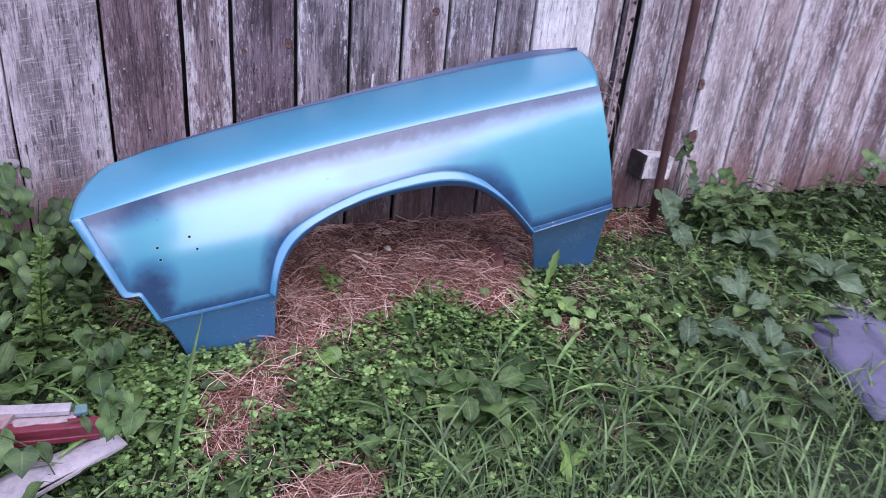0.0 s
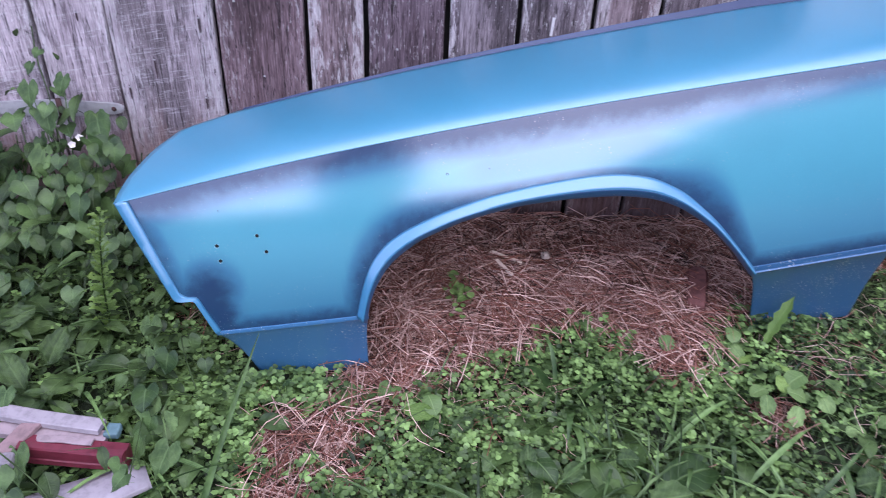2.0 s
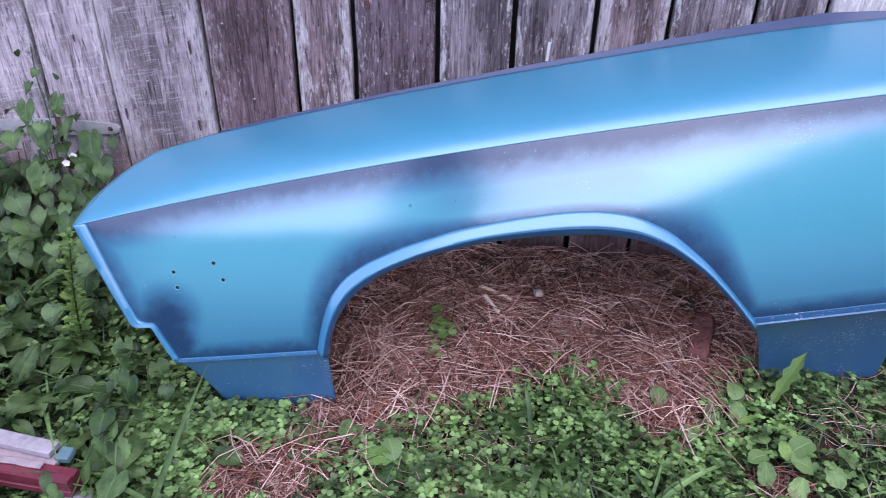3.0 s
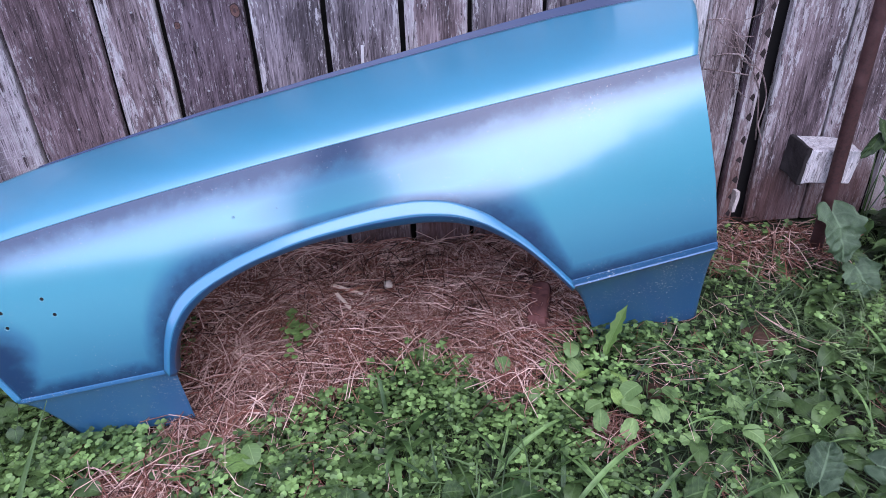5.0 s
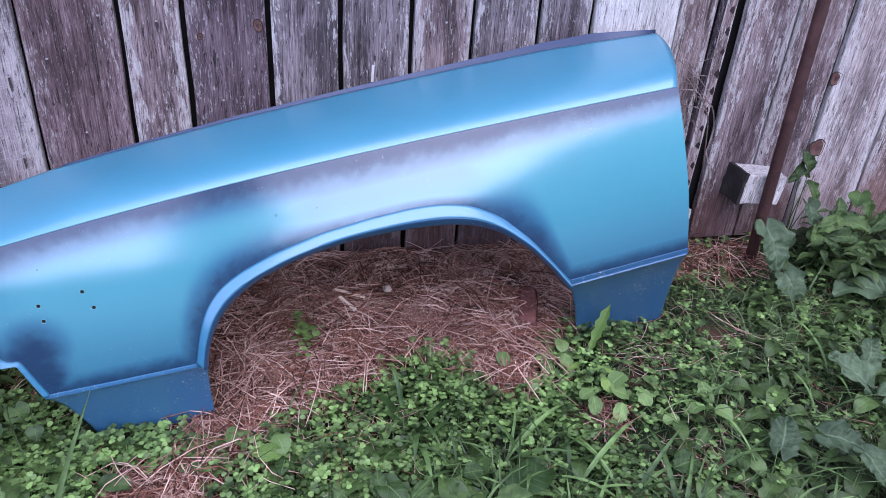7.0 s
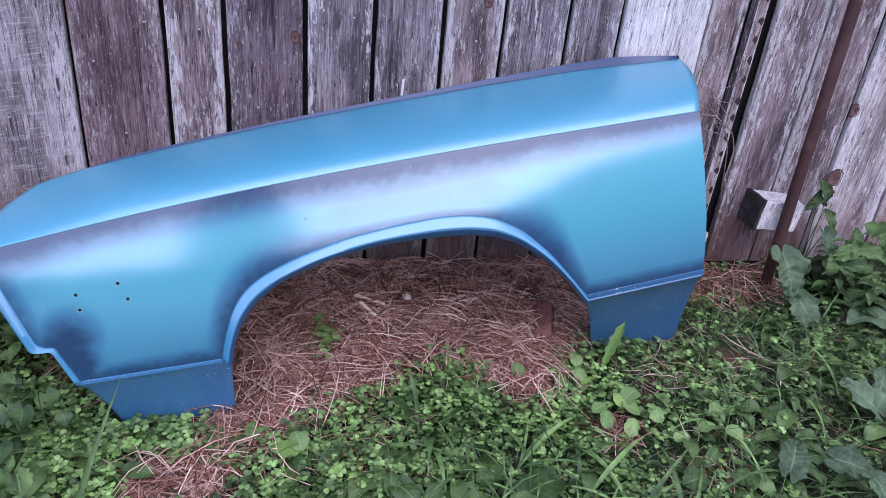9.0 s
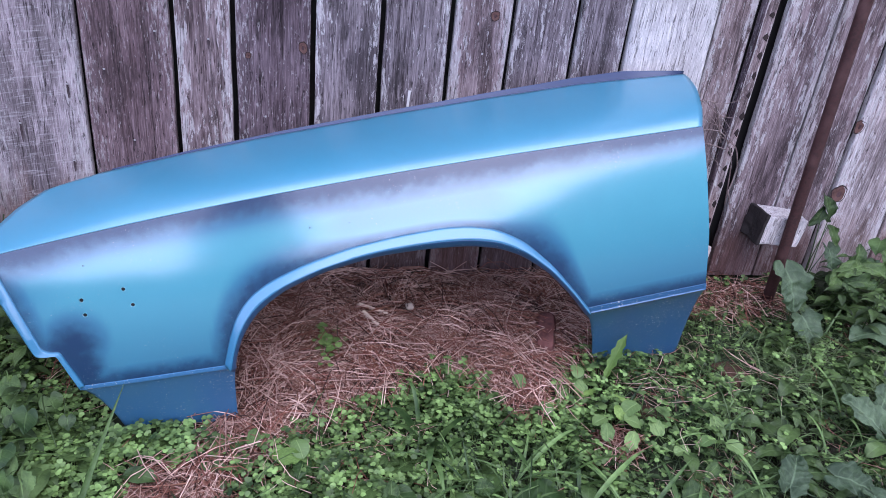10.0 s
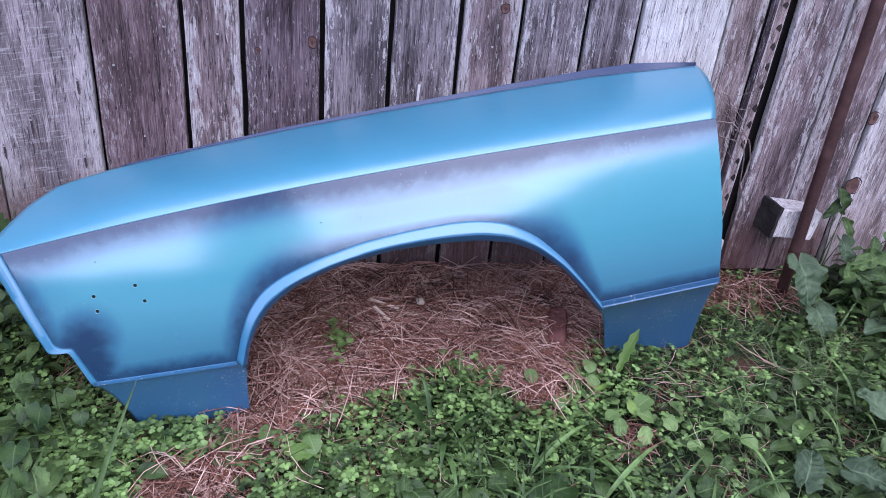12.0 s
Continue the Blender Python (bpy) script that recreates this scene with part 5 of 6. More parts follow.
for x, y, n, s in ((0.66, -0.70, 9, 0.9), (0.78, -0.80, 11, 1.0), (0.62, -0.84, 8, 0.9), (0.90, -0.84, 9, 1.0), (0.74, -0.94, 10, 1.1), (0.99, -0.92, 9, 1.1), (0.55, -0.72, 6, 0.8), (0.46, -0.92, 7, 0.9), (0.30, -0.86, 6, 0.8), (1.12, -0.98, 5, 1.0), (1.34, -0.80, 3, 0.9),
                   (1.48, -0.70, 3, 0.9), (1.20, -0.62, 4, 0.7), (1.60, -0.58, 4, 0.9), (1.85, -0.62, 9, 1.0), (0.10, -0.86, 5, 0.8), (-0.42, -0.74, 7, 0.9), (-0.60, -0.60, 7, 0.9), (-0.85, -0.55, 7, 1.0), (2.1, -0.8, 9, 1.1), (0.86, -1.05, 9, 1.1), (0.2, -1.02, 7, 0.9)):
    plant("grass_tuft", "tuft of broad arching green grass blades", "grass", (x, y), pick(blade_leaf, n, 0.7 * s, 1.15 * s), group="grass tufts")
DOCKS_LEFT = [(0.13, -0.64, 4, 0.65), (-0.02, -0.6, 4, 0.65), (-0.22, -0.66, 4, 0.75), (-0.3, -0.72, 4, 0.8), (0.24, -0.92, 4, 0.7), (-0.36, -0.62, 4, 0.9), (0.2, -0.78, 4, 0.75), (0.02, -0.92, 4, 0.7), (-0.12, -0.95, 4, 0.8), (-0.75, -0.62, 5, 1.1), (-0.95, -0.5, 6, 1.2), (-0.85, -0.75, 5, 1.1), (-1.05, -0.66, 6, 1.2), (-0.62, -0.55, 5, 1.0), (-0.5, -0.5, 5, 0.9), (-0.68, -0.42, 5, 1.0)]
DOCKS_FRONT = [(1.15, -1.08, 5, 1.0), (0.95, -1.08, 5, 1.0), (1.2, -0.88, 5, 0.9), (0.5, -0.87, 6, 1.15), (0.37, -0.77, 4, 0.8), (1.1, -0.8, 5, 0.9), (1.25, -0.58, 4, 0.75), (1.29, -0.88, 5, 1.0), (0.88, -0.9, 5, 0.9), (0.62, -0.8, 4, 0.9), (0.72, -1.02, 5, 0.9), (0.66, -0.5, 3, 0.6), (1.1, -0.66, 4, 0.7), (1.22, -0.74, 5, 0.9), (1.05, -0.95, 5, 1.0), (0.4, -1.02, 4, 0.8), (0.6, -0.95, 5, 1.0), (0.84, -0.72, 4, 0.7), (0.32, -0.66, 4, 0.6), (0.55, -0.66, 4, 0.6), (0.76, -0.82, 4, 0.8)]
DOCKS_SIDE = [(1.52, -0.84, 6, 1.1), (1.66, -0.78, 6, 1.1), (1.56, -1.05, 6, 1.1), (1.3, -1.12, 6, 1.1), (1.68, -0.66, 6, 1.0), (1.95, -0.66, 6, 1.1), (2.25, -0.75, 6, 1.2), (1.36, -0.92, 5, 1.0), (1.45, -0.95, 5, 1.1), (1.35, -0.46, 4, 0.7), (1.46, -0.6, 5, 0.9), (1.52, -0.45, 5, 0.9), (1.38, -0.68, 5, 0.9), (1.8, -0.52, 6, 1.1), (2.02, -0.42, 6, 1.2), (2.3, -0.5, 6, 1.2), (1.95, -0.2, 6, 1.2), (2.2, -0.22, 6, 1.3), (2.45, -0.2, 6, 1.2), (2.62, -0.35, 6, 1.2)]
for x, y, n, s in ((0.60, -0.82, 6, 1.55), (0.52, -0.74, 4, 1.1), (0.347, -0.71, 5, 1.1), (1.36, -0.74, 4, 0.9), (0.174, -0.63, 4, 0.85), (-0.017, -0.56, 4, 0.62), (0.046, -0.56, 4, 0.62)):
    plant("dock_plant", "rosette of broad light green dock leaves with pale veins", "weed", (x, y), pick(big_dock, n, 0.8 * s, 1.1 * s), group="broad-leaved weeds")
for x, y, n, s in ((1.20, -0.495, 16, 0.62), (1.42, -0.52, 8, 0.5)):
    plant("plantain", "dark narrow-leaved plantain spread flat on the ground", "weed", (x, y), pick(strap_leaf, n, 0.8 * s, 1.15 * s), group="plantains")
for x, y, n, s in DOCKS_LEFT + DOCKS_FRONT + DOCKS_SIDE:
    plant("dock_plant", "rosette of broad wavy green dock leaves in the grass", "weed", (x, y), pick(dock, n, 0.75 * s, 1.1 * s), group="broad-leaved weeds")
for x, y, n, s in ((0.93, -0.575, 3, 0.9), (1.03, -0.545, 3, 1.0), (0.87, -0.41, 2, 0.8), (0.90, -0.47, 2, 0.7), (0.71, -0.42, 2, 0.8), (1.19, -0.66, 3, 0.9), (0.15, -0.60, 2, 0.9), (0.77, -0.50, 2, 0.7)):
    plant("seedling", "light green seedling with a few rounded leaves", "weed", (x, y), pick(seedling, n, 0.8 * s, 1.1 * s), group="seedlings")
for x, y, n, s in ((1.95, -0.36, 4, 0.85), (2.15, -0.60, 4, 0.8), (1.60, -0.90, 3, 0.7), (1.40, -1.02, 3, 0.6)):
    plant("burdock", "young burdock with large grey-green leaves beside the barn", "weed", (x, y), pick(burdock, n, 0.8 * s, 1.1 * s), group="burdock plants")
dl = thing("dandelion", "dandelion leaf standing against the fender's lower skirt", "weed", Matrix.Translation((0.950, -0.455, float(ground_z(0.95, -0.455)))))
for yaw, s, tilt in ((-0.95, 1.2, 0.12), (2.2, 0.8, 0.0), (3.6, 0.8, -0.1), (0.9, 0.7, -0.2)):
    part("leaf", leaf_mesh("leaf", LEAF_LIME, "tooth", 0.135, 0.0135, 0.0, 0.02, 66 if yaw < 0 else 25, 20, 0.3, 0.08, int(yaw * 10) + 200, 12, 5), dl, "", Euler((tilt, 0, yaw)).to_matrix().to_4x4() @ Matrix.Scale(s, 4))
for x, y in ((0.42, -0.98), (0.98, -0.98), (1.32, -1.05), (-0.45, -0.62), (-0.85, -0.36), (1.16, -0.92), (2.4, -0.8), (1.9, -0.75), (-0.70, -0.30)):
    plant("dandelion", "dandelion rosette with toothed green leaves", "weed", (x, y), pick(toothed, 6, 0.8, 1.2), group="dandelions")


mixed = nettle + [leaf_mesh("leaf", LEAF_BROAD, "oval", 0.060, 0.021, 0.02, 0.02, -15, 35, 0.2, 0.15, 120 + k, 9, 5, 0.0010) for k in range(3)]


def vine(name, points, n, size, group="heart-leaved vines", flowers=0):
    """A trailing stem with heart-shaped leaves on short stalks that face the light."""
    ob = thing(name, "trailing bindweed with heart-shaped green leaves", "vine", Matrix.Translation(points[0]), group=group)
    base = Vector(points[0])
    pts = [Vector(p.tolist()) - base for p in rounded(points, 14, 2)]
    part("stem", tube("stem", pts, 0.0016, LEAF_BROAD, 5), ob)
    for k in range(n):
        q = pts[int(len(pts) * k / n)].copy()
        q += Vector((rng.normal(0, 0.035), rng.normal(-0.015, 0.025), rng.normal(0.005, 0.02)))
        yaw = rng.normal(3.14, 0.7)
        m = Matrix.Translation(q) @ Euler((rng.uniform(-0.15, 0.75) * -1, rng.uniform(-0.3, 0.3), yaw)).to_matrix().to_4x4() @ Matrix.Scale(size * rng.uniform(0.6, 1.15), 4)
        other = rng.uniform() < 0.42 and q.x + base.x < 0
        part("leaf", mixed[int(rng.integers(6))] if other else hearts[int(rng.integers(4))], ob, "", m)
    return ob


# a thick growth up the door boards, highest beside the hinge
for k in range(26):
    x = -1.30 + 0.80 * k / 25 + rng.uniform(-0.02, 0.02)
    tall = curve_at([(-1.3, 0.25), (-1.0, 0.26), (-0.88, 0.30), (-0.80, 0.37), (-0.70, 0.33), (-0.60, 0.25), (-0.5, 0.18)], x) * rng.uniform(0.75, 1.0)
    side, far = rng.uniform(-0.05, 0.05), rng.uniform(-0.22, -0.12)
    vine("bindweed", [(x, far, 0.0), (x + 0.3 * side, far * 0.75, tall * 0.4), (x + 0.7 * side, far * 0.5, tall * 0.75), (x + side, -0.055, tall)], 18, rng.uniform(0.78, 0.98))
for k in range(6):
    x, y = -1.1 + 0.11 * k, -0.32 + rng.uniform(-0.06, 0.04)
    vine("bindweed", [(x, y, -0.04), (x + 0.02, y + 0.04, 0.05), (x + 0.05, y + 0.09, 0.11), (x + 0.08, y + 0.13, 0.15)], 14, 0.85)
for path, n, s in (
    ([(-0.42, -0.62, -0.11), (-0.42, -0.69, -0.03), (-0.41, -0.76, -0.04), (-0.40, -0.86, -0.06)], 8, 0.95),
    ([(-0.50, -0.92, -0.16), (-0.54, -0.88, -0.05), (-0.60, -0.85, -0.02), (-0.68, -0.80, -0.01)], 10, 0.9),
    ([(-0.40, -0.45, -0.07), (-0.40, -0.50, 0.0), (-0.38, -0.55, -0.01), (-0.34, -0.62, -0.05)], 6, 0.8),
    ([(1.80, -0.12, 0.0), (1.86, -0.10, 0.10), (1.93, -0.08, 0.15), (2.02, -0.07, 0.2)], 12, 0.8),
    ([(2.6, -0.16, 0.02), (2.7, -0.12, 0.12), (2.8, -0.10, 0.2), (2.9, -0.08, 0.26)], 12, 0.9),
    ([(-0.80, -0.06, 0.2), (-0.80, -0.035, 0.36), (-0.81, -0.03, 0.45), (-0.80, -0.03, 0.53)], 13, 0.48),
):
    vine("bindweed", path, n, s)
# two white flowers on the vine by the hinge
for x, y, z in ((-0.735, -0.115, 0.268), (-0.715, -0.11, 0.285)):
    fl = thing("bindweed_flower", "small white flower among the vine leaves", "flower", Matrix.Translation((x, y, z)), group="white flowers")
    for k in range(5):
        part("petal", shape("petal", *leaf_data("round", 0.010, 0.0048, 0, 0, 40, 40, 0.1, 0, k, 5, 3), PETAL), fl, "", Euler((1.2, 0, 0.6)).to_matrix().to_4x4() @ Euler((0, 0, 1.2566 * k)).to_matrix().to_4x4())


def stalk_weed(name, label, at, height, n, leaves, size, lean=(0, 0), group="tall weeds"):
    x, y = at
    z = float(ground_z(x, y))
    ob = thing(name, label, "weed", Matrix.Translation((x, y, z - 0.01)), group=group)
    pts = [(lean[0] * t * t, lean[1] * t * t, height * t) for t in np.linspace(0, 1, 6)]
    part("stem", tube("stem", pts, [0.0026 - 0.0016 * t for t in np.linspace(0, 1, 6)], LEAF_BROAD, 6), ob)
    for k in range(n):
        t = 0.12 + 0.88 * (k + 0.5) / n
        m = Matrix.Translation((lean[0] * t * t, lean[1] * t * t, height * t)) @ Euler((rng.uniform(-0.3, 0.2), 0, 2.4 * k + rng.uniform(-0.3, 0.3))).to_matrix().to_4x4() @ Matrix.Scale(size * (1.15 - 0.5 * t) * rng.uniform(0.8, 1.2), 4)
        part("leaf", leaves[int(rng.integers(len(leaves)))], ob, "", m)
    return ob


spiny = [leaf_mesh("leaf", LEAF_LIME, "tooth", 0.050, 0.012, 0.0, 0.004, 58, 45, 0.35, 0.25, 140 + k, 10, 3, 0.0008) for k in range(3)]
stalk_weed("tall_weed", "upright weed with a narrow spike of small toothed leaves", (-0.575, -0.46), 0.36, 72, spiny, 0.72, (0.035, 0.02))
for x, y, h in ((-0.92, -0.30, 0.16), (-1.05, -0.42, 0.15), (-0.78, -0.48, 0.13), (-0.66, -0.64, 0.10), (-1.15, -0.55, 0.15), (-0.58, -0.46, 0.12), (-0.90, -0.62, 0.12), (-0.47, -0.36, 0.12), (-1.25, -0.35, 0.16), (-0.44, -0.55, 0.09), (-0.95, -0.14, 0.2), (-0.5, -0.16, 0.10),
                (1.84, -0.30, 0.17), (2.05, -0.15, 0.22), (2.2, -0.36, 0.2), (2.4, -0.32, 0.22), (2.6, -0.2, 0.26), (2.75, -0.42, 0.24), (1.75, -0.42, 0.12), (1.62, -0.50, 0.10), (2.0, -0.55, 0.15), (1.55, -0.30, 0.08), (2.9, -0.25, 0.28), (2.5, -0.6, 0.2), (1.86, -0.12, 0.2), (1.44, -0.55, 0.07), (2.85, -0.7, 0.2)):
    stalk_weed("leafy_weed", "upright leafy green weed beside the barn", (x, y), h, 12, nettle, 0.9, (rng.normal(0, 0.02), -0.02))
# a thick row of leafy weeds along the foot of the wall
for k in range(46):
    x, y = 1.80 + 1.27 * k / 45 + rng.uniform(-0.03, 0.03), rng.uniform(-0.26, -0.07)
    stalk_weed("leafy_weed", "upright leafy green weed beside the barn", (x, y), rng.uniform(0.09, 0.17) + 0.03 * (x > 2.2), 12, nettle, rng.uniform(0.7, 0.95), (rng.normal(0, 0.03), -0.03))


def tall_blade(root, tip, width, sag, label, group="single tall grass blades"):
    a, b = Vector(root), Vector(tip)
    way = b - a
    side = way.cross(Vector((0, 1, 0.3))).normalized()
    ob = thing("tall_grass", label, "grass", Matrix.Translation(a), group=group)
    rows = [[], [], []]
    for k in range(12):
        t = k / 11
        c = way * t + Vector((0, 0, sag * math.sin(math.pi * t)))
        w = width * 0.5 * (1 - t ** 2.5) + 0.0003
        rows[0].append(c - side * w)
        rows[1].append(c + Vector((0, 0.3 * w, -0.3 * w)))
        rows[2].append(c + side * w)
    part("blade", strip("blade", rows, LEAF_TUFT), ob)


tall_blade((-0.295, -0.90, -0.19), (-0.178, -0.66, 0.145), 0.013, 0.015, "single tall grass blade standing before the fender")
tall_blade((-0.45, -0.85, -0.16), (-0.13, -0.80, -0.06), 0.006, 0.05, "thin grass blade bent over the weeds")
tall_blade((-0.55, -0.60, -0.10), (-0.20, -0.66, -0.05), 0.005, 0.06, "thin grass blade bent over the weeds")
tall_blade((-0.75, -0.45, -0.07), (-0.42, -0.52, 0.03), 0.005, 0.04, "thin grass blade bent over the weeds")
for x, y, tx, ty, h, w in ((0.45, -0.58, 0.35, -0.56, 0.09, 0.013), (0.45, -0.58, 0.42, -0.47, 0.11, 0.007), (0.46, -0.59, 0.34, -0.60, 0.06, 0.009), (0.47, -0.60, 0.58, -0.60, 0.09, 0.012), (0.47, -0.60, 0.44, -0.74, 0.06, 0.013), (0.46, -0.60, 0.50, -0.72, 0.08, 0.012), (0.46, -0.62, 0.47, -0.80, 0.05, 0.011), (0.48, -0.62, 0.56, -0.70, 0.10, 0.010),
                           (0.72, -0.72, 0.96, -0.68, 0.06, 0.009), (0.72, -0.73, 1.00, -0.76, 0.03, 0.009), (0.70, -0.72, 0.92, -0.62, 0.05, 0.007), (0.72, -0.72, 0.60, -0.60, 0.08, 0.007), (0.73, -0.72, 0.86, -0.58, 0.07, 0.006), (0.71, -0.73, 0.66, -0.84, 0.06, 0.008)):
    z0 = float(ground_z(x, y))
    tall_blade((x, y, z0 - 0.01), (tx, ty, z0 + h), w * 1.55, 0.05, "broad arching grass blade among the clover", "broad grass blades")

# thin bent stems over the weeds beside the vines
for x, y, tx, ty, h in ((-0.95, -0.45, -0.60, -0.50, 0.10), (-0.85, -0.30, -0.52, -0.36, 0.14), (-1.0, -0.25, -0.66, -0.30, 0.20), (-0.70, -0.62, -0.42, -0.58, 0.07), (-0.62, -0.40, -0.78, -0.60, 0.12), (-0.90, -0.66, -0.58, -0.72, 0.06), (-0.46, -0.70, -0.30, -0.92, 0.03), (-0.55, -0.90, -0.30, -0.98, 0.06)):
    z0 = float(ground_z(x, y))
    tall_blade((x, y, z0 - 0.01), (tx, ty, z0 + h), 0.0034, 0.06, "thin pale grass stem bent over the weeds", "thin grass stems")

# sprig of clover in the straw
sprig_leaf = [leaf_mesh("leaf", LEAF_SPRIG, "round", 0.055, 0.026, 0.02, 0.06, 10, 40, 0.15, 0.08, 85 + k, 8, 5) for k in range(3)]
sp = thing("clover_sprig", "sprig of round green leaves growing through straw", "weed", Matrix.Translation((0.245, -0.30, float(ground_z(0.245, -0.30)))))
for k in range(44):
    m = Matrix.Translation((rng.normal(-0.01, 0.020), rng.normal(0.012, 0.042), rng.uniform(0.015, 0.045))) @ Euler((0.35, 0, rng.normal(3.14, 1.3))).to_matrix().to_4x4() @ Matrix.Scale(rng.uniform(0.26, 0.50), 4)
    part("leaf", sprig_leaf[k % 3], sp, "", m)

# dead tendrils beside the fender's rear edge
tn = thing("dead_vine", "dry brown vine tendrils hanging by the steel strip", "vine", Matrix.Translation((1.25, -0.04, 0.6)))
for path in (((0, 0, 0.02), (0.05, -0.01, 0.025), (0.09, 0.01, -0.04), (0.11, 0, -0.10)), ((0.02, -0.02, -0.06), (0.08, -0.03, -0.05), (0.12, -0.01, -0.09), (0.16, 0, -0.14), (0.18, 0.01, -0.22), (0.19, 0.01, -0.30)),
             ((0.10, 0, -0.08), (0.15, -0.02, -0.10), (0.19, 0, -0.18), (0.18, 0, -0.27)), ((0.18, 0, -0.25), (0.21, -0.01, -0.33), (0.215, 0, -0.42)), ((0.0, -0.02, -0.09), (0.07, -0.03, -0.10), (0.13, 0, -0.12))):
    part("tendril", tube("tendril", rounded(path, 12, 1), 0.0020, WOOD_BLEACH, 5), tn)
for k in range(9):
    a = (rng.uniform(0.0, 0.06), rng.uniform(-0.03, -0.01), rng.uniform(-0.16, 0.03))
    b = (a[0] + rng.uniform(0.04, 0.10), a[1] + 0.005, a[2] + rng.uniform(-0.10, 0.02))
    mid = ((a[0] + b[0]) / 2, a[1], (a[2] + b[2]) / 2 + rng.uniform(-0.02, 0.03))
    part("tendril", tube("tendril", rounded((a, mid, b), 8, 1), 0.0011, WOOD_BLEACH, 5), tn)
part("bark_scrap", box("bark_scrap", (0.012, 0.02, 0.06), WOOD_WHITE, (0.135, -0.05, -0.445), 0.002, 0.004, 3), tn, "pale scrap of bark")

# ---- single leaves that stand out from the mat ----
def lone_leaf(name, label, category, leaves, group):
    """A weed with a few chosen leaves: (mesh, centre, turn, length, width, tilt), turn 0 with the tip towards the barn, 90 with it to +x."""
    cx = sum(q[1][0] for q in leaves) / len(leaves)
    cy = sum(q[1][1] for q in leaves) / len(leaves) + 0.015
    root = Vector((cx, cy, float(ground_z(cx, cy)) - 0.004))
    ob = thing(name, label, category, Matrix.Translation(root), group=group)
    for me, centre, turn, length, width, tilt in leaves:
        length, width = length * 0.78, width * (0.95 if me in BUR else 0.74)
        flat = Euler((radians(tilt), 0, 0)).to_matrix() @ Euler((0, radians(rng.uniform(-14, 14)), radians(-turn))).to_matrix()
        way = flat @ Vector((0, 1, 0))
        base = Vector(centre) - root - way * length * 0.5
        part("leaf", me, ob, "", Matrix.Translation(base) @ flat.to_4x4() @ Matrix.Diagonal((width, length, length, 1)))
        mid = base * 0.5 + Vector((0, 0, 0.012)) - way * 0.01
        part("stalk", tube("stalk", [(0, 0, 0), mid, base + way * 0.004], [0.0022, 0.0018, 0.0012], me.materials[0], 5), ob)
    return ob


def unit_leaf(mat, kind, droop=40, fold=0.10, wave=0.12, seed=0, ns=14, nc=7, quilt=0.012):
    """A leaf of length 1 and half width 1, to be scaled."""
    v, f = leaf_data(kind, 1.0, 0.5, 0.0, 0.0, droop / 2, droop, fold, wave, seed, ns, nc)
    v[:, 0] *= 2
    for p in v:
        q = noise.noise_vector((p[0] * 2.6, p[1] * 7.0, seed * 1.7))
        p[:] = (p[0] * (1 + 0.24 * q.x), p[1] + 0.04 * q.y, p[2] + 0.06 * q.z)
    k = np.arange(ns * nc)
    c, t = 2 * (k % nc) / (nc - 1) - 1, (k // nc) / (ns - 1)
    # blistered between the side veins, ruffled along the edge
    v[:, 2] += quilt * (np.abs(np.sin(np.pi * 6 * (t - 0.22 * np.abs(c)))) * np.minimum(1, 4 * np.abs(c)) + 1.3 * c * c * np.sin(13 * t + 4 * c + seed))
    v[:, 0] *= 1 - 1.7 * quilt * np.abs(c) * np.abs(np.sin(np.pi * 3.5 * t + seed))
    me = shape("leaf", v, f, mat)
    uv = np.stack([2 * (k % nc) / (nc - 1) - 1, (k // nc) / (ns - 1), np.ones(ns * nc)], 1).astype(np.float32)
    me.attributes.new("leafuv", "FLOAT_VECTOR", "POINT").data.foreach_set("vector", uv.ravel())
    return me


BUR = [unit_leaf(LEAF_GREY, "burdock", 48, 0.16, 0.12, 410 + k, 34, 13, 0.045) for k in range(3)]
OVL = [unit_leaf(LEAF_SEED, "oval", 42, 0.16, 0.09, 420 + k, 26, 9, 0.02) for k in range(3)]
RND = [unit_leaf(LEAF_ROUND, "round", 30, 0.10, 0.08, 430 + k) for k in range(3)]
DCK = [unit_leaf(LEAF_DARK, "oval", 45, 0.14, 0.10, 440 + k, 26, 9, 0.022) for k in range(3)]
BRD = [unit_leaf(LEAF_SEED, "burdock", 50, 0.18, 0.14, 470 + k, 30, 11, 0.04) for k in range(3)]
LIM = [unit_leaf(LEAF_LIME, "oval", 45, 0.12, 0.14, 450 + k) for k in range(2)]
HRT = [unit_leaf(LEAF_VINE, "heart", 30, 0.07, 0.05, 460 + k, 14, 9) for k in range(3)]
lone_leaf("burdock", "burdock with broad grey-green leaves standing beside the rusty pipe", "weed",
          [(BUR[0], (1.606, -0.225, 0.106), 172, 0.170, 0.066, 58), (BUR[1], (1.668, -0.285, 0.006), 160, 0.112, 0.050, 48), (DCK[2], (1.665, -0.24, 0.05), 120, 0.085, 0.022, 50)], "burdock plants")
lone_leaf("burdock", "burdock with broad wavy grey-green leaves in the grass", "weed",
          [(BUR[1], (1.60, -0.62, -0.03), -35, 0.145, 0.050, 25), (BUR[0], (1.70, -0.70, -0.05), 80, 0.11, 0.038, 20), (BUR[2], (1.72, -0.56, -0.03), 40, 0.12, 0.040, 25)], "burdock plants")
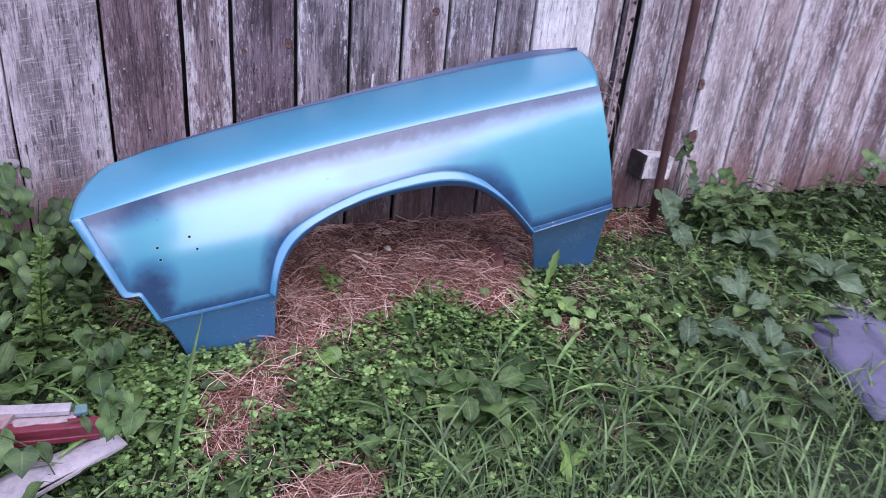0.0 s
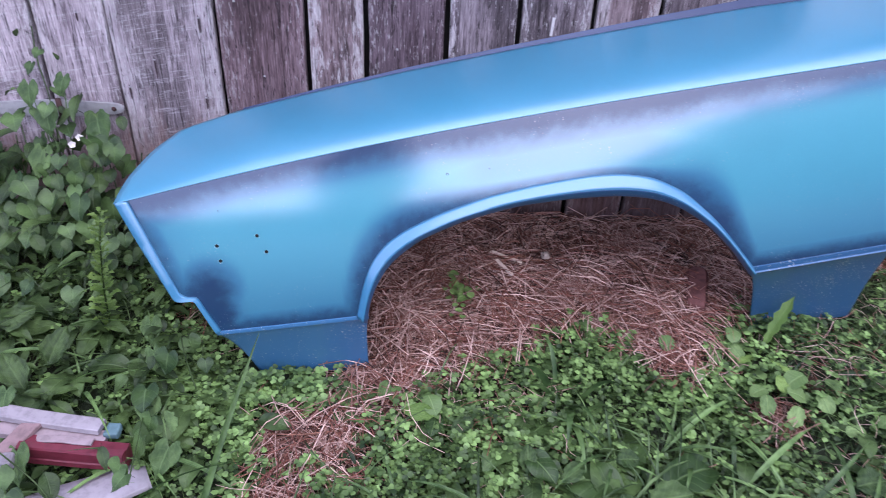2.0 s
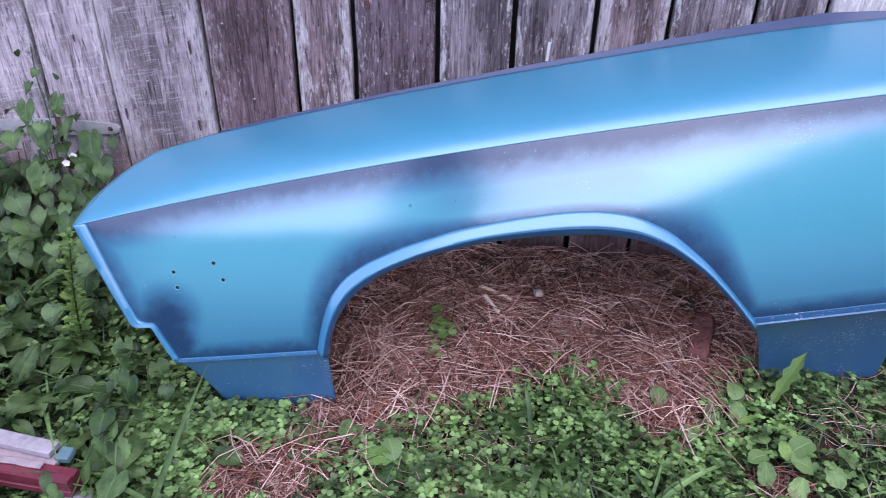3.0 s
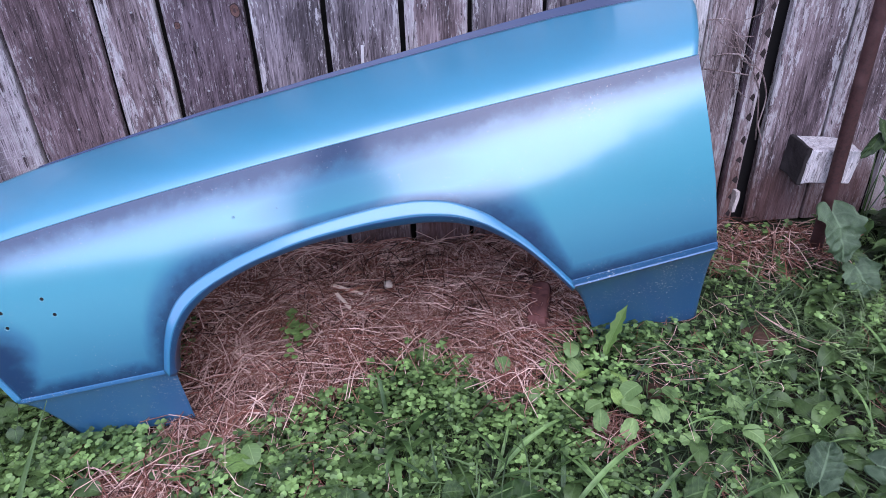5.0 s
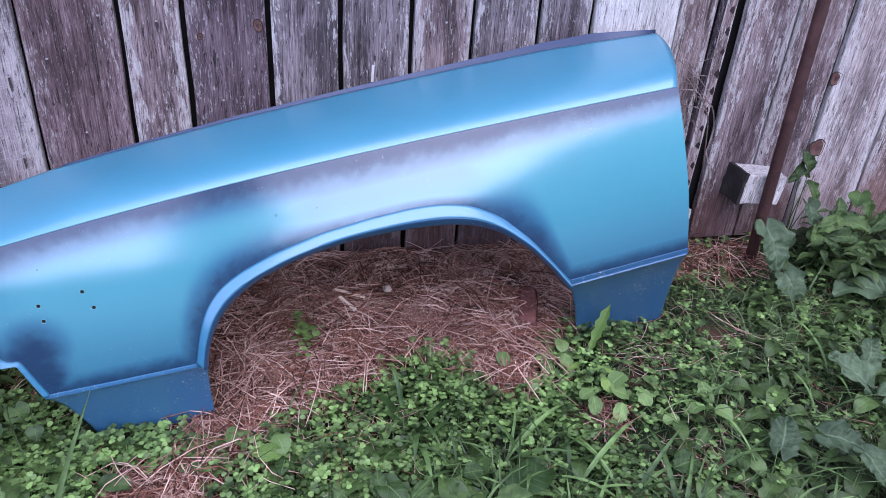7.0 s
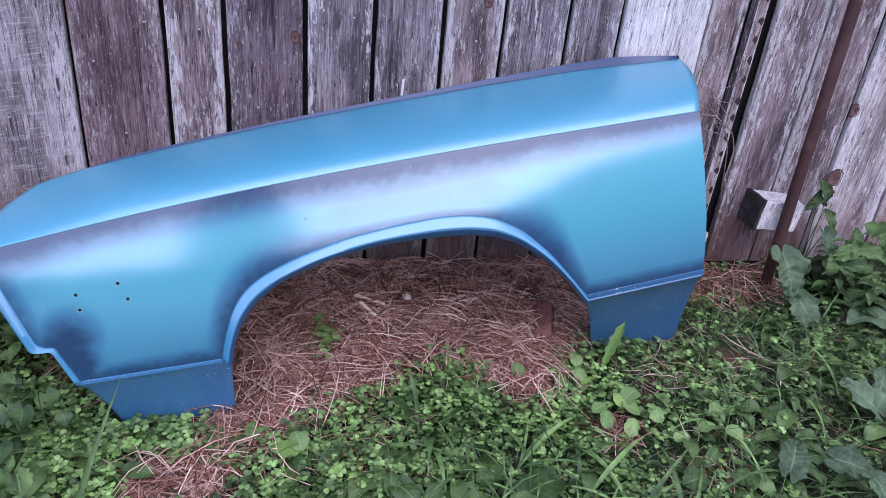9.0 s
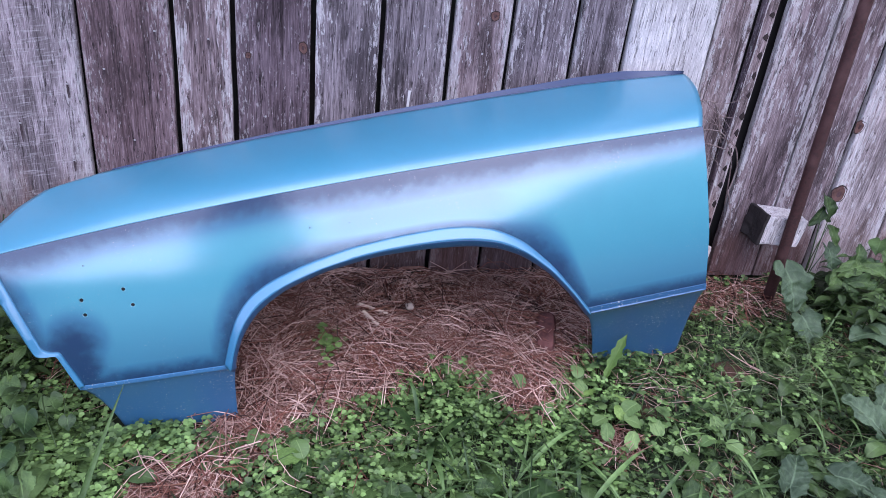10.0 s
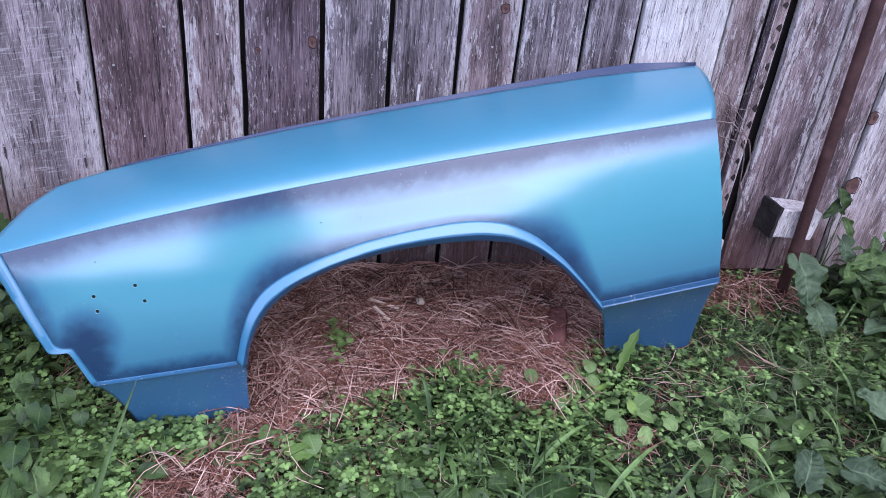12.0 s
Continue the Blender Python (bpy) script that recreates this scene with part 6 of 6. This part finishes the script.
lone_leaf("burdock", "burdock with broad wavy grey-green leaves in the grass", "weed",
          [(BUR[2], (1.32, -0.77, -0.07), 35, 0.118, 0.040, 25), (BUR[0], (1.457, -0.816, -0.075), 120, 0.125, 0.043, 22), (BUR[1], (1.47, -0.90, -0.08), 170, 0.11, 0.038, 25), (BUR[1], (1.60, -0.84, -0.065), 30, 0.12, 0.042, 25)], "burdock plants")
lone_leaf("dock_plant", "tall dock with drooping leaves standing against the boards", "weed",
          [(DCK[0], (1.722, -0.115, 0.335), -20, 0.125, 0.030, 78), (DCK[1], (1.690, -0.125, 0.310), -140, 0.105, 0.026, 70), (DCK[2], (1.775, -0.12, 0.245), 150, 0.10, 0.024, 70), (BUR[2], (1.790, -0.13, 0.165), 170, 0.10, 0.034, 62)], "broad-leaved weeds")
lone_leaf("dock_plant", "spreading weed with broad crinkled dark green leaves by the wall", "weed",
          [(BRD[0], (1.86, -0.16, 0.150), 75, 0.112, 0.036, 50), (BRD[1], (1.95, -0.17, 0.135), 120, 0.119, 0.040, 48), (BRD[2], (2.04, -0.15, 0.150), 60, 0.112, 0.036, 50), (BRD[0], (1.84, -0.20, 0.085), 165, 0.086, 0.030, 50),
           (BRD[1], (1.93, -0.23, 0.065), 200, 0.092, 0.032, 45), (BRD[2], (2.03, -0.24, 0.070), 140, 0.099, 0.035, 45), (BRD[0], (2.12, -0.20, 0.11), 90, 0.11, 0.036, 45), (BRD[1], (1.88, -0.13, 0.185), 20, 0.10, 0.034, 65), (BRD[2], (1.98, -0.12, 0.19), -30, 0.11, 0.036, 65), (BRD[0], (1.80, -0.17, 0.105), -150, 0.09, 0.030, 55), (BRD[2], (1.90, -0.19, 0.11), 100, 0.11, 0.038, 50)], "broad-leaved weeds")
lone_leaf("seedling", "two pale rounded leaves of a young weed", "weed", [(RND[0], (0.904, -0.618, -0.065), 10, 0.062, 0.024, 28), (RND[1], (0.962, -0.641, -0.074), 30, 0.064, 0.026, 32)], "seedlings")
lone_leaf("seedling", "young weed with rounded light green leaves", "weed", [(RND[2], (1.036, -0.612, -0.062), -10, 0.062, 0.027, 25), (LIM[0], (0.952, -0.571, -0.052), 165, 0.060, 0.017, 30), (RND[0], (1.083, -0.674, -0.085), 80, 0.058, 0.022, 20)], "seedlings")
lone_leaf("seedling", "young weed with rounded light green leaves", "weed", [(RND[1], (1.207, -0.606, -0.07), 5, 0.072, 0.030, 25), (RND[0], (1.25, -0.60, -0.075), 70, 0.05, 0.020, 20)], "seedlings")
lone_leaf("seedling", "pale rounded leaves of a young weed by the straw", "weed", [(RND[2], (0.881, -0.475, -0.042), 150, 0.058, 0.022, 30), (RND[0], (0.822, -0.486, -0.044), -20, 0.050, 0.022, 30), (OVL[0], (0.885, -0.43, -0.03), 15, 0.07, 0.024, 40)], "seedlings")
lone_leaf("dock_plant", "dock with one yellow-green leaf above the clover", "weed", [(LIM[1], (0.140, -0.66, -0.066), 95, 0.092, 0.025, 30), (DCK[0], (0.23, -0.68, -0.08), 60, 0.08, 0.022, 20)], "broad-leaved weeds")
lone_leaf("dock_plant", "dock with oval grey-green leaves before the fender", "weed", [(OVL[1], (-0.018, -0.597, -0.070), -25, 0.066, 0.022, 30), (OVL[2], (0.060, -0.592, -0.070), 15, 0.062, 0.022, 30), (OVL[0], (0.035, -0.655, -0.085), 120, 0.05, 0.020, 20), (OVL[1], (-0.01, -0.665, -0.085), -100, 0.05, 0.02, 20)], "broad-leaved weeds")
lone_leaf("dock_plant", "dock with large smooth green leaves in the grass", "weed",
          [(OVL[0], (0.628, -0.852, -0.084), 80, 0.125, 0.044, 22), (OVL[1], (0.540, -0.894, -0.090), 165, 0.115, 0.042, 28), (OVL[2], (0.467, -0.923, -0.104), -170, 0.105, 0.036, 28), (OVL[0], (0.452, -0.785, -0.095), 55, 0.085, 0.026, 25)], "broad-leaved weeds")
lone_leaf("dock_plant", "dock with light green leaves in the clover", "weed", [(OVL[1], (0.188, -0.957, -0.130), -110, 0.078, 0.030, 22), (OVL[2], (0.25, -0.93, -0.13), 60, 0.07, 0.022, 20)], "broad-leaved weeds")
lone_leaf("dock_plant", "dock with light green leaves in the clover", "weed", [(OVL[0], (0.36, -0.752, -0.095), 5, 0.078, 0.026, 35), (OVL[1], (0.332, -0.736, -0.097), -50, 0.070, 0.030, 25), (OVL[2], (0.572, -0.744, -0.105), 90, 0.065, 0.032, 22)], "broad-leaved weeds")
lone_leaf("dock_plant", "dock with light green leaves in the grass", "weed", [(OVL[2], (1.137, -0.73, -0.096), 55, 0.075, 0.024, 22), (OVL[0], (1.059, -0.798, -0.10), 80, 0.095, 0.042, 22), (OVL[1], (1.188, -0.801, -0.11), 100, 0.085, 0.034, 22), (DCK[1], (1.391, -0.487, -0.055), 60, 0.06, 0.018, 25)], "broad-leaved weeds")
lone_leaf("dock_plant", "dock with upright yellow-green leaf in the grass", "weed", [(LIM[0], (0.633, -1.150, -0.135), 5, 0.15, 0.022, 50), (LIM[1], (0.69, -1.13, -0.145), 60, 0.11, 0.018, 35)], "broad-leaved weeds")
for spots in ([((-0.427, -0.671, -0.078), 175, 0.078, 0.036, 48), ((-0.37, -0.779, -0.10), -165, 0.085, 0.040, 42), ((-0.375, -0.71, -0.085), 150, 0.075, 0.036, 42)],
              [((-0.627, -0.815, -0.080), 165, 0.088, 0.042, 40), ((-0.70, -0.69, -0.03), 180, 0.06, 0.026, 42)],
              [((-0.478, -0.47, -0.032), 175, 0.078, 0.032, 55), ((-0.445, -0.55, -0.045), 160, 0.075, 0.028, 45)]):
    lone_leaf("bindweed", "bindweed with heart-shaped green leaves in the weeds", "vine", [(HRT[k % 3], *q) for k, q in enumerate(spots)], "heart-leaved vines")
lone_leaf("bindweed", "bindweed with large heart-shaped leaves climbing past the hinge", "vine",
          [(HRT[k % 3], *q) for k, q in enumerate((((-0.778, -0.11, 0.319), 175, 0.092, 0.042, 70), ((-0.658, -0.11, 0.297), 165, 0.098, 0.047, 68), ((-0.824, -0.12, 0.21), -170, 0.095, 0.044, 65), ((-0.812, -0.10, 0.381), 180, 0.075, 0.032, 70), ((-0.736, -0.09, 0.405), -165, 0.062, 0.027, 72), ((-0.941, -0.13, 0.209), 170, 0.085, 0.038, 65), ((-0.72, -0.13, 0.20), 170, 0.08, 0.036, 65)))], "heart-leaved vines")
lone_leaf("dock_plant", "dock with large ribbed dark green leaves behind the trim", "weed",
          [(DCK[0], (-0.652, -0.543, -0.005), 20, 0.12, 0.036, 45), (DCK[1], (-0.719, -0.609, -0.020), -40, 0.13, 0.040, 35), (DCK[2], (-0.817, -0.598, -0.020), -60, 0.13, 0.042, 35), (OVL[0], (-0.90, -0.55, 0.0), -20, 0.12, 0.036, 40), (DCK[1], (-0.76, -0.48, 0.02), 60, 0.12, 0.034, 40)], "broad-leaved weeds")

# ---- loose things on the ground ----
def resting(x, y, up=0.0):
    return (x, y, float(ground_z(x, y)) + up)


def pebble(r, squash, seed, mat):
    bm = bmesh.new()
    bmesh.ops.create_icosphere(bm, subdivisions=3, radius=r)
    for v in bm.verts:
        v.co *= 1 + 0.25 * noise.noise(v.co * (1.3 / r) + Vector((seed, 0, 0)))
        v.co.z *= squash
    return from_bm("stone", bm, mat, True)


def clod(r, seed, mat):
    """A low crumbly patch of soil."""
    bm = bmesh.new()
    bmesh.ops.create_icosphere(bm, subdivisions=4, radius=r)
    for v in bm.verts:
        q = noise.noise(v.co * (1.5 / r) + Vector((seed, 0, 0))) * 0.45 + noise.noise(v.co * (6 / r) + Vector((seed, 3, 0))) * 0.22
        v.co *= 1 + q
        v.co.z *= 0.22
    return from_bm("soil_clod", bm, mat, True)


STONE = plain("pale_stone", (0.42, 0.35, 0.29), 0.8, 0, 0.4, 90, 0.001)
tagged(part("stone", pebble(0.0125, 0.75, 3, STONE), None, "", Matrix.Translation(resting(0.457, -0.196, 0.052))), "small pale rounded stone on straw", "stone")
CHIP = plain("pale_split_wood", (0.74, 0.58, 0.46), 0.8, 0, 0.4, 90, 0.001)
for x, y, yaw, length, up in ((0.353, -0.208, 1.12, 0.088, 0.058), (0.345, -0.254, 0.56, 0.066, 0.067)):
    tagged(part("wood_splinter", box("wood_splinter", (0.009, length, 0.006), CHIP, (0, 0, 0), 0.002, 0.003, 4), None, "", Matrix.Translation(resting(x, y, up)) @ Matrix.Rotation(yaw, 4, "Z") @ Matrix.Rotation(0.08, 4, "X")), "pale split wood splinter lying on straw", "wood splinter", "wood splinters")
for x, y, yaw, s in ((0.046, -0.545, 0.4, 1.0), (0.028, -0.565, -0.3, 0.8), (0.36, -0.255, 1.2, 0.8), (0.40, -0.262, 0.2, 0.7)):
    tagged(part("wood_chip", box("wood_chip", (0.02 * s, 0.05 * s, 0.008), CHIP, (0, 0, 0), 0.002, 0.006, 4), None, "", Matrix.Translation(resting(x, y, 0.022)) @ Matrix.Rotation(yaw, 4, "Z") @ Matrix.Rotation(0.35, 4, "X")), "flat pale wood chip by the straw", "wood chip", "wood chips")
BRICK = plain("mossy_red_brick", (0.135, 0.050, 0.042), 0.9, 0, 0.75, 60, 0.005)
tagged(part("brick", box("brick", (0.054, 0.135, 0.05), BRICK, (0, 0, 0), 0.018, 0.008, 5), None, "", Matrix.Translation(resting(0.826, -0.296, 0.040)) @ Matrix.Rotation(radians(-14), 4, "Z") @ Matrix.Rotation(radians(14), 4, "X")), "worn red brick half sunk in straw", "brick")
SOILHEAP = plain("bare_brown_soil", (0.065, 0.032, 0.017), 0.95, 0, 0.7, 90, 0.006)
for x, y, s in ((1.375, -0.385, 1.25), (1.855, -0.265, 1.0), (1.06, -0.52, 0.6)):
    tagged(part("soil_clod", clod(0.042 * s, x, SOILHEAP), None, "", Matrix.Translation(resting(x, y, 0.002))), "bare brown clod of soil between weeds", "soil", "clods of soil")

# old window trim: white channel, red rail, blue end
WHITE = plain("chalky_white_paint", (0.34, 0.31, 0.335), 0.6, 0, 0.5, 60, 0.0006)
PINK = plain("worn_pinkish_paint", (0.34, 0.27, 0.28), 0.7, 0, 0.5, 50, 0.0008)
REDP = plain("faded_red_paint", (0.155, 0.020, 0.036), 0.5, 0, 0.45, 45, 0.0008)
RAW = plain("worn_pink_brown_paint", (0.27, 0.18, 0.18), 0.75, 0, 0.6, 60, 0.001)
AQUA = plain("faded_blue_paint", (0.11, 0.20, 0.22), 0.6, 0, 0.4, 60)


def rail(name, length, prof, mat, sag=0.0):
    """A moulded rail along x with the given outline, slightly sagging, its edges nicked."""
    n, rows = len(prof), []
    for k in range(9):
        x = length * (k / 8 - 0.5)
        rows.append([(x + 0.002 * noise.noise((y * 90, z * 90, k * 0.2)), y + 0.0008 * noise.noise((x * 40, z * 60, 1.0)), z - sag * math.sin(math.pi * k / 8) + 0.0008 * noise.noise((x * 50, y * 60, 2.0))) for y, z in prof])
    faces = grid_faces(9, n, True) + [tuple(range(n))[::-1], tuple(range(8 * n, 9 * n))]
    return shape(name, [p for row in rows for p in row], faces, mat, False)


PLANK = [(-0.017, 0.001), (-0.0165, 0.012), (-0.015, 0.0135), (0.013, 0.0145), (0.016, 0.013), (0.017, 0.0)]
RED = [(-0.019, 0.0), (-0.019, 0.012), (-0.0165, 0.014), (-0.0165, 0.024), (-0.019, 0.026), (-0.019, 0.040), (-0.0165, 0.044), (-0.004, 0.046), (-0.003, 0.042), (0.016, 0.042), (0.018, 0.040), (0.018, 0.0)]
tr = thing("window_trim", "white and red painted window trim lying in weeds", "window trim", Matrix.Translation((-0.605, -0.735, -0.120)) @ Matrix.Rotation(radians(-3), 4, "Z"))
part("white_rail", rail("white_rail", 0.215, PLANK, WHITE, 0.002), tr, "chalky white top rail", Matrix.Translation((0.0, 0.020, 0.066)) @ Matrix.Rotation(radians(4), 4, "Y") @ Matrix.Rotation(radians(-3), 4, "Z"))
part("torn_end", box("torn_end", (0.05, 0.030, 0.013), RAW, (0, 0, 0), 0.003, 0.006, 5), tr, "torn brownish end", Matrix.Translation((-0.108, 0.026, 0.077)) @ Matrix.Rotation(radians(4), 4, "Y"))
part("worn_rail", rail("worn_rail", 0.215, PLANK, PINK), tr, "worn pinkish rail", Matrix.Translation((0.012, 0.0, 0.046)) @ Matrix.Rotation(radians(3), 4, "Y"))
part("red_rail", rail("red_rail", 0.205, RED, REDP, 0.001), tr, "faded red moulded rail", Matrix.Translation((0.068, -0.030, 0.018)) @ Matrix.Rotation(radians(2.5), 4, "Y"))
part("peeling_edge", box("peeling_edge", (0.12, 0.016, 0.003), PINK, (0.045, -0.022, 0.0625), 0.001, 0.004, 6), tr, "peeling pale paint")
part("blue_end", box("blue_end", (0.028, 0.032, 0.018), AQUA, (0.128, 0.012, 0.057), 0.004, 0.003, 3), tr, "faded blue end")
wp = thing("white_trim", "bent white painted metal trim lying in weeds", "metal trim", Matrix.Translation((-0.675, -0.825, -0.118)))
part("upper_arm", box("upper_arm", (0.082, 0.034, 0.022), WHITE, (0, 0, 0), 0.007, 0.003, 4), wp, "", Matrix.Translation((0.0, 0.012, 0.052)) @ Matrix.Rotation(radians(12), 4, "Z"))
part("lower_arm", box("lower_arm", (0.17, 0.032, 0.018), WHITE, (0, 0, 0), 0.006, 0.003, 4), wp, "", Matrix.Translation((-0.008, -0.082, 0.040)) @ Matrix.Rotation(radians(80), 4, "Z") @ Matrix.Rotation(radians(-5), 4, "Y"))
part("knob", box("knob", (0.026, 0.022, 0.018), WHITE, (-0.055, 0.006, 0.044), 0.008, 0.002, 3), wp, "rounded white end")
part("worn_board", box("worn_board", (0.040, 0.105, 0.010), RAW, (0, 0, 0), 0.003, 0.003, 4), wp, "worn pinkish board", Matrix.Translation((0.022, 0.062, 0.058)) @ Matrix.Rotation(radians(-30), 4, "Z") @ Matrix.Rotation(radians(12), 4, "X"))
ws = thing("white_strip", "bent strip of white plastic lying in grass", "plastic strip", Matrix.Translation((-0.545, -0.87, -0.155)) @ Matrix.Rotation(radians(31), 4, "Z") @ Matrix.Rotation(radians(-3), 4, "Y"))
rows = [[(-0.17 + 0.34 * i / 12, -0.050 + 0.10 * j / 4 * (1 - 0.25 * i / 12), 0.045 + 0.010 * math.sin(i * 0.35) + 0.004 * math.sin(j * 0.9)) for i in range(13)] for j in range(5)]
ob = part("strip_face", strip("strip_face", rows, WHITE), ws)
ob.modifiers.new("thick", "SOLIDIFY").thickness = 0.004
part("strip_rim", box("strip_rim", (0.33, 0.004, 0.012), WHITE, (0.0, -0.051, 0.041), 0.002, 0.001, 3), ws, "folded rim")

# grey-violet plastic panel in the grass to the side
VIOLET = plain("grey_violet_plastic", (0.115, 0.110, 0.175), 0.45, 0, 0.35, 35, 0.0008)
vp = thing("plastic_panel", "grey-violet plastic panel with a white torn edge lying in grass", "plastic panel", Matrix.Translation((1.935, -1.00, -0.122)) @ Matrix.Rotation(radians(-113), 4, "Z") @ Matrix.Rotation(radians(4), 4, "X"))
rows = [[(-0.32 + 0.64 * i / 12, -0.16 + 0.34 * j / 6, 0.012 * math.sin(2.6 * i / 12 + 0.4) - 0.025 * (j / 6 - 0.5) ** 2 * 4) for i in range(13)] for j in range(7)]
ob = part("panel_face", strip("panel_face", rows, VIOLET), vp)
ob.modifiers.new("thick", "SOLIDIFY").thickness = 0.006
rows = [[(-0.318 - 0.045 * j - 0.012 * math.sin(3 * i), -0.16 + 0.34 * i / 12, -0.006 + 0.012 * math.sin(1.3 * j + i)) for i in range(13)] for j in range(4)]
ob = part("torn_edge", strip("torn_edge", rows, WHITE), vp, "white torn edge")
ob.modifiers.new("thick", "SOLIDIFY").thickness = 0.004

# ---- trees across the yard, which the lacquer mirrors ----
def tree(x, y, height, wide, seed):
    r = np.random.default_rng(seed)
    z = float(ground_z(x, y))
    ob = thing("tree", "distant green tree across the yard", "tree", Matrix.Translation((x, y, z)), group="trees across the yard")
    part("trunk", tube("trunk", [(0, 0, -0.2), (0.1, 0, height * 0.3), (0, 0.1, height * 0.75)], [0.22, 0.16, 0.05], WOOD_DARK, 8), ob)
    quad = (np.array([(-0.5, 0, -0.3), (0.5, 0, -0.25), (0.6, 0.1, 0.3), (-0.4, 0.05, 0.4)]), [(0, 1, 2, 3)])
    spots = []
    for _ in range(800):
        d = r.normal(0, 1, 3)
        d = d / np.linalg.norm(d) * r.uniform(0.5, 1.0)
        p = (d[0] * wide * (1 + 0.3 * math.sin(4 * d[2] + seed)), d[1] * wide, height * 0.5 + d[2] * height * 0.52)
        spots.append((0, p, scale_turn(r.uniform(0, 6.3), r.uniform(0.5, 1.1), r.normal(0, 0.6), r.normal(0, 0.6))))
    crown = scatter("crown", "", "", LEAF_TREE, [quad], spots, "", ob)


# the last one is made up, a dark shape for the side panel to mirror
for k, (x, y, h, w) in enumerate(TREES):
    tree(x, y, h, w, 300 + k)
